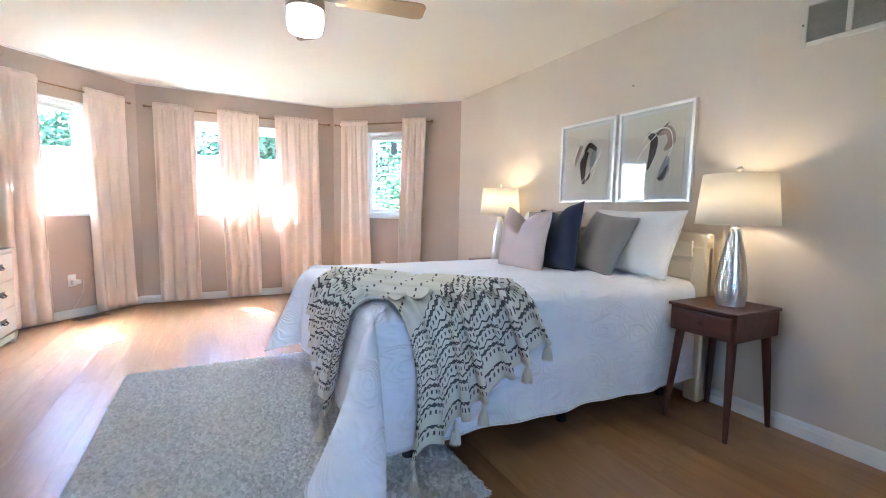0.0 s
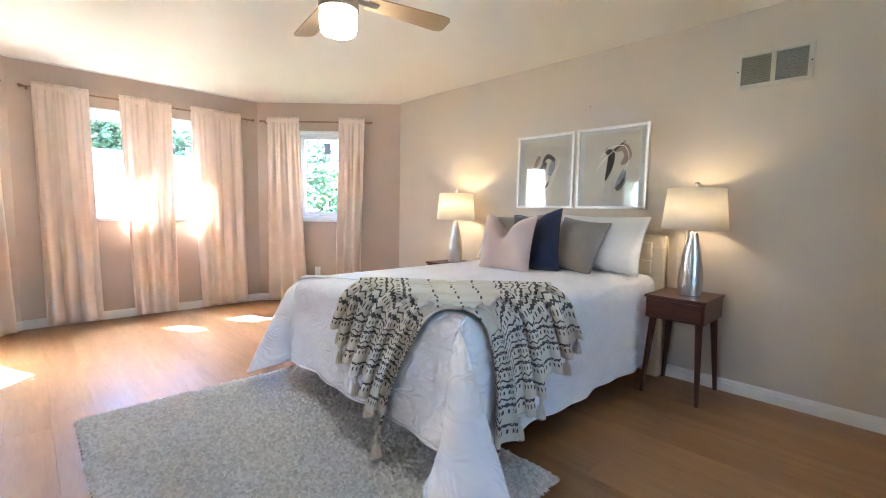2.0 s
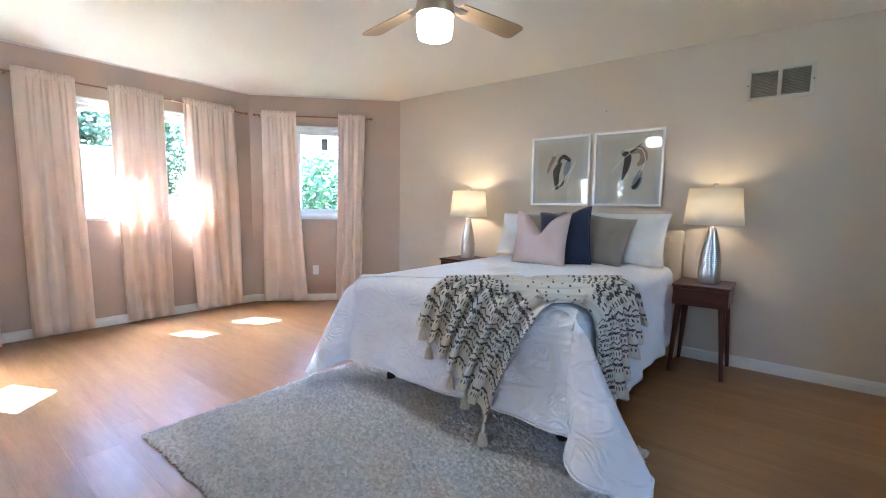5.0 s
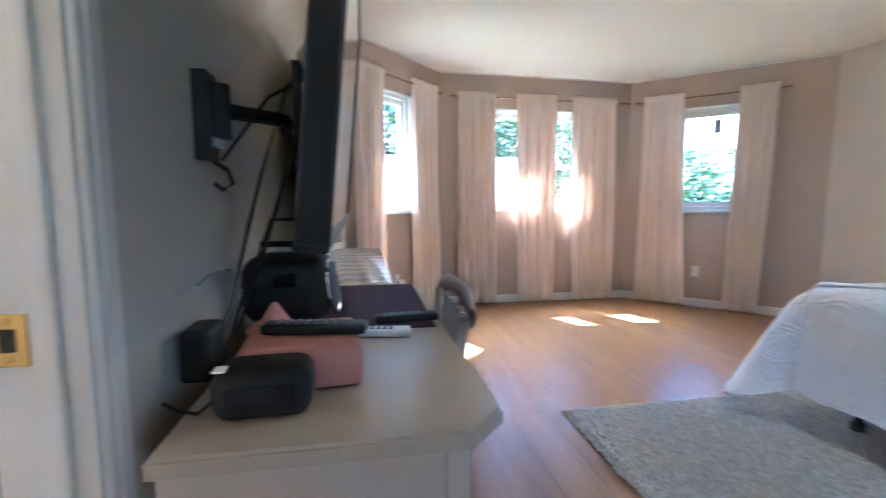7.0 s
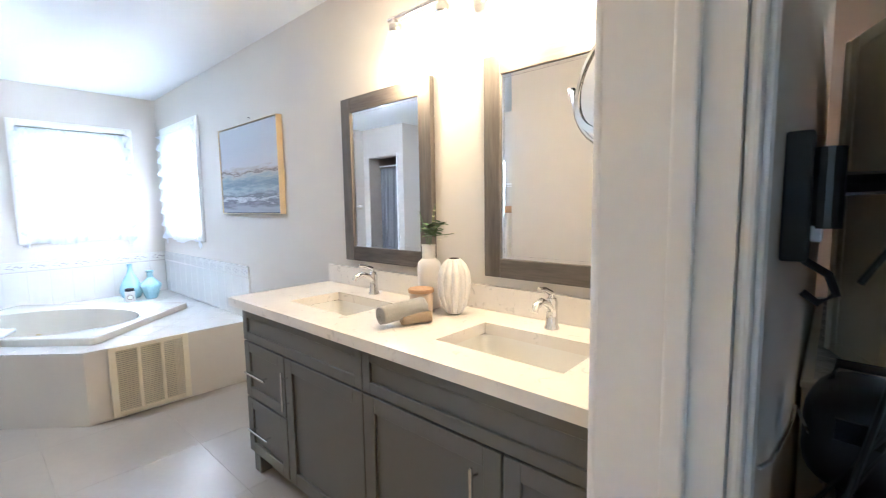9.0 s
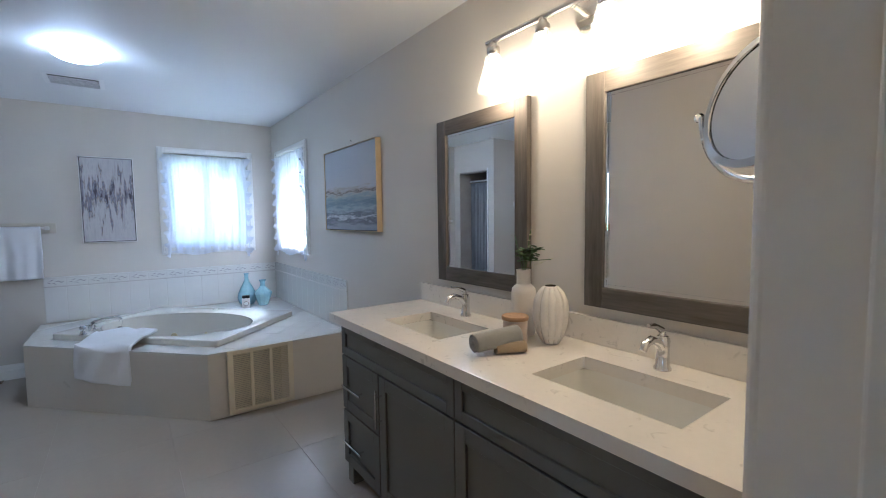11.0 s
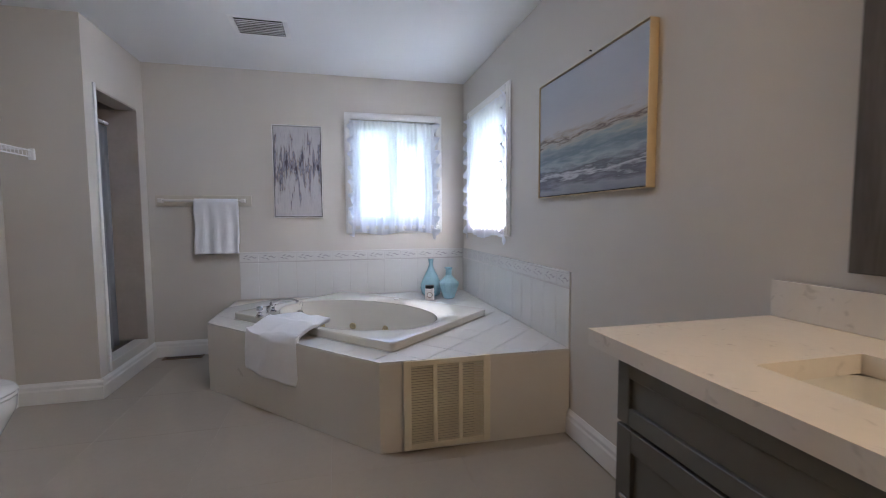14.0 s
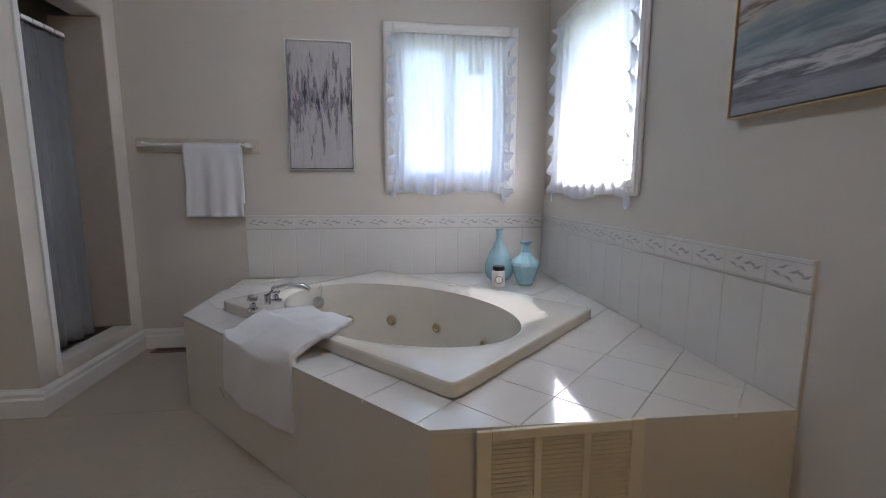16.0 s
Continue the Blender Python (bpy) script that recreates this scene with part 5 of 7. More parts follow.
part("cable", tube([(0.19, 0.12, 0.36), (0.16, 0.02, 0.30), (0.10, -0.02, 0.30), (0.02, 0.0, 0.10), (0.0, -0.04, 0.006)], 0.0045, 8), "black_plastic", cables)
part("cable", tube([(0.02, -0.06, 0.42), (0.10, 0.0, 0.56), (0.17, 0.06, 0.62)], 0.004, 8), "black_plastic", cables)
part("cable_tie", boxed(0.14, 0.19, 0.05, 0.10, 0.585, 0.61, 0.006), "yellow_tape", cables, "yellow plastic connector")
part("adapter", boxed(-0.045, 0.01, -0.16, -0.06, 0.0, 0.10, 0.01), "black_plastic", cables)
cord = part("wall_chain", tube([(XW + 0.004, 2.66, 0.93), (XW + 0.014, 2.70, 0.925), (XW + 0.025, 2.76, 0.945), (XW + 0.03, 2.82, 0.95), (XW + 0.03, 2.88, 0.945), (XW + 0.03, 2.92, 0.93), (-1.615, 2.97, 0.85), (-1.60, 2.98, 0.775)], 0.003, 8), "brushed_nickel")
tagged(cord, "thin metal chain pinned to the wall above the desk", "chain")

# things on the desk
M["purple_mat"] = mat("purple_mat", (0.055, 0.020, 0.060), 0.8, var=0.1, scale=10, fine=200, bump=0.2)
pad = part("desk_mat", boxed(-1.58, -1.115, 2.885, 3.50, 0.7705, 0.7745, 0.0015), "purple_mat")
tagged(pad, "dark purple desk mat lying on the cream desk", "desk mat")
radio = thing("radio", pose(-1.50, 3.02, 0.775, 0, 0, -6), "black rounded portable radio with silver speaker rings", "radio")
part("body", boxed(-0.13, 0.11, -0.10, 0.10, 0.0, 0.19, 0.06, 5), "black_plastic", radio, smooth=True)
M["chrome"] = mat("chrome", (0.75, 0.75, 0.76), 0.08, 1.0, var=0.03, bump=0)
M["speaker_mesh"] = mat("speaker_mesh", (0.03, 0.03, 0.034), 0.5, 0.4, var=0.5, scale=300, fine=500, bump=0.5)
part("speaker", lathe([(0, 0.012), (0.05, 0.008), (0.068, 0)], 28, None, pose(0.108, -0.001, 0.095, 0, 82)), "speaker_mesh", radio, smooth=True)
part("speaker_ring", lathe([(0.066, 0.0), (0.078, 0.004), (0.082, 0.0), (0.078, -0.004)], 32, None, pose(0.107, -0.001, 0.095, 0, 82)), "chrome", radio, smooth=True)
part("handle", tube([(-0.10, 0, 0.17), (-0.09, 0, 0.215), (0.06, 0, 0.215), (0.07, 0, 0.17)], 0.009, 8), "black_plastic", radio)
part("display", boxed(-0.08, 0.03, -0.104, -0.0995, 0.11, 0.15, 0.002), "gloss_black", radio)
M["pink_cloth"] = mat("pink_cloth", (0.60, 0.27, 0.22), 0.9, var=0.08, scale=8, fine=200, bump=0.3)
box_p = thing("tissue_box", pose(-1.425, 2.615, 0.7705, 0, 0, 6), "salmon pink cloth-covered box with a folded peak", "box")
part("cover", boxed(-0.105, 0.105, -0.095, 0.095, 0.0, 0.085, 0.012, 3), "pink_cloth", box_p, smooth=True)
part("folded_peak", lathe([(0.06, 0.083), (0.03, 0.10), (0.006, 0.135), (0, 0.137)], 7, None, pose(-0.055, 0.045, 0)), "pink_cloth", box_p)


def remote(name, m, length, material, label):
    root = thing(name, m, label, "remote", "remotes on the desk")
    body = boxed(-length / 2, length / 2, -0.024, 0.024, 0, 0.020, 0.008, 3)
    part("case", body, material, root, smooth=True)
    for i in range(7):
        for j in range(3):
            part("button", boxed(-length * 0.36 + i * length * 0.09, -length * 0.36 + i * length * 0.09 + 0.008, -0.016 + j * 0.012, -0.008 + j * 0.012, 0.0205, 0.0225), "ink_blue" if material == "black_plastic" else "black_plastic", root)
    return root


remote("remote", pose(-1.40, 2.60, 0.857, 0, 0, -8), 0.20, "black_plastic", "long black remote control lying on the pink box")
remote("remote", pose(-1.275, 2.835, 0.7715, 0, 0, -8), 0.17, "vinyl_white", "white remote control lying on the desk")
remote("remote", pose(-1.19, 2.95, 0.775, 0, 0, 6), 0.18, "black_plastic", "slim black remote control on the purple mat")
clock = thing("clock_radio", pose(-1.465, 2.465, 0.7705, 0, 0, 3), "small black clock radio with a plain dark front", "clock radio")
part("body", boxed(-0.075, 0.075, -0.045, 0.055, 0.0, 0.082, 0.026, 4), "black_plastic", clock, smooth=True)
part("display", boxed(-0.05, 0.05, -0.0475, -0.044, 0.028, 0.058, 0.0015), "gloss_black", clock)
part("cord", tube([(-0.07, 0.0, 0.03), (-0.10, -0.01, 0.008), (-0.14, 0.02, 0.004), (-0.17, 0.05, 0.004)], 0.003, 6), "black_plastic", clock)
part("tag", boxed(-0.070, -0.052, -0.036, -0.012, 0.0805, 0.0835), "vinyl_white", clock)

# dresser with its mirror
M["dresser_cream"] = mat("dresser_cream", (0.66, 0.60, 0.49), 0.4, var=0.04, scale=3, fine=60, bump=0.03)
M["pewter"] = mat("pewter", (0.12, 0.11, 0.10), 0.35, 0.9, var=0.1, bump=0.03)
dresser = thing("dresser", pose(-1.425, 4.345, 0), "long cream dresser with nine drawers and dark metal pulls", "dresser")
part("carcass", boxed(-0.23, 0.215, -0.735, 0.735, 0.09, 0.735, 0.005), "dresser_cream", dresser)
part("top", boxed(-0.235, 0.24, -0.75, 0.75, 0.7355, 0.76, 0.006), "dresser_cream", dresser)
part("scalloped_base", prism([(0.20, -0.735), (0.225, -0.735), (0.225, 0.735), (0.20, 0.735)], 0.04, 0.089), "dresser_cream", dresser)
for x in (-0.20, 0.20):
    for y in (-0.70, 0.70):
        part("foot", lathe([(0, 0), (0.022, 0), (0.035, 0.05), (0.04, 0.089), (0, 0.089)], 12, None, pose(x, y, 0)), "dresser_cream", dresser, smooth=True)
for j in range(3):
    for k, (z0, z1) in enumerate(((0.105, 0.30), (0.315, 0.51), (0.525, 0.72))):
        y0 = -0.72 + j * 0.482
        d = part("drawer", boxed(0.2155, 0.228, y0, y0 + 0.472, z0, z1, 0.004), "dresser_cream", dresser)
        yc, zc = y0 + 0.236, (z0 + z1) / 2
        part("pull", tube([(0.228, yc - 0.04, zc + 0.008), (0.245, yc - 0.036, zc - 0.008), (0.248, yc, zc - 0.014), (0.245, yc + 0.036, zc - 0.008), (0.228, yc + 0.04, zc + 0.008)], 0.005, 8), "pewter", d)
        part("pull_plate", boxed(0.2282, 0.231, yc - 0.052, yc + 0.052, zc - 0.01, zc + 0.026, 0.001), "pewter", d)
M["plastic_cover"] = mat("plastic_cover", (0.62, 0.60, 0.57), 0.12, var=0.05, scale=8, fine=25, bump=0.9, dist=0.006)
runner = part("table_runner", grid(40, 60, lambda u, v: (-1.63 + 0.44 * u, 3.62 + 1.44 * v, 0.7625 + 0.0016 * math.sin(34 * u + 9 * v) + 0.0012 * math.sin(60 * v))), "plastic_cover")
tagged(runner, "glossy clear plastic cover lying over the dresser top", "table cover")
glassy = thing("dresser_mirror", pose(-1.60, 4.345, 0.763), "three-winged dresser mirror in a cream frame", "mirror")


def mirror_wing(p0, p1, z1):
    m, length = along(p0, p1)
    w = part("mirror_frame", frame_bars(bmesh.new(), 0, length, 0.002, z1, 0.05, -0.018, 0.014, 0.006), "dresser_cream", glassy)
    w.matrix_local = m
    part("mirror_glass", boxed(0.05, length - 0.05, -0.004, 0.0, 0.05, z1 - 0.05), "mirror", w)
    part("mirror_back", boxed(0.05, length - 0.05, 0.0005, 0.012, 0.05, z1 - 0.05), "dresser_cream", w)


mirror_wing((0.135, -0.715), (0.012, -0.38), 1.05)
mirror_wing((0.0, -0.375), (0.0, 0.375), 1.05)
mirror_wing((0.012, 0.38), (0.135, 0.715), 1.05)

# ---- bathroom ----
M["vanity_grey"] = mat("vanity_grey", (0.125, 0.12, 0.105), 0.42, var=0.05, scale=3, fine=60, bump=0.03)
M["porcelain"] = mat("porcelain", (0.80, 0.79, 0.75), 0.06, var=0.02, scale=3, fine=30, bump=0.0, coat=0.3)


def quartz():
    m = mat("quartz", (0.74, 0.70, 0.64), 0.22, var=0.05, scale=5, fine=60, bump=0.0)
    n, l = m.node_tree.nodes, m.node_tree.links
    b = n["Principled BSDF"]
    tc = n.new("ShaderNodeTexCoord")
    no = n.new("ShaderNodeTexNoise")
    no.inputs["Scale"].default_value, no.inputs["Detail"].default_value, no.inputs["Distortion"].default_value = 26.0, 5, 1.0
    l.new(tc.outputs["Object"], no.inputs[0])
    r = n.new("ShaderNodeValToRGB")
    e = r.color_ramp.elements
    e[0].position, e[0].color = 0.30, (0.66, 0.65, 0.64, 1)
    e[1].position, e[1].color = 0.38, (1, 1, 1, 1)
    l.new(no.outputs[0], r.inputs[0])
    mx = n.new("ShaderNodeMix")
    mx.data_type, mx.blend_type = "RGBA", "MULTIPLY"
    mx.inputs["Factor"].default_value = 0.55
    src = b.inputs["Base Color"].links[0].from_socket
    l.new(src, mx.inputs["A"])
    l.new(r.outputs[0], mx.inputs["B"])
    l.new(mx.outputs["Result"], b.inputs["Base Color"])
    return m


M["quartz"] = quartz()
VX0, VX1, VY = -3.69, XB - 0.004, 2.82           # vanity ends and its front
vanity = thing("vanity", pose(0, 0, 0), "dark grey shaker vanity cabinet with chrome bar handles", "vanity")
part("carcass", boxed(VX0, VX1, VY + 0.02, BY - 0.004, 0.09, 0.64, 0.002), "vanity_grey", vanity)
part("front_rail", boxed(VX0, VX1, VY + 0.02, VY + 0.04, 0.6405, 0.829, 0.002), "vanity_grey", vanity)
for x in (VX0, VX1 - 0.02):
    part("side_panel", boxed(x, x + 0.02, VY + 0.041, BY - 0.004, 0.6405, 0.829, 0.002), "vanity_grey", vanity)
for x in (VX0, VX1 - 0.06):
    part("foot", boxed(x, x + 0.06, VY + 0.02, VY + 0.08, 0.0, 0.0895, 0.003), "vanity_grey", vanity)
part("toe_board", boxed(VX0 + 0.06, VX1 - 0.06, VY + 0.08, VY + 0.095, 0.0, 0.0895), "vanity_grey", vanity)


def shaker(name, x0, x1, z0, z1, rail=0.055):
    """A framed front: its panel, two stiles and two rails."""
    d = part(name, boxed(x0 + rail - 0.004, x1 - rail + 0.004, VY + 0.010, VY + 0.0185, z0 + rail - 0.004, z1 - rail + 0.004), "vanity_grey", vanity)
    a, b, c, e = x0 + 0.002, x1 - 0.002, z0 + 0.002, z1 - 0.002
    for p in (a, b - rail):
        part("stile", boxed(p, p + rail, VY, VY + 0.0195, c, e, 0.0015, 1), "vanity_grey", d)
    for p in (c, e - rail):
        part("rail", boxed(a + rail, b - rail, VY + 0.0002, VY + 0.0193, p, p + rail, 0.0015, 1), "vanity_grey", d)
    return d


def bar_handle(parent, p0, p1):
    p0, p1 = Vector(p0), Vector(p1)
    d = (p1 - p0).normalized()
    bm = boxed(min(p0.x, p1.x) - 0.005, max(p0.x, p1.x) + 0.005, VY - 0.034, VY - 0.024, min(p0.z, p1.z) - 0.005, max(p0.z, p1.z) + 0.005, 0.003)
    for q in (p0 + d * 0.025, p1 - d * 0.025):
        tube([(q.x, VY - 0.026, q.z), (q.x, VY, q.z)], 0.004, 8, bm)
    part("handle", bm, "chrome", parent, "polished chrome bar handle")


MID = -2.765
shaker("false_front", VX0 + 0.005, MID, 0.672, 0.825, 0.04)
shaker("false_front", MID, VX1 - 0.03, 0.672, 0.825, 0.04)
for z0, z1 in ((0.395, 0.668), (0.115, 0.390)):
    d = shaker("drawer", VX0 + 0.005, -3.305, z0, z1, 0.05)
    bar_handle(d, (-3.62, 0, (z0 + z1) / 2 + 0.0), (-3.44, 0, (z0 + z1) / 2 + 0.0))
d = shaker("door", -3.30, MID, 0.115, 0.668)
bar_handle(d, (-3.345 + 0.07, 0, 0.45), (-3.345 + 0.07, 0, 0.61))
d = shaker("door", MID, -2.20, 0.115, 0.668)
bar_handle(d, (-2.275, 0, 0.45), (-2.275, 0, 0.61))
for z0, z1 in ((0.395, 0.668), (0.115, 0.390)):
    d = shaker("drawer", -2.195, VX1 - 0.03, z0, z1, 0.05)
    bar_handle(d, (-2.09, 0, (z0 + z1) / 2), (-1.91, 0, (z0 + z1) / 2))

# stone top with two cut-outs
SINKS = ((-3.445, -3.005), (-2.53, -2.09))
SKY0, SKY1 = 2.935, 3.20
CT0, CT1, CTX = 0.83, 0.87, -3.76
top = thing("countertop", pose(0, 0, 0), "white veined quartz countertop with two undermount sinks", "countertop")
bm = bmesh.new()
xs = [CTX, SINKS[0][0], SINKS[0][1], SINKS[1][0], SINKS[1][1], XB - 0.003]
for k, (a, b) in enumerate(zip(xs, xs[1:])):
    if k in (1, 3):
        box(bm, a, b, 2.79, SKY0, CT0, CT1)
        box(bm, a, b, SKY1, BY - 0.003, CT0, CT1)
    else:
        box(bm, a, b, 2.79, BY - 0.003, CT0, CT1)
bmesh.ops.remove_doubles(bm, verts=bm.verts, dist=1e-4)
seen = {}
for f in bm.faces:
    seen.setdefault(tuple(round(c, 4) for c in f.calc_center_median()), []).append(f)
bmesh.ops.delete(bm, geom=[f for q in seen.values() if len(q) > 1 for f in q], context="FACES")
part("slab", bm, "quartz", top)
part("backsplash", boxed(CTX, XB - 0.003, BY - 0.023, BY - 0.003, CT1 + 0.0005, 0.97, 0.002), "quartz", top)
for a, b in SINKS:
    s = thing("sink", pose((a + b) / 2, (SKY0 + SKY1) / 2, CT0), "white porcelain rectangular undermount sink", "sink", "vanity sinks")
    wx, wy = (b - a) / 2 + 0.006, (SKY1 - SKY0) / 2 + 0.006

    def basin(u, v):
        ang = 2 * math.pi * u
        c, sn = math.cos(ang), math.sin(ang)
        e = 0.22
        sx, sy = math.copysign(abs(c) ** e, c), math.copysign(abs(sn) ** e, sn)
        if v < 0.55:
            k = v / 0.55
            f = 1 - 0.14 * k ** 3
            return (sx * wx * f, sy * wy * f, -0.002 - 0.13 * k)
        k = (v - 0.55) / 0.45
        f = 0.86 * (1 - k)
        return (sx * wx * f, sy * wy * f, -0.132 - 0.012 * k)

    part("basin", grid(64, 20, basin, None, True), "porcelain", s, smooth=70)
    part("drain", lathe([(0, 0.004), (0.018, 0.004), (0.022, 0)], 20, None, pose(0, 0.02, -0.142)), "chrome", s, smooth=True)


def faucet(m):
    root = thing("faucet", m, "single-lever polished chrome basin faucet", "faucet", "vanity faucets")
    part("body", lathe([(0, 0), (0.026, 0), (0.026, 0.006), (0.021, 0.014), (0.019, 0.06), (0.021, 0.09), (0.016, 0.105), (0, 0.108)], 24), "chrome", root, smooth=True)
    part("spout", tube([(0, 0, 0.06), (0, -0.03, 0.09), (0, -0.07, 0.105), (0, -0.105, 0.095), (0, -0.115, 0.078)], 0.014, 14, None, 0.011), "chrome", root, smooth=True)
    part("lever", tube([(0, 0.0, 0.10), (0, -0.01, 0.125), (0, -0.05, 0.143), (0, -0.085, 0.148)], 0.013, 12, None, 0.006), "chrome", root, smooth=True)
    return root


fc = faucet(pose(-3.255, 3.275, CT1 + 0.001))
copy_thing(fc, pose(-2.305, 3.275, CT1 + 0.001))

# framed mirrors
M["grey_wood"] = wood("grey_wood", (0.135, 0.115, 0.094), (0.045, 0.038, 0.032), 0.6, "z", 1.6)
M["grey_wood_flat"] = wood("grey_wood_flat", (0.135, 0.115, 0.094), (0.045, 0.038, 0.032), 0.6, "x", 1.6)


def wall_mirror(x0, x1):
    root = thing("wall_mirror", pose((x0 + x1) / 2, BY - 0.001, 1.43), "vanity mirror in a wide weathered grey-brown wood frame", "mirror", "vanity mirrors")
    w, h, f = (x1 - x0) / 2, 0.42, 0.075
    for a, b in ((-w, -w + f), (w - f, w)):
        part("frame_stile", boxed(a, b, -0.028, 0, -h, h, 0.003), "grey_wood", root)
    for a, b in ((-h, -h + f), (h - f, h)):
        part("frame_rail", boxed(-w + f, w - f, -0.0275, 0, a, b, 0.003), "grey_wood_flat", root)
    part("glass", boxed(-w + f, w - f, -0.016, -0.002, -h + f, h - f), "mirror", root)
    part("bevel", frame_bars(bmesh.new(), -w + f, w - f, -h + f, h - f, 0.012, -0.0185, -0.0165, 0.0), "mirror", root)
    return root


wall_mirror(-3.575, -2.925)
copy_thing(bpy.data.objects["wall_mirror"], pose(-2.315, BY - 0.001, 1.43))
mk = thing("shaving_mirror", pose(XB - 0.001, 2.756, 1.453), "round chrome magnifying mirror in a yoke on a wall arm", "mirror")
AT = pose(-0.124, -0.02, 0.06, 78, 0, -28)
part("wall_disc", lathe([(0, 0.014), (0.030, 0.012), (0.034, 0)], 24, None, pose(0, 0, -0.10, 0, -90)), "chrome", mk, smooth=True)
part("arm", tube([(-0.008, 0, -0.10), (-0.062, 0.03, -0.11), (-0.124, -0.02, -0.10), (-0.124, -0.02, -0.065)], 0.006, 10), "chrome", mk, smooth=True)
part("rim", lathe([(0.092, -0.008), (0.102, -0.006), (0.104, 0.006), (0.092, 0.008)], 40, None, AT), "chrome", mk, smooth=True)
part("glass", lathe([(0, 0.005), (0.091, 0.0045), (0.091, -0.0045), (0, -0.005)], 40, None, AT), "mirror", mk)
YAW = pose(-0.124, -0.02, 0.06, 0, 0, -28)
part("yoke", tube([YAW @ Vector((0.118 * math.cos(a), 0, 0.118 * math.sin(a))) for a in [math.pi + math.pi * k / 20 for k in range(21)]], 0.006, 8), "chrome", mk, "curved satin yoke", smooth=True)
for sg in (-1, 1):
    part("pivot_screw", lathe([(0, 0.008), (0.008, 0.006), (0.009, 0)], 12, None, YAW @ pose(sg * 0.122, 0, 0, 0, 90 * sg)), "chrome", mk, smooth=True)

# vanity light bar with four glass bells
vl = thing("vanity_light", pose(-2.64, BY - 0.001, 2.085), "brushed nickel bar light with four lit glass bell shades", "wall light")
part("backplate", lathe([(0, 0.022), (0.05, 0.02), (0.058, 0.008), (0.058, 0)], 32, None, pose(0, 0, -0.02, 90)), "brushed_nickel", vl, smooth=True)
part("stem", tube([(0, -0.02, -0.02), (0, -0.10, -0.01), (0, -0.11, 0.0)], 0.010, 10), "brushed_nickel", vl)
part("bar", tube([(-0.44, -0.11, 0), (0.44, -0.11, 0)], 0.011, 12), "brushed_nickel", vl, smooth=True)
M["bell_glass"] = cloth("bell_glass", (0.95, 0.93, 0.88), 0.5, 40, 0.02, 0.05, 0.84)
M["lit_bulb"] = glow("lit_bulb", (1.0, 0.80, 0.52), 2.5)
for x in (-0.40, -0.133, 0.133, 0.40):
    f = part("socket", lathe([(0, 0.0), (0.012, -0.002), (0.018, -0.02), (0.028, -0.03), (0.028, -0.055), (0.024, -0.06), (0, -0.06)], 20, None, pose(x, -0.11, 0)), "brushed_nickel", vl, smooth=True)
    sh = part("shade", lathe([(0.030, -0.06), (0.040, -0.10), (0.056, -0.16), (0.070, -0.205)], 32, None, pose(x, -0.11, 0)), "bell_glass", f, "lit glass bell shade", smooth=True)
    part("bulb", lathe([(0, -0.165), (0.02, -0.158), (0.03, -0.135), (0.026, -0.11), (0.014, -0.085), (0.013, -0.062), (0, -0.061)], 18, None, pose(x, -0.11, 0)), "lit_bulb", f, smooth=True)
for x in (-0.40, 0.133, 0.40):
    lamp("vanity_bulb", "POINT", 0.50, (1.0, 0.69, 0.36), pose(-2.64 + x, BY - 0.11, 2.085 - 0.225), 0.04)

# things on the countertop
M["ceramic_white"] = mat("ceramic_white", (0.72, 0.69, 0.65), 0.5, var=0.04, scale=8, fine=90, bump=0.06)
M["rib_line"] = mat("rib_line", (0.42, 0.39, 0.35), 0.6, var=0.2, bump=0.0)
M["stem_green"] = mat("stem_green", (0.07, 0.13, 0.04), 0.5, var=0.25, scale=20, fine=60, bump=0.0)
M["flower_pale"] = mat("flower_pale", (0.55, 0.52, 0.35), 0.7, var=0.15, scale=20, bump=0.0)
VZ = CT1 + 0.001
vase = thing("vase", pose(-2.855, 3.25, VZ), "tall matt white bottle vase with sprigs of greenery", "vase")
part("body", lathe([(0, 0), (0.043, 0), (0.046, 0.006), (0.049, 0.17), (0.046, 0.188), (0.034, 0.20), (0.028, 0.205), (0.028, 0.255), (0.030, 0.262), (0.024, 0.262), (0.022, 0.21), (0, 0.20)], 32), "ceramic_white", vase, smooth=50)
rnd = random.Random(8)
tips = ((0.03, -0.03, 0.345), (0.085, -0.02, 0.355), (-0.03, -0.02, 0.40), (0.12, 0.02, 0.31), (0.02, 0.02, 0.42))
for i, (x, y, z) in enumerate(tips):
    st = part("stem", tube([(0, 0, 0.22), (x * 0.3, y * 0.3, 0.30), (x, y, z)], 0.0018, 6), "stem_green", vase)
    for k in range(22 if i < 2 else 5):
        t = 0.45 + 0.55 * k / (21 if i < 2 else 4)
        c = Vector((x * t, y * t, 0.26 + (z - 0.26) * t))
        a = rnd.uniform(0, 6.28)
        d = Vector((math.cos(a), math.sin(a), rnd.uniform(-0.2, 0.5)))
        side = d.cross(Vector((0, 0, 1))).normalized()
        ln = rnd.uniform(0.026, 0.042) if i < 2 else 0.016
        bm = bmesh.new()
        vs = [bm.verts.new(c + d * ln * q + side * ln * w + Vector((0, 0, hgt * ln))) for q, w, hgt in ((0, 0, 0), (0.3, 0.42, 0.12), (0.8, 0.38, 0.10), (1.05, 0, -0.05), (0.8, -0.38, 0.10), (0.3, -0.42, 0.12), (0.5, 0, 0.0))]
        for q in range(6):
            bm.faces.new((vs[6], vs[q], vs[(q + 1) % 6]))
        part("leaf", bm, "stem_green" if i < 2 else "flower_pale", st)
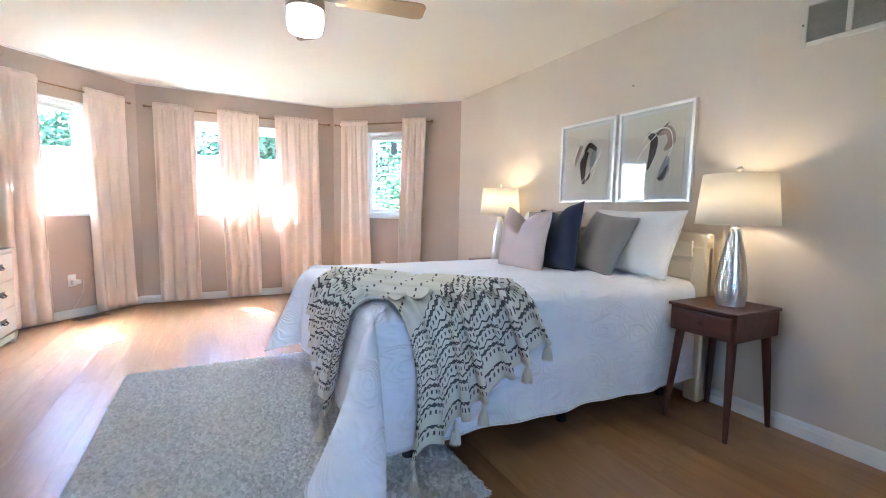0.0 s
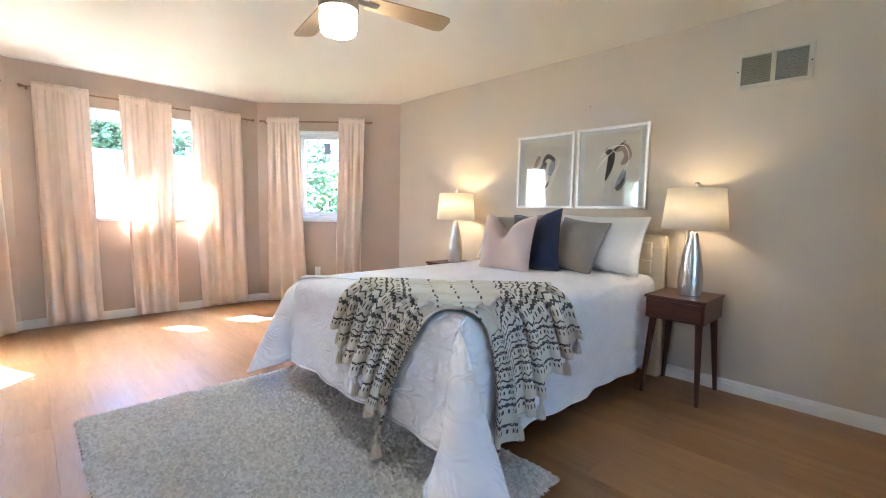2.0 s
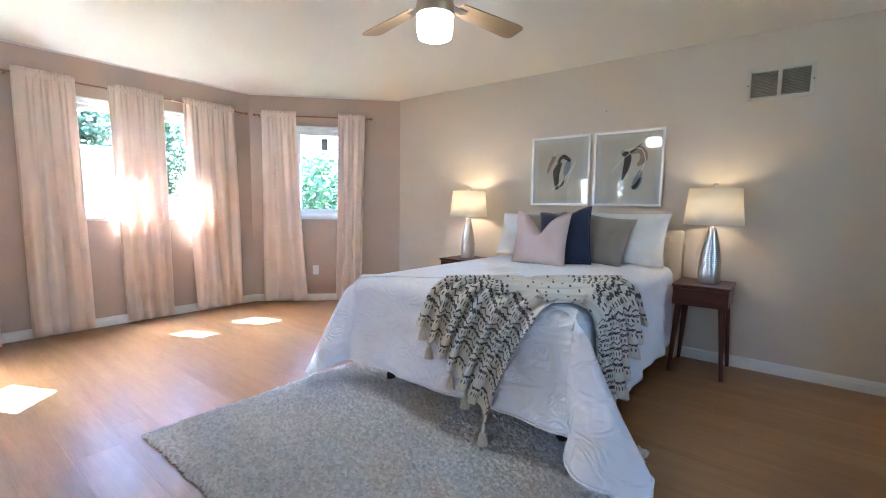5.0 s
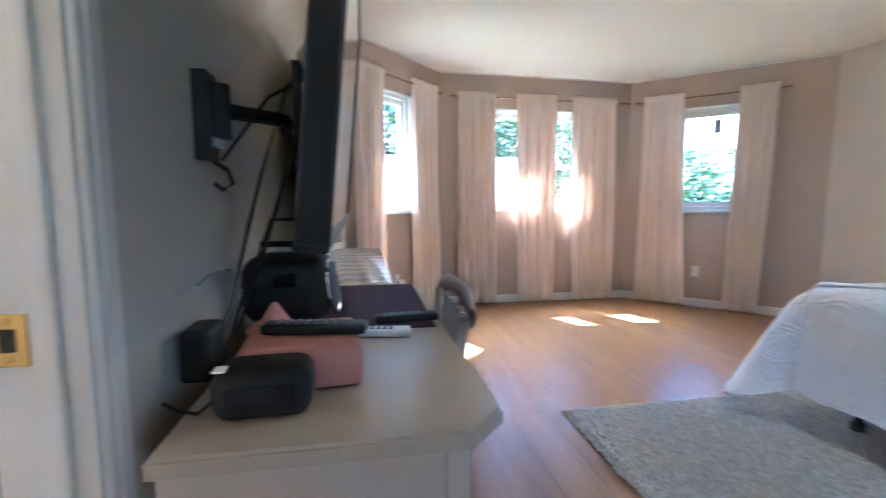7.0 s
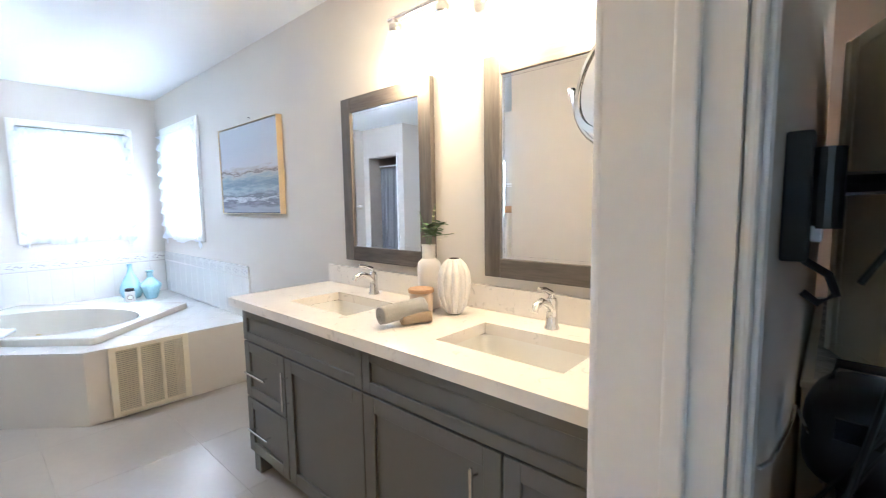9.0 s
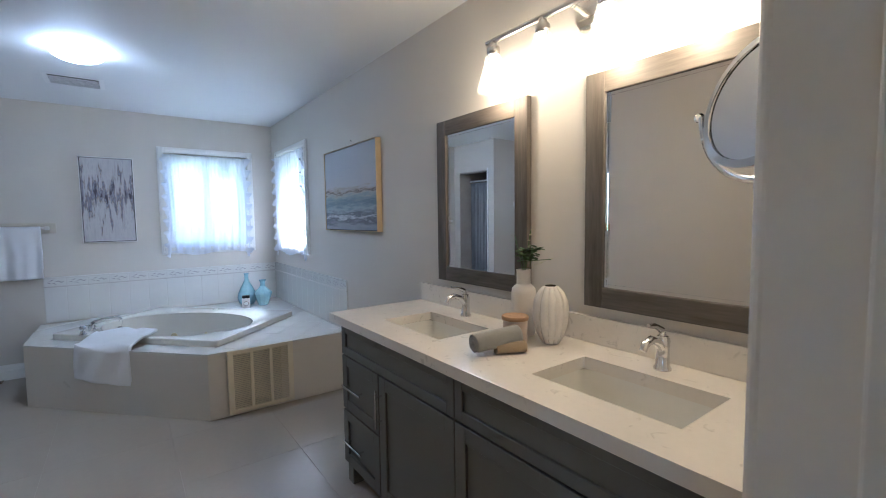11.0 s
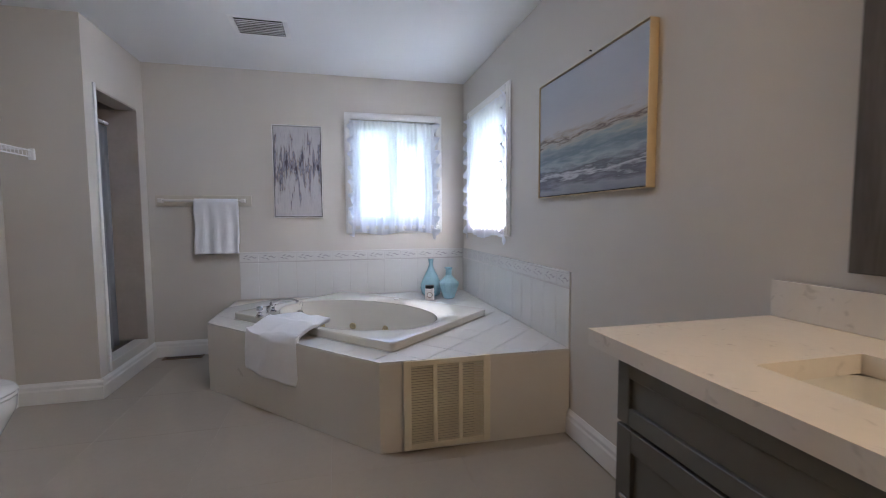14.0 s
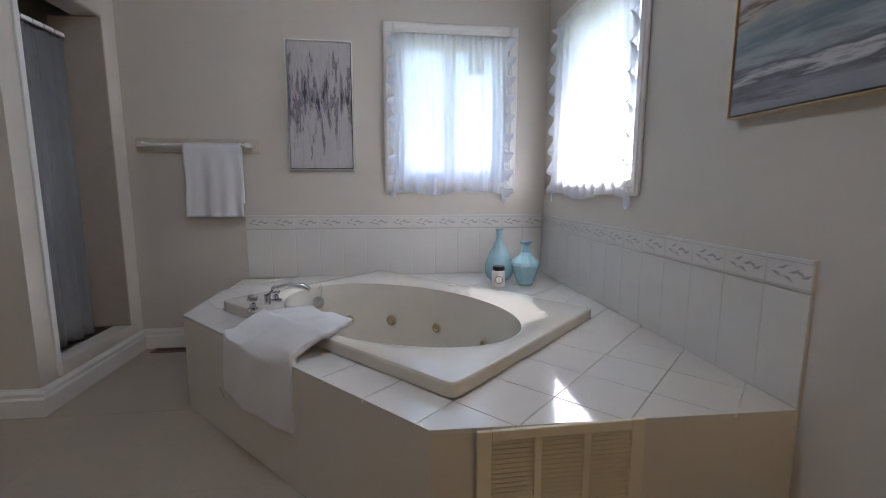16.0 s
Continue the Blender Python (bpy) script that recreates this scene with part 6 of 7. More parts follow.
pot = thing("ribbed_vase", pose(-2.705, 3.235, VZ), "white ribbed gourd vase with dark grooves", "vase")


def ribbed(u, v):
    prof = np.interp(v, (0, 0.04, 0.15, 0.35, 0.55, 0.75, 0.9, 0.97, 1), (0.034, 0.042, 0.058, 0.072, 0.077, 0.071, 0.054, 0.038, 0.028))
    g = abs(math.sin(12 * math.pi * u)) ** 0.5
    r = prof * (0.74 + 0.13 * g)
    return (r * math.cos(2 * math.pi * u), r * math.sin(2 * math.pi * u), 0.001 + 0.215 * v)


part("body", grid(140, 30, ribbed, None, True), "ceramic_white", pot, smooth=80)
for i in range(12):
    a = 2 * math.pi * (i / 12)
    part("groove", tube([(np.interp(v, (0, 0.04, 0.15, 0.35, 0.55, 0.75, 0.9, 0.97, 1), (0.034, 0.042, 0.058, 0.072, 0.077, 0.071, 0.054, 0.038, 0.028)) * 0.745 * math.cos(a), np.interp(v, (0, 0.04, 0.15, 0.35, 0.55, 0.75, 0.9, 0.97, 1), (0.034, 0.042, 0.058, 0.072, 0.077, 0.071, 0.054, 0.038, 0.028)) * 0.745 * math.sin(a), 0.215 * v) for v in [0.03 + 0.94 * k / 14 for k in range(15)]], 0.0024, 5), "rib_line", pot)
# dark disc painted as the shaded inside of the neck
part("mouth_shade", lathe([(0, 0.205), (0.018, 0.206), (0.020, 0.2175)], 20), "shadow_hole", pot)
M["pale_wood"] = wood("pale_wood", (0.48, 0.30, 0.16), (0.38, 0.22, 0.11), 0.5, "x", 2.0)
M["jar_ceramic"] = mat("jar_ceramic", (0.58, 0.47, 0.38), 0.5, var=0.05, bump=0.03)
jar = thing("jar", pose(-2.80, 3.145, VZ), "squat beige ceramic jar with a wooden lid", "jar")
part("body", lathe([(0, 0), (0.042, 0), (0.046, 0.005), (0.046, 0.082), (0.042, 0.086), (0, 0.086)], 32), "jar_ceramic", jar, smooth=50)
part("lid", lathe([(0.0, 0.0865), (0.050, 0.0865), (0.051, 0.09), (0.051, 0.098), (0.049, 0.101), (0, 0.101)], 32), "pale_wood", jar, "round pale wooden lid", smooth=50)
M["towel_grey"] = relief("towel_grey", (0.42, 0.415, 0.395), 0.95, "tuft", 160, 0.7, 0.004)
M["towel_tan"] = relief("towel_tan", (0.46, 0.35, 0.22), 0.95, "tuft", 160, 0.7, 0.004)
M["towel_white"] = relief("towel_white", (0.84, 0.84, 0.86), 0.95, "tuft", 220, 0.6, 0.003)


def rolled_towel(m, length, r, material, label):
    root = thing("rolled_towel", m, label, "towel", "rolled towels on the countertop")

    def spiral(u, v):
        a = 2 * math.pi * 2.6 * u
        rr = r * (0.25 + 0.75 * u)
        k = 0.0012 * math.sin(70 * v + 2 * a)
        return ((v - 0.5) * length, (rr + k * u) * math.cos(a), r + (rr + k * u) * math.sin(a))

    solid(part("roll", grid(90, 24, spiral), material, root, smooth=80), r * 0.2)
    return root


rolled_towel(pose(-2.712, 3.03, VZ - 0.002, 0, 0, 66), 0.11, 0.021, "towel_tan", "small tan towel rolled up under a grey one")
rolled_towel(pose(-2.748, 2.998, VZ + 0.013, 0, -4, 78), 0.18, 0.034, "towel_grey", "grey waffle towel rolled up on the countertop")

# paintings
M["gilt"] = mat("gilt", (0.68, 0.54, 0.33), 0.35, 0.6, var=0.06, scale=10, bump=0.03)


def canvas(name, kind):
    m = bpy.data.materials.new(name)
    m.use_nodes = True
    n, l = m.node_tree.nodes, m.node_tree.links
    b = n["Principled BSDF"]
    b.inputs["Roughness"].default_value = 0.6
    tc = n.new("ShaderNodeTexCoord")
    sep = n.new("ShaderNodeSeparateXYZ")
    l.new(tc.outputs["Object"], sep.inputs[0])
    mp = n.new("ShaderNodeMapping")
    no = n.new("ShaderNodeTexNoise")
    no.inputs["Detail"].default_value, no.inputs["Roughness"].default_value = 9, 0.62
    l.new(tc.outputs["Object"], mp.inputs[0])
    l.new(mp.outputs[0], no.inputs[0])
    ramp = n.new("ShaderNodeValToRGB")
    e = ramp.color_ramp.elements
    add = n.new("ShaderNodeMath")
    add.operation = "MULTIPLY_ADD"
    add.inputs[1].default_value = 0.17 if kind == "sea" else 1.7
    l.new(no.outputs[0], add.inputs[0])
    if kind == "sea":
        mp.inputs["Scale"].default_value, mp.inputs["Rotation"].default_value = (2.6, 1, 19), (0, radians(-7), 0)
        no.inputs["Scale"].default_value = 1.6
        l.new(sep.outputs[2], add.inputs[2])                  # height, -0.32..0.32, plus a streak
        cols = ((0.0, (0.26, 0.27, 0.31)), (0.08, (0.33, 0.33, 0.37)), (0.14, (0.13, 0.13, 0.15)), (0.17, (0.60, 0.60, 0.62)), (0.20, (0.12, 0.125, 0.14)), (0.25, (0.36, 0.40, 0.43)), (0.32, (0.16, 0.22, 0.25)), (0.38, (0.30, 0.34, 0.35)), (0.42, (0.46, 0.42, 0.36)), (0.445, (0.14, 0.10, 0.08)), (0.46, (0.40, 0.34, 0.28)), (0.50, (0.50, 0.49, 0.50)), (0.7, (0.44, 0.46, 0.50)))
        mr = n.new("ShaderNodeMapRange")
        mr.inputs["From Min"].default_value, mr.inputs["From Max"].default_value = -0.245, 0.455
        l.new(add.outputs[0], mr.inputs[0])
        l.new(mr.outputs[0], ramp.inputs[0])
    else:
        mp.inputs["Scale"].default_value = (1, 24, 3.6)
        no.inputs["Scale"].default_value = 1.5
        ab = n.new("ShaderNodeMath")
        ab.operation = "ABSOLUTE"
        sh = n.new("ShaderNodeMath")
        sh.operation = "SUBTRACT"
        sh.inputs[1].default_value = 0.03
        l.new(sep.outputs[2], sh.inputs[0])
        l.new(sh.outputs[0], ab.inputs[0])
        inv = n.new("ShaderNodeMath")
        inv.operation = "MULTIPLY_ADD"
        inv.inputs[1].default_value, inv.inputs[2].default_value = -1.0, -0.20
        l.new(ab.outputs[0], inv.inputs[0])
        l.new(inv.outputs[0], add.inputs[2])
        cols = ((0.0, (0.42, 0.41, 0.43)), (0.42, (0.52, 0.50, 0.51)), (0.50, (0.40, 0.39, 0.42)), (0.55, (0.50, 0.47, 0.46)), (0.59, (0.26, 0.20, 0.17)), (0.63, (0.13, 0.13, 0.18)), (0.70, (0.34, 0.34, 0.40)), (0.78, (0.07, 0.06, 0.08)))
        l.new(add.outputs[0], ramp.inputs[0])
    e[0].position, e[0].color = cols[0][0], (*cols[0][1], 1)
    e[1].position, e[1].color = cols[-1][0], (*cols[-1][1], 1)
    for p, c in cols[1:-1]:
        q = e.new(p)
        q.color = (*c, 1)
    l.new(ramp.outputs[0], b.inputs["Base Color"])
    bp = n.new("ShaderNodeBump")
    bp.inputs["Strength"].default_value, bp.inputs["Distance"].default_value = 0.4, 0.002
    l.new(no.outputs[0], bp.inputs["Height"])
    l.new(bp.outputs[0], b.inputs["Normal"])
    return m


sea = thing("painting", pose(-4.705, BY - 0.001, 1.57), "grey and blue seascape canvas in a thin gold frame", "painting")
part("canvas", boxed(-0.447, 0.447, -0.034, -0.004, -0.305, 0.305), canvas("seascape", "sea"), sea)
bm = bmesh.new()
for a, b, c, d in ((-0.455, -0.452, -0.314, 0.314), (0.452, 0.455, -0.314, 0.314), (-0.452, 0.452, -0.314, -0.311), (-0.452, 0.452, 0.311, 0.314)):
    box(bm, a, b, -0.040, 0.0, c, d, 0.001)
part("frame", bm, "gilt", sea, "thin gold float frame")
part("shadow_gap", boxed(-0.452, 0.452, -0.008, -0.001, -0.311, 0.311), "shadow_hole", sea)
nl = part("nail", tube([(-4.70, BY, 1.925), (-4.70, BY - 0.012, 1.927)], 0.003, 6), "black_metal")
tagged(nl, "small bare nail above the seascape painting", "nail")
art = thing("painting", pose(BX + 0.001, 1.873, 1.553), "tall grey abstract streaked canvas in a thin silver frame", "painting")
part("canvas", boxed(0.004, 0.03, -0.192, 0.192, -0.385, 0.385), canvas("streaks", "streaks"), art)
bm = bmesh.new()
for a, b, c, d in ((-0.204, -0.198, -0.397, 0.397), (0.198, 0.204, -0.397, 0.397), (-0.198, 0.198, -0.397, -0.391), (-0.198, 0.198, 0.391, 0.397)):
    box(bm, 0.0, 0.036, a, b, c, d, 0.001)
part("frame", bm, "silver_frame", art)
part("shadow_gap", boxed(0.001, 0.008, -0.198, 0.198, -0.391, 0.391), "shadow_hole", art)


# towel bar and its towel
def folded_towel(name, m, w, front, back, material, label, flare=0.02, seed=1, bar=0.012):
    """A towel folded over a bar along x; front hangs towards -y."""
    rnd = random.Random(seed)
    ph = [rnd.uniform(0, 6.28) for _ in range(3)]
    total = front + back + math.pi * bar

    def fn(u, v):
        s = v * total
        k = (u - 0.5) * (w + flare * max(0, (front - s) / front))
        wob = 0.010 * math.sin(11 * u + ph[0]) + 0.005 * math.sin(23 * u + ph[1])
        if s < front:
            d = front - s
            return (k + 0.004 * math.sin(20 * d + ph[1]), -bar - wob * d * 4 - 0.004 - 0.02 * d * math.sin(7 * u + ph[2]) ** 2, -d)
        if s < front + math.pi * bar:
            a = (s - front) / bar
            return (k, -bar * math.cos(a), bar * math.sin(a))
        d = s - front - math.pi * bar
        return (k, bar + 0.002, -d)

    root = thing(name, m, label, "towel")
    solid(part("cloth", grid(30, 60, fn), material, root, smooth=80), 0.010)
    return root


M["bar_wood"] = mat("bar_wood", (0.58, 0.53, 0.44), 0.45, var=0.05, bump=0.03)
tb = thing("towel_bar", pose(BX, 1.12, 1.30), "white towel bar on a beige backing board", "towel bar")
part("board", boxed(0.001, 0.016, -0.36, 0.37, -0.045, 0.045, 0.004), "bar_wood", tb)
part("bar", tube([(0.06, -0.31, 0.0), (0.06, 0.31, 0.0)], 0.009, 12), "ceramic_white", tb, smooth=True)
for y in (-0.31, 0.31):
    part("post", boxed(0.0165, 0.072, y - 0.016, y + 0.016, -0.016, 0.016, 0.005), "ceramic_white", tb)
folded_towel("towel", pose(BX + 0.06, 1.225, 1.30, 0, 0, 90), 0.33, 0.44, 0.36, "towel_white", "white bath towel folded over the towel bar", 0.0, 3)

# ---- corner bath ----
DECK = [(BX + 0.002, 1.335), (-5.98, 1.335), (-4.872, 2.375), (-4.85, BY - 0.002), (BX + 0.002, BY - 0.002)]
DZ = 0.455
M["tile_white"] = mat("tile_white", (0.70, 0.69, 0.66), 0.045, var=0.03, scale=4, fine=20, bump=0.02, coat=0.2)
M["tub_bone"] = mat("tub_bone", (0.66, 0.635, 0.57), 0.05, var=0.02, scale=3, fine=30, bump=0.0, coat=0.3)
M["tile_side"] = mat("tile_side", (0.66, 0.62, 0.56), 0.3, var=0.03, scale=3, fine=40, bump=0.02)
M["tile_grout"] = mat("tile_grout", (0.60, 0.58, 0.54), 0.9, var=0.06, bump=0.1)
surround = thing("bath_surround", pose(0, 0, 0), "pale tiled bath surround with a clipped front corner", "bath surround")
bath_c = Vector((-5.885, 2.345))
ax, ay = Vector((0.731, 0.682)), Vector((-0.682, 0.731))
HL, HW = 0.715, 0.515


def hollow_body():
    """The surround's sides and its top, cut out under the bathtub."""
    bm = bmesh.new()
    lo = [bm.verts.new((x, y, 0.0)) for x, y in DECK]
    hi = [bm.verts.new((x, y, DZ - 0.012)) for x, y in DECK]
    hole = [bm.verts.new((*(bath_c + ax * sx * (HL - 0.04) + ay * sy * (HW - 0.04)), DZ - 0.012)) for sx, sy in ((-1, -1), (1, -1), (1, 1), (-1, 1))]
    k = len(lo)
    for i in range(k):
        bm.faces.new((lo[i], lo[(i + 1) % k], hi[(i + 1) % k], hi[i]))
    rim = [bm.edges.get((hi[i], hi[(i + 1) % k])) for i in range(k)]
    rim += [bm.edges.new((hole[i], hole[(i + 1) % 4])) for i in range(4)]
    bmesh.ops.triangle_fill(bm, use_beauty=True, edges=rim)
    return bm


part("body", hollow_body(), "tile_side", surround)


def clip(poly, a, b):
    """The part of poly to the left of the line from a to b."""
    out = []
    for p, q in zip(poly, poly[1:] + poly[:1]):
        sp = (b[0] - a[0]) * (p[1] - a[1]) - (b[1] - a[1]) * (p[0] - a[0])
        sq = (b[0] - a[0]) * (q[1] - a[1]) - (b[1] - a[1]) * (q[0] - a[0])
        if sp >= 0:
            out.append(p)
        if (sp >= 0) != (sq >= 0):
            t = sp / (sp - sq)
            out.append((p[0] + t * (q[0] - p[0]), p[1] + t * (q[1] - p[1])))
    return out


TS = 0.205
corner = bath_c + ax * HL - ay * HW
for i in range(-9, 6):
    for j in range(-4, 11):
        c = corner + ax * (i + 0.5) * TS + ay * (j + 0.5) * TS
        h = TS / 2 - 0.0012
        poly = [tuple(c + ax * sx * h + ay * sy * h) for sx, sy in ((-1, -1), (1, -1), (1, 1), (-1, 1))]
        for p, q in zip(DECK, DECK[1:] + DECK[:1]):
            if poly:
                poly = clip(poly, p, q)
        if len(poly) < 3:
            continue
        if abs((c - bath_c).dot(ax)) < HL - 0.03 and abs((c - bath_c).dot(ay)) < HW - 0.03:
            continue
        area = abs(sum(p[0] * q[1] - q[0] * p[1] for p, q in zip(poly, poly[1:] + poly[:1]))) / 2
        if area > 0.0008:
            part("deck_tile", prism(poly, DZ - 0.0118, DZ), "tile_white", surround)
tub = thing("bathtub", pose(bath_c.x, bath_c.y, DZ, 0, 0, math.degrees(math.atan2(ax.y, ax.x))), "glossy white whirlpool bathtub with an oval basin", "bathtub")


def tub_at(u, v):
    a = 2 * math.pi * u
    c, s = math.cos(a), math.sin(a)
    k = max(abs(c) / HL, abs(s) / HW)
    rx, ry = c / k, s / k                                     # rectangle
    e = 0.02
    m = (abs(c / HL) ** (1 / e) + abs(s / HW) ** (1 / e)) ** e
    rx, ry = c / m, s / m
    ox, oy = 0.63 * c, 0.40 * s - 0.06                              # oval
    if v < 0.12:
        return (rx, ry, 0.002 + 0.042 * v / 0.12)
    if v < 0.16:
        return (rx * 0.992, ry * 0.992, 0.048)
    if v < 0.40:
        t = (v - 0.16) / 0.24
        return (rx * 0.992 + (ox - rx * 0.992) * t, ry * 0.992 + (oy - ry * 0.992) * t, 0.048 + 0.006 * math.sin(math.pi * t) - 0.006 * t)
    t = (v - 0.40) / 0.60
    if t < 0.7:
        q = t / 0.7
        f = 1 - 0.16 * q ** 1.6 - 0.012 * min(1, q * 8)
        return (ox * f, oy * f, 0.042 - 0.012 * min(1, q * 8) - 0.43 * q)
    q = (t - 0.7) / 0.3
    f = 0.828 * (1 - q)
    return (ox * f, oy * f, -0.40 - 0.02 * q)


part("shell", grid(320, 60, tub_at, None, True), "tub_bone", tub, smooth=50)
M["jet_brass"] = mat("jet_brass", (0.50, 0.42, 0.26), 0.3, 0.9, var=0.05, bump=0)
for a in (60, 95, 125, 20, 155, 200, 290):
    c, s = math.cos(radians(a)), math.sin(radians(a))
    ang = math.degrees(math.atan2(s / 0.40, c / 0.63))
    jt = part("jet", lathe([(0, 0.004), (0.012, 0.004), (0.014, 0.008), (0.024, 0.007), (0.028, 0)], 20, None, pose(0.58 * c, 0.368 * s - 0.056, -0.16, 0, 0, ang) @ pose(0, 0, 0, 0, -90)), "jet_brass", tub, smooth=True)
part("air_button", lathe([(0, 0.012), (0.018, 0.011), (0.022, 0.006), (0.022, 0)], 20, None, pose(-0.05, 0.445, 0.046)), "porcelain", tub, smooth=True)
tf = thing("bath_faucet", pose(-5.94, 1.725, DZ + 0.046, 0, 0, 82), "chrome bath spout with crystal handles", "faucet")
part("spout", tube([(0, 0, 0), (0, 0, 0.045), (0.03, 0, 0.075), (0.10, 0, 0.095), (0.17, 0, 0.092), (0.20, 0, 0.075)], 0.015, 14, None, 0.012), "chrome", tf, smooth=True)
M["crystal"] = glass("crystal", (0.95, 0.97, 1.0), 0.05)
for x, y in ((-0.03, -0.085), (0.01, 0.075)):
    part("valve", lathe([(0, 0), (0.026, 0), (0.026, 0.008), (0.014, 0.014), (0.012, 0.03), (0, 0.03)], 18, None, pose(x, y, 0)), "chrome", tf, smooth=True)
    part("valve_handle", lathe([(0, 0.03), (0.014, 0.032), (0.022, 0.045), (0.022, 0.06), (0.012, 0.07), (0, 0.071)], 10, None, pose(x, y, 0)), "chrome", tf)
ov = thing("overflow_plate", pose(-6.272, 1.902, DZ - 0.035, 0, 0, 43), "round chrome overflow plate with its chain on the bath", "overflow plate")
part("plate", lathe([(0, 0.010), (0.03, 0.008), (0.034, 0)], 24, None, pose(0, 0, 0, 0, 75)), "chrome", ov, smooth=True)
part("chain", tube([(0.01, 0, 0.02), (0.02, 0.01, 0.07), (0.0, 0.02, 0.10), (-0.03, 0.02, 0.065)], 0.002, 6), "chrome", ov)


# towel lying over the rim and the front of the surround
def draped(u, v):
    w, ln = 0.42, 0.54
    a, s = (u - 0.5) * w, v * ln
    flat = 0.30
    wave = 0.008 * math.sin(8 * u + 2) + 0.006 * math.sin(14 * u + 9 * v)
    if s < 0.17:
        return (a * (0.7 + 0.3 * s / 0.17), 0.02 - s + 0.17, 0.066 + wave * 0.5)
    if s < flat:
        k = (s - 0.17) / (flat - 0.17)
        return (a, 0.02 - (s - 0.17), 0.074 - 0.047 * (k ** 1.5) + wave * 0.5)
    d = s - flat
    return (a * (1 + 0.08 * d), -0.118 - 0.020 - wave - 0.025 * math.sin(5 * u), 0.018 - d - (0.05 * (u - 0.4)))


dt = part("bath_towel", grid(36, 60, draped), "towel_white", None, smooth=80)
em = (Vector((-4.872, 2.375)) - Vector((-5.98, 1.335))).normalized()
foot = Vector((-5.98, 1.335)) + em * 0.70
dt.matrix_world = pose(foot.x - em.y * 0.118, foot.y + em.x * 0.118, DZ, 0, 0, math.degrees(math.atan2(em.y, em.x)))
solid(dt, 0.020)
tagged(dt, "white bath towel draped over the rim of the bath", "towel")

# return grille in the surround
M["grille_beige"] = mat("grille_beige", (0.74, 0.68, 0.54), 0.45, var=0.04, bump=0.02)
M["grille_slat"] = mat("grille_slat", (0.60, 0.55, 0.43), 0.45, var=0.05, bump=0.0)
gr = thing("floor_grille", pose(-4.861, 2.71, 0.235, 0, 0, 1.3), "beige metal return-air grille set in the bath surround", "vent")
bm = bmesh.new()
for a, b, c, d in ((-0.222, -0.185, -0.222, 0.222), (0.185, 0.222, -0.222, 0.222), (-0.185, 0.185, -0.222, -0.195), (-0.185, 0.185, 0.195, 0.222), (-0.075, -0.055, -0.195, 0.195), (0.055, 0.075, -0.195, 0.195)):
    box(bm, 0.001, 0.012, a, b, c, d, 0.002, 1)
part("frame", bm, "grille_beige", gr)
# brown sheet with the shade behind the slats put into its colour
part("backing", boxed(0.0005, 0.0025, -0.185, 0.185, -0.195, 0.195), "vent_slat_duct_shade", gr)
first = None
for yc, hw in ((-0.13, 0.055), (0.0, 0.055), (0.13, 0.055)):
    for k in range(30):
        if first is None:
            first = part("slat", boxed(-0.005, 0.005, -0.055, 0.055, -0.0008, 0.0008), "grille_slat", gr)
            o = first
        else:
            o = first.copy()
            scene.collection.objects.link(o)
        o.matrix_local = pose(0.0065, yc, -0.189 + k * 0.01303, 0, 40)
floor_vent(pose(-6.79, 0.93, 0, 0, 0, 90), "vent_brown", "dark metal floor register by the baseboard")

# glass bottles and a jar on the bath deck
M["blue_glass"] = mat("blue_glass", (0.45, 0.72, 0.82), 0.18, 0, var=0.12, scale=20, fine=50, bump=0.1)
M["blue_glass"].node_tree.nodes["Principled BSDF"].inputs["Transmission Weight"].default_value = 0.2
b1 = thing("glass_bottle", pose(-6.60, 3.00, DZ + 0.001), "tall pale blue glass teardrop bottle", "bottle", "bottles on the bath")
part("body", lathe([(0, 0), (0.045, 0), (0.06, 0.015), (0.072, 0.06), (0.068, 0.10), (0.045, 0.16), (0.020, 0.215), (0.014, 0.25), (0.017, 0.285), (0.020, 0.29), (0.013, 0.288), (0, 0.20)], 32, None, Matrix.Diagonal((1.3, 1.3, 1.13, 1))), "blue_glass", b1, smooth=60)
b2 = thing("glass_bottle", pose(-6.43, 3.12, DZ + 0.001), "squat pale blue cut-glass bottle", "bottle", "bottles on the bath")
part("body", lathe([(0, 0), (0.03, 0), (0.036, 0.006), (0.066, 0.10), (0.064, 0.115), (0.030, 0.15), (0.020, 0.165), (0.018, 0.20), (0.028, 0.218), (0.016, 0.215), (0, 0.16)], 10, None, Matrix.Diagonal((1.35, 1.35, 1.22, 1))), "blue_glass", b2)
j2 = thing("jar", pose(-6.40, 2.945, DZ + 0.001), "small white jar with a black lid and a round label", "jar")
part("body", lathe([(0, 0), (0.036, 0), (0.039, 0.005), (0.039, 0.085), (0.034, 0.098), (0, 0.098)], 24), "ceramic_white", j2, smooth=50)
part("lid", lathe([(0, 0.0985), (0.036, 0.0985), (0.037, 0.103), (0.036, 0.122), (0, 0.123)], 24), "black_plastic", j2, smooth=50)
part("label", lathe([(0, 0.0006), (0.022, 0.0004), (0.024, 0)], 24, None, pose(0.0385, -0.008, 0.045, 0, 90, -12)), "ink_taupe", j2)
part("label_middle", lathe([(0, 0.0006), (0.018, 0.0004), (0.019, 0)], 24, None, pose(0.0392, -0.008, 0.045, 0, 90, -12)), "ink_white", j2)

# wall tiles with a leaf border
M["border_leaf"] = mat("border_leaf", (0.36, 0.34, 0.34), 0.4, var=0.1, bump=0.0)
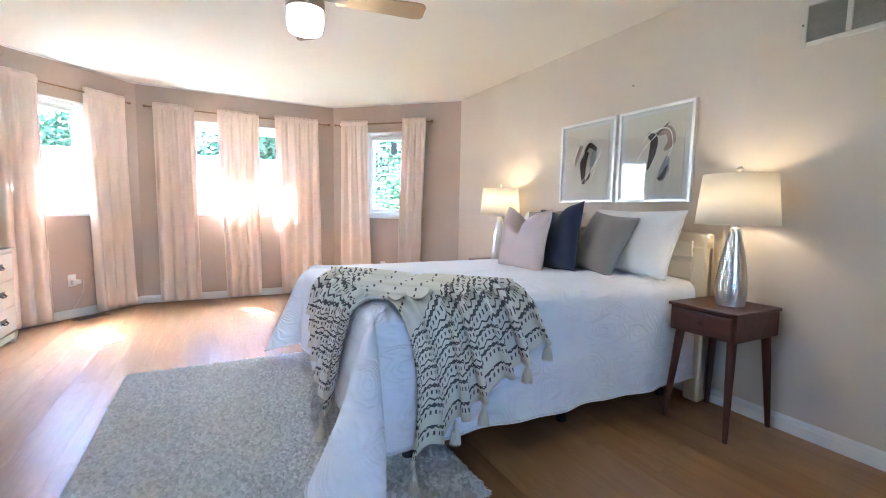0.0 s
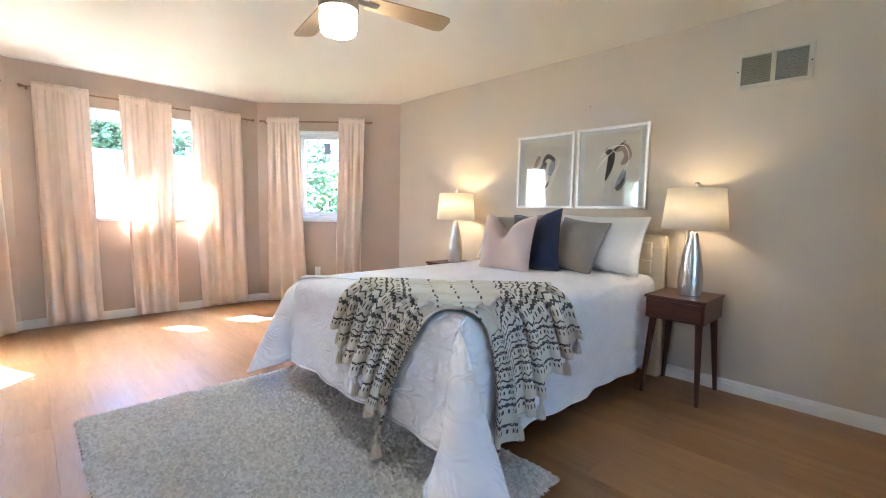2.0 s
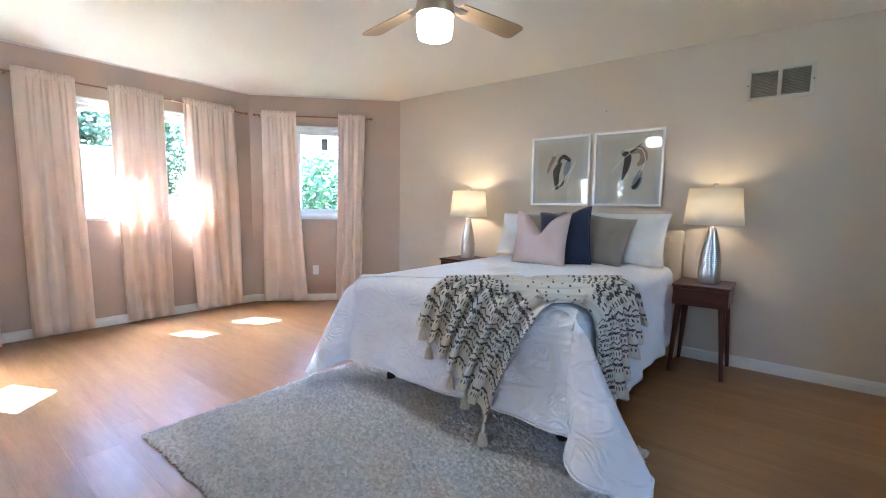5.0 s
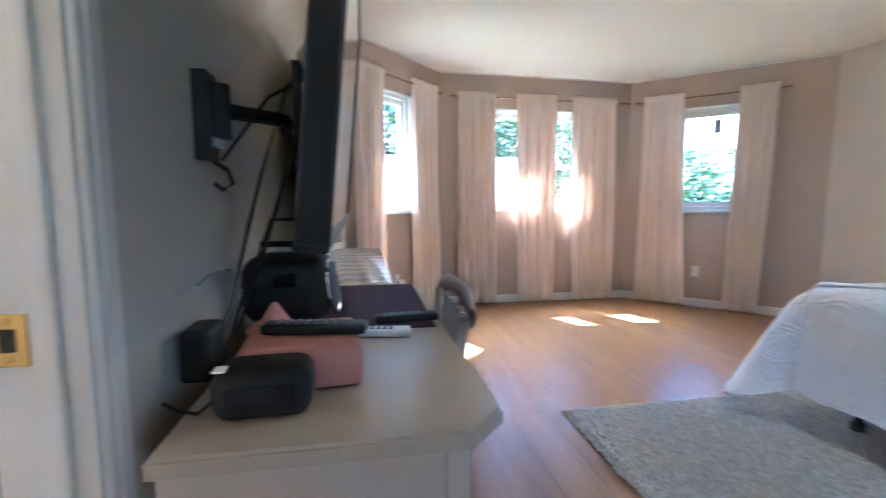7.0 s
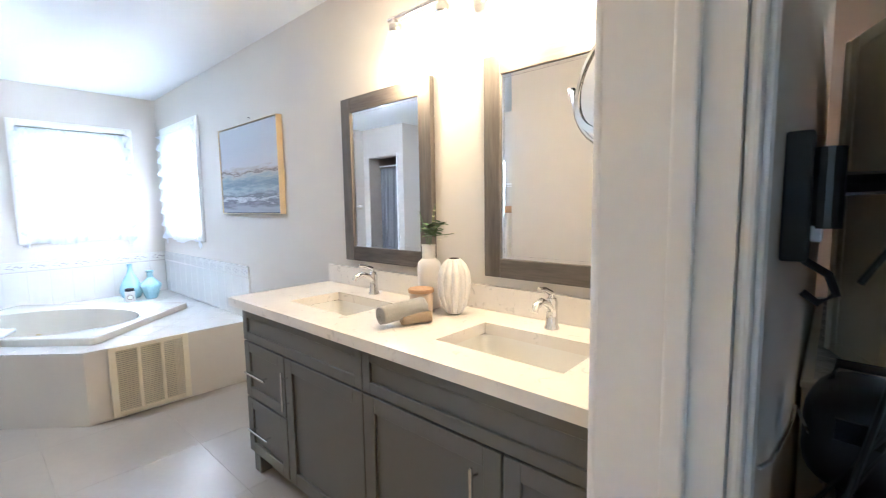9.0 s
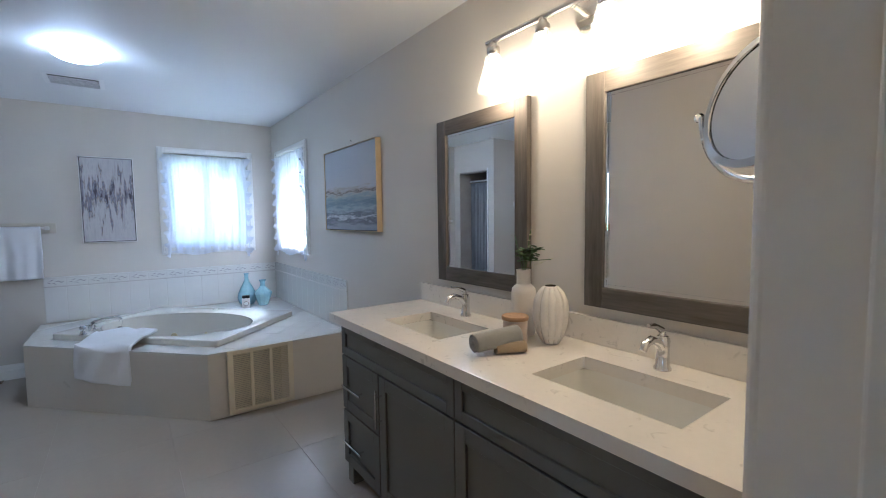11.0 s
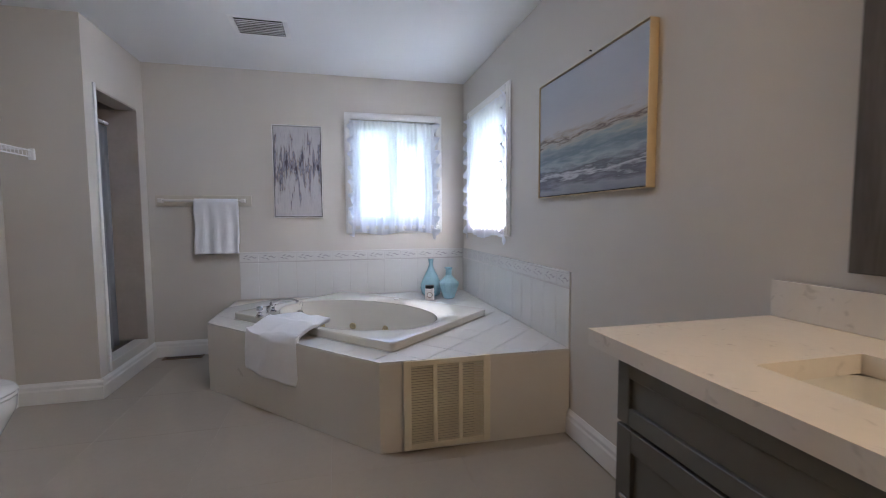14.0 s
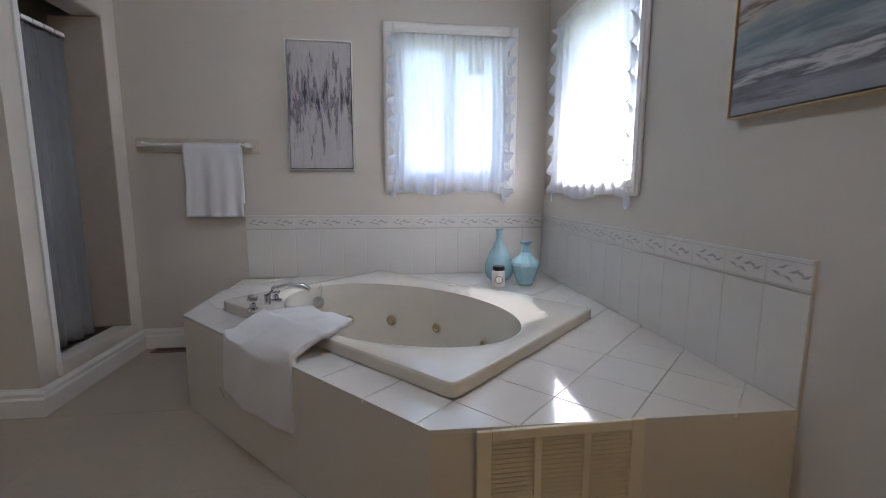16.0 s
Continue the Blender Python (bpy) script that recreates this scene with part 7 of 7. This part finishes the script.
M["liner_grey"] = mat("liner_grey", (0.50, 0.47, 0.45), 0.4, var=0.05, bump=0.0)
wains = new("tile_wainscot")
tagged(wains, "white glazed wall tiles with a leaf border", "wall tiles", kind="structure")
TW = 0.154


def tile_run(m, length, flip):
    k = int(length / TW) + 1
    for i in range(k):
        a, b = i * TW + 0.001, min((i + 1) * TW, length) - 0.001
        if b - a < 0.02:
            continue
        t = part("wall_tile", boxed(a, b, -0.010, -0.001, DZ + 0.002, 0.768, 0.0012, 1), "tile_white", wains)
        t.matrix_local = m
        t = part("border_tile", boxed(a, b, -0.010, -0.001, 0.780, 0.846, 0.0012, 1), "tile_white", wains)
        t.matrix_local = m
        if b - a > 0.1:
            bm = bmesh.new()
            for q in range(6):
                s = (q - 2.5) * 0.018
                zz = 0.816 + 0.010 * math.sin(q * 2.1)
                up = 1 if q % 2 else -1
                vs = [(-0.016, 0), (-0.004, 0.006 * up), (0.020, 0.016 * up), (0.006, 0.001 * up)]
                bm.faces.new([bm.verts.new((a + TW / 2 + s + x, -0.0107, zz + z)) for x, z in vs])
            t2 = part("leaf_relief", bm, "border_leaf", t)
    for z0, z1 in ((0.770, 0.778), (0.848, 0.862)):
        t = part("liner_strip", boxed(0, length, -0.012, -0.001, z0, z1, 0.002, 1), "liner_grey" if z0 < 0.8 else "tile_white", wains)
        t.matrix_local = m
    t = part("grout_bed", boxed(0, length, -0.0085, -0.0005, DZ, 0.860), "tile_grout", wains)
    t.matrix_local = m


tile_run(mBW @ pose(1.375 - SY, 0, 0), BY - 1.375 - 0.012, False)
tile_run(mBN, -4.85 - BX, True)

# ruffled sheer curtains
M["sheer"] = cloth("sheer", (0.88, 0.90, 0.96), 0.66, 300, 0.02, 0.1, 0.06)


def sheer(m, x0, x1, z1, z0, seed, label):
    rnd = random.Random(seed)
    ph = [rnd.uniform(0, 6.28) for _ in range(4)]
    root = thing("sheer_curtain", m, label, "curtain", "bathroom sheers")
    w = x1 - x0

    def fn(u, v):
        z = z1 - (z1 - z0) * v + (0.018 * math.sin(9 * u + ph[3]) - 0.05 * (abs(2 * u - 1) > 0.93)) * v
        y = -0.034 - 0.010 * math.sin(2 * math.pi * 9 * u + ph[0]) * (0.4 + 0.6 * v) - 0.006 * math.sin(2 * math.pi * 21 * u + ph[1]) * (1 - 0.5 * v)
        return (x0 + w * u + 0.01 * math.sin(5 * v + ph[2]), y, z)

    part("panel", grid(110, 40, fn), "sheer", root, smooth=80)
    for side, xe in ((-1, x0), (1, x1)):
        def ruf(u, v):
            z = z1 - (z1 - z0 + 0.03) * v
            wv = math.sin(2 * math.pi * 8.5 * v + ph[1] + side)
            return (xe + side * u * (0.03 + 0.022 * wv) - side * 0.02, -0.04 - 0.030 * u * math.cos(2 * math.pi * 8.5 * v + ph[2]) - 0.01 * u, z + 0.015 * u * wv)
        part("ruffle", grid(6, 90, ruf), "sheer", root, smooth=80)
    part("rod", tube([(x0 - 0.01, -0.03, z1 - 0.02), (x1 + 0.02, -0.03, z1 - 0.02)], 0.005, 8), "vinyl_white", root)
    return root


sheer(mBW, BWIN_W[0] - SY - 0.005, BWIN_W[1] - SY - 0.005, 2.015, 1.015, 1, "white ruffled sheer curtain before the window")
sheer(mBN, BWIN_N[0] - BX - 0.005, BWIN_N[1] - BX + 0.005, 2.015, 1.0, 2, "white ruffled sheer curtain before the window")
st = part("window_sticker", boxed(2.84 - SY - 0.001, 2.95 - SY, 0.070, 0.0715, 1.80, 1.93), "paint_greige")
st.matrix_world = mBW
tagged(st, "pale square paper sticker on the window pane", "sticker")

# ceiling light and fan grille
cl = thing("ceiling_light", pose(-5.155, 1.80, BCEIL), "round white glass flush ceiling light, lit", "ceiling light")
part("pan", lathe([(0, -0.001), (0.125, -0.001), (0.127, -0.012), (0, -0.012)], 40), "vinyl_white", cl)
prof = [(0.136, -0.012)]
for i in range(18):
    a = i / 17 * math.pi / 2
    prof.append(((0.138 + (0.0012 if i % 2 else 0)) * math.cos(a), -0.016 - 0.062 * math.sin(a)))
part("diffuser", lathe(prof, 48), glow("diffuser_glass", (0.82, 0.91, 1.0), 4.0), cl, "ribbed opal glass bowl, lit", smooth=True)
cv = thing("ceiling_vent", pose(-5.96, 1.735, BCEIL), "white louvred extractor grille in the ceiling", "vent")
part("frame", frame_bars(bmesh.new(), -0.15, 0.15, -0.18, 0.18, 0.035, 0.0, 0.010, 0.002), "vinyl_white", cv).matrix_local = pose(0, 0, -0.001, 90)
for k in range(9):
    part("slat", boxed(-0.113 + k * 0.0265, -0.106 + k * 0.0265, -0.144, 0.144, -0.009, -0.006), "vinyl_white", cv)
# black sheet standing for the unlit space above the louvres
part("backing", boxed(-0.115, 0.115, -0.145, 0.145, -0.004, -0.0015), "shadow_hole", cv)

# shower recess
# recess walls in a darker beige than the bath surround's sides
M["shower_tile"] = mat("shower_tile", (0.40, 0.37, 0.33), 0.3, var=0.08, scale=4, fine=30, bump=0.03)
sh = new("shower_recess")
tagged(sh, "dark beige tiled shower recess behind the opening", "shower", kind="structure")
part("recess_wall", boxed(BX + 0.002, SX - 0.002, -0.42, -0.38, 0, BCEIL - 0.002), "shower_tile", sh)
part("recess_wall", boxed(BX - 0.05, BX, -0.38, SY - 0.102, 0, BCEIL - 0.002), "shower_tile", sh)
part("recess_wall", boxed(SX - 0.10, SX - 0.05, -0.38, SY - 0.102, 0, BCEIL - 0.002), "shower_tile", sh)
part("tray", boxed(BX + 0.002, SX - 0.102, -0.38, SY - 0.102, 0.0, 0.06), "tile_side", sh)
part("curb", boxed(SH0 + 0.003, SH1 - 0.003, SY - 0.099, SY + 0.004, 0.0, 0.195, 0.004), "tile_side", sh)
bm = boxed(SH1 - 0.002, SH1 + 0.026, SY + 0.001, SY + 0.013, 0.14, 2.02, 0.003)
part("opening_trim", bm, "trim_white", sh)
# the recess tile in a slightly lighter, warmer tone at the opening
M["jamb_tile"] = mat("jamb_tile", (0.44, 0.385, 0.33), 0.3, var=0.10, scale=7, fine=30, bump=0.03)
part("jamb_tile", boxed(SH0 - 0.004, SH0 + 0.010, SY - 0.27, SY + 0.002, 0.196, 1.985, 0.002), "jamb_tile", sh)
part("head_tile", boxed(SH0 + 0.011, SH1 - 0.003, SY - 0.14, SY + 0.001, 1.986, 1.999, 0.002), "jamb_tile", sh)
M["shower_plastic"] = cloth("shower_plastic", (0.27, 0.28, 0.30), 0.25, 40, 0.05, 0.1)
M["shower_plastic"].node_tree.nodes["Principled BSDF"].inputs["Coat Weight"].default_value = 0.7
scn = thing("shower_curtain", pose((SH0 + SH1) / 2 + 0.015, SY - 0.20, 0), "grey translucent shower curtain hanging from a white rod", "shower curtain")
part("rod", tube([(-0.36, 0, 1.88), (0.36, 0, 1.88)], 0.012, 12), "vinyl_white", scn, smooth=True)
solid(part("panel", grid(110, 20, lambda u, v: ((u - 0.5) * 0.58, 0.020 * math.sin(2 * math.pi * 5 * u + 0.8 * math.sin(7 * u)) * (0.5 + 0.5 * v) + 0.006 * math.sin(2 * math.pi * 13 * u + 3 * v), 1.85 - 1.68 * v)), "shower_plastic", scn, smooth=80), 0.001)
for k in range(9):
    x = -0.30 + k * 0.075
    part("ring", tube([(x, 0.017 * math.cos(a), 1.872 + 0.020 * math.sin(a)) for a in [2 * math.pi * q / 12 for q in range(13)]], 0.002, 6), "chrome", scn)

# toilet, wire shelf with a plant, and a robe on its peg
toilet = thing("toilet", pose(-5.0, BS, 0), "white porcelain toilet against the wall", "toilet")


def bowl(u, v):
    a = 2 * math.pi * u
    k = np.interp(v, (0, 0.1, 0.5, 0.85, 1), (0.62, 0.58, 0.66, 0.98, 1.0))
    return (0.19 * k * math.cos(a), 0.36 + 0.22 * k * math.sin(a), 0.385 * v)


bm = grid(40, 14, bowl, None, True)
part("bowl", bm, "porcelain", toilet, smooth=60)
part("seat", lathe([(0.10, 0.386), (0.20, 0.386), (0.205, 0.395), (0.20, 0.404), (0, 0.404)], 36, None, Matrix.Translation((0, 0.36, 0)) @ Matrix.Diagonal((0.95, 1.10, 1, 1))), "porcelain", toilet, smooth=50)
part("lid", lathe([(0.0, 0.405), (0.20, 0.405), (0.204, 0.412), (0.195, 0.424), (0, 0.43)], 36, None, Matrix.Translation((0, 0.36, 0)) @ Matrix.Diagonal((0.95, 1.10, 1, 1))), "porcelain", toilet, smooth=50)
part("tank", boxed(-0.22, 0.22, 0.005, 0.19, 0.38, 0.72, 0.03, 4), "porcelain", toilet, smooth=True)
part("tank_lid", boxed(-0.23, 0.23, 0.003, 0.20, 0.7205, 0.75, 0.01, 3), "porcelain", toilet)
part("flush_lever", tube([(-0.16, 0.19, 0.66), (-0.16, 0.205, 0.66), (-0.10, 0.21, 0.65)], 0.006, 8), "chrome", toilet)

shelf = thing("wire_shelf", pose((-5.75 + PX) / 2, BS, 1.53), "white coated wire shelf fixed along the wall", "shelf")
LEN = (PX + 5.75) / 2 - 0.004
for y, z in ((0.008, 0.0), (0.30, 0.0), (0.30, -0.035), (0.15, -0.004)):
    part("rail", tube([(-LEN, y, z), (LEN, y, z)], 0.004, 8), "vinyl_white", shelf)
M_first = None
for k in range(int(2 * LEN / 0.03)):
    x = -LEN + 0.02 + k * 0.03
    if M_first is None:
        M_first = part("wire", tube([(0, 0.006, 0.004), (0, 0.30, 0.004), (0, 0.303, -0.035)], 0.0018, 5), "vinyl_white", shelf)
        o = M_first
    else:
        o = M_first.copy()
        scene.collection.objects.link(o)
    o.matrix_local = Matrix.Translation((x, 0, 0))
part("end_cap", boxed(-LEN - 0.003, -LEN + 0.012, 0.285, 0.315, -0.05, 0.012, 0.003), "vinyl_white", shelf)
for x in (-0.45, 0.55):
    part("bracket", tube([(x, 0.29, -0.035), (x, 0.005, -0.28)], 0.006, 8), "vinyl_white", shelf)
plant = thing("potted_plant", pose(-5.31, BS + 0.16, 1.5385), "small round artificial plant in a grey pot", "plant")
M["pot_grey"] = mat("pot_grey", (0.24, 0.24, 0.25), 0.7, var=0.1, bump=0.1)
part("pot", lathe([(0, 0), (0.045, 0), (0.06, 0.085), (0.056, 0.088), (0.05, 0.075), (0, 0.072)], 24), "pot_grey", plant, smooth=50)
rnd = random.Random(4)
verts, faces = [], []
for k in range(420):
    d = Vector((rnd.gauss(0, 1), rnd.gauss(0, 1), rnd.gauss(0, 1))).normalized()
    c = Vector((0, 0, 0.125)) + d * rnd.uniform(0.035, 0.072)
    if c.z < 0.078:
        continue
    a = d.cross(Vector((rnd.gauss(0, 1), rnd.gauss(0, 1), rnd.gauss(0, 1)))).normalized() * 0.009
    i = len(verts)
    verts += [tuple(c - a), tuple(c + d * 0.016 + a.cross(d) * 0.4), tuple(c + a), tuple(c - d * 0.01)]
    faces.append((i, i + 1, i + 2, i + 3))
me = bpy.data.meshes.new("foliage")
me.from_pydata(verts, [], faces)
me.materials.append(M["stem_green"])
fo = new("foliage", me)
fo.parent = plant
peg = thing("robe_hook", pose(PX, 1.46, 1.25), "rounded pale wooden peg on the closet wall corner", "hook")
part("peg", boxed(-0.11, -0.001, -0.04, 0.04, -0.03, 0.03, 0.02, 4), "pale_wood", peg, smooth=True)
M["robe_white"] = relief("robe_white", (0.70, 0.66, 0.60), 0.95, "tuft", 180, 0.6, 0.004)


def robe(u, v):
    a = 2 * math.pi * u
    w = 0.03 + 0.03 * min(1, v * 1.4) + 0.008 * v
    f = 1 + 0.14 * math.sin(5 * a + 1) * v
    return (PX - 0.062 + 0.045 * f * math.cos(a) * (0.5 + 0.5 * min(1, v * 2)), 1.445 + w * f * math.sin(a) - 0.01 * v, 1.218 - 0.40 * v + 0.01 * math.sin(3 * a) * v)


rb = part("hanging_towel", grid(60, 24, robe, None, True), "robe_white", None, smooth=80)
tagged(rb, "cream towelling cloth hanging from a wooden peg", "towel")

# ---- planks and tiles ----
def inside(x, y, poly):
    c = False
    for (x0, y0), (x1, y1) in zip(poly, poly[1:] + poly[:1]):
        if (y0 > y) != (y1 > y) and x < (x1 - x0) * (y - y0) / (y1 - y0) + x0:
            c = not c
    return c


def slab(name, w, d, h, bevel):
    bm = bmesh.new()
    a, b = w / 2, d / 2
    lo = [bm.verts.new(p) for p in ((-a, -b, -h), (a, -b, -h), (a, b, -h), (-a, b, -h))]
    mid = [bm.verts.new(p) for p in ((-a, -b, -bevel), (a, -b, -bevel), (a, b, -bevel), (-a, b, -bevel))]
    a, b = a - bevel, b - bevel
    hi = [bm.verts.new(p) for p in ((-a, -b, 0), (a, -b, 0), (a, b, 0), (-a, b, 0))]
    for p, q in ((lo, mid), (mid, hi)):
        for i in range(4):
            bm.faces.new((p[i], p[(i + 1) % 4], q[(i + 1) % 4], q[i]))
    bm.faces.new(hi)
    me = bpy.data.meshes.new(name)
    bm.to_mesh(me)
    bm.free()
    return me


M["laminate_piece"] = wood("laminate_piece", (0.37, 0.20, 0.085), (0.265, 0.133, 0.052), 0.34, "y", 1.0)
PW, PL = 0.19, 1.28
rnd = random.Random(3)
plank = slab("plank", PW - 0.0004, PL - 0.0004, 0.0138, 0.0005)
plank.materials.append(M["laminate_piece"])
i = 0
x = XW - 0.04
while x < XE + 0.1:
    y = YS - 0.1 - rnd.uniform(0, PL)
    while y < YN + 0.1:
        cx, cy = x + PW / 2, y + PL / 2
        if any(inside(cx + a, cy + b, OUT) for a in (-PW / 2, 0, PW / 2) for b in (-PL / 2, -PL / 4, 0, PL / 4, PL / 2)):
            far = max(y for y in [YN + T - 0.02 * k for k in range(100)] if inside(min(max(cx, XW), XE), y, OUT))
            y0, y1 = max(y, YS - 0.08), min(y + PL, far)
            if y1 - y0 > 0.03:
                o = new("plank", plank)
                o.parent = sub
                o.location = (cx, (y0 + y1) / 2, 0)
                o.scale = (1, (y1 - y0) / PL, 1)
        y += PL
    x += PW
tile = slab("floor_tile", 0.5985, 0.5985, 0.0135, 0.0004)
tile.materials.append(M["bath_tile_floor"])
for i in range(9):
    for j in range(6):
        cx, cy = -4.16 + 0.3 + (i - 5) * 0.6, 2.745 + 0.3 + (j - 5) * 0.6
        if cx + 0.3 < XB + 0.7 and cx - 0.3 > BX - 0.7:
            w = 0.598
            x1 = min(cx + 0.2996, XB + 0.05)
            if x1 - (cx - 0.2996) < 0.05:
                continue
            o = new("floor_tile", tile)
            o.parent = bath_sub
            x0, y0, y1 = max(cx - 0.2996, BX - 0.1), max(cy - 0.2996, BS - 0.10 if cx > SX else -0.40), min(cy + 0.2996, BY + 0.08)
            o.location = ((x1 + x0) / 2, (y0 + y1) / 2, -0.001)
            o.scale = ((x1 - x0) / 0.5985, (y1 - y0) / 0.5985, 1)
sill = part("threshold", boxed(XB + 0.035, XW - 0.025, DOOR0 + 0.002, DOOR1 - 0.002, -0.012, 0.004, 0.0015), "trim_cream")
tagged(sill, "narrow cream floor strip in the bathroom doorway", "trim", kind="structure")
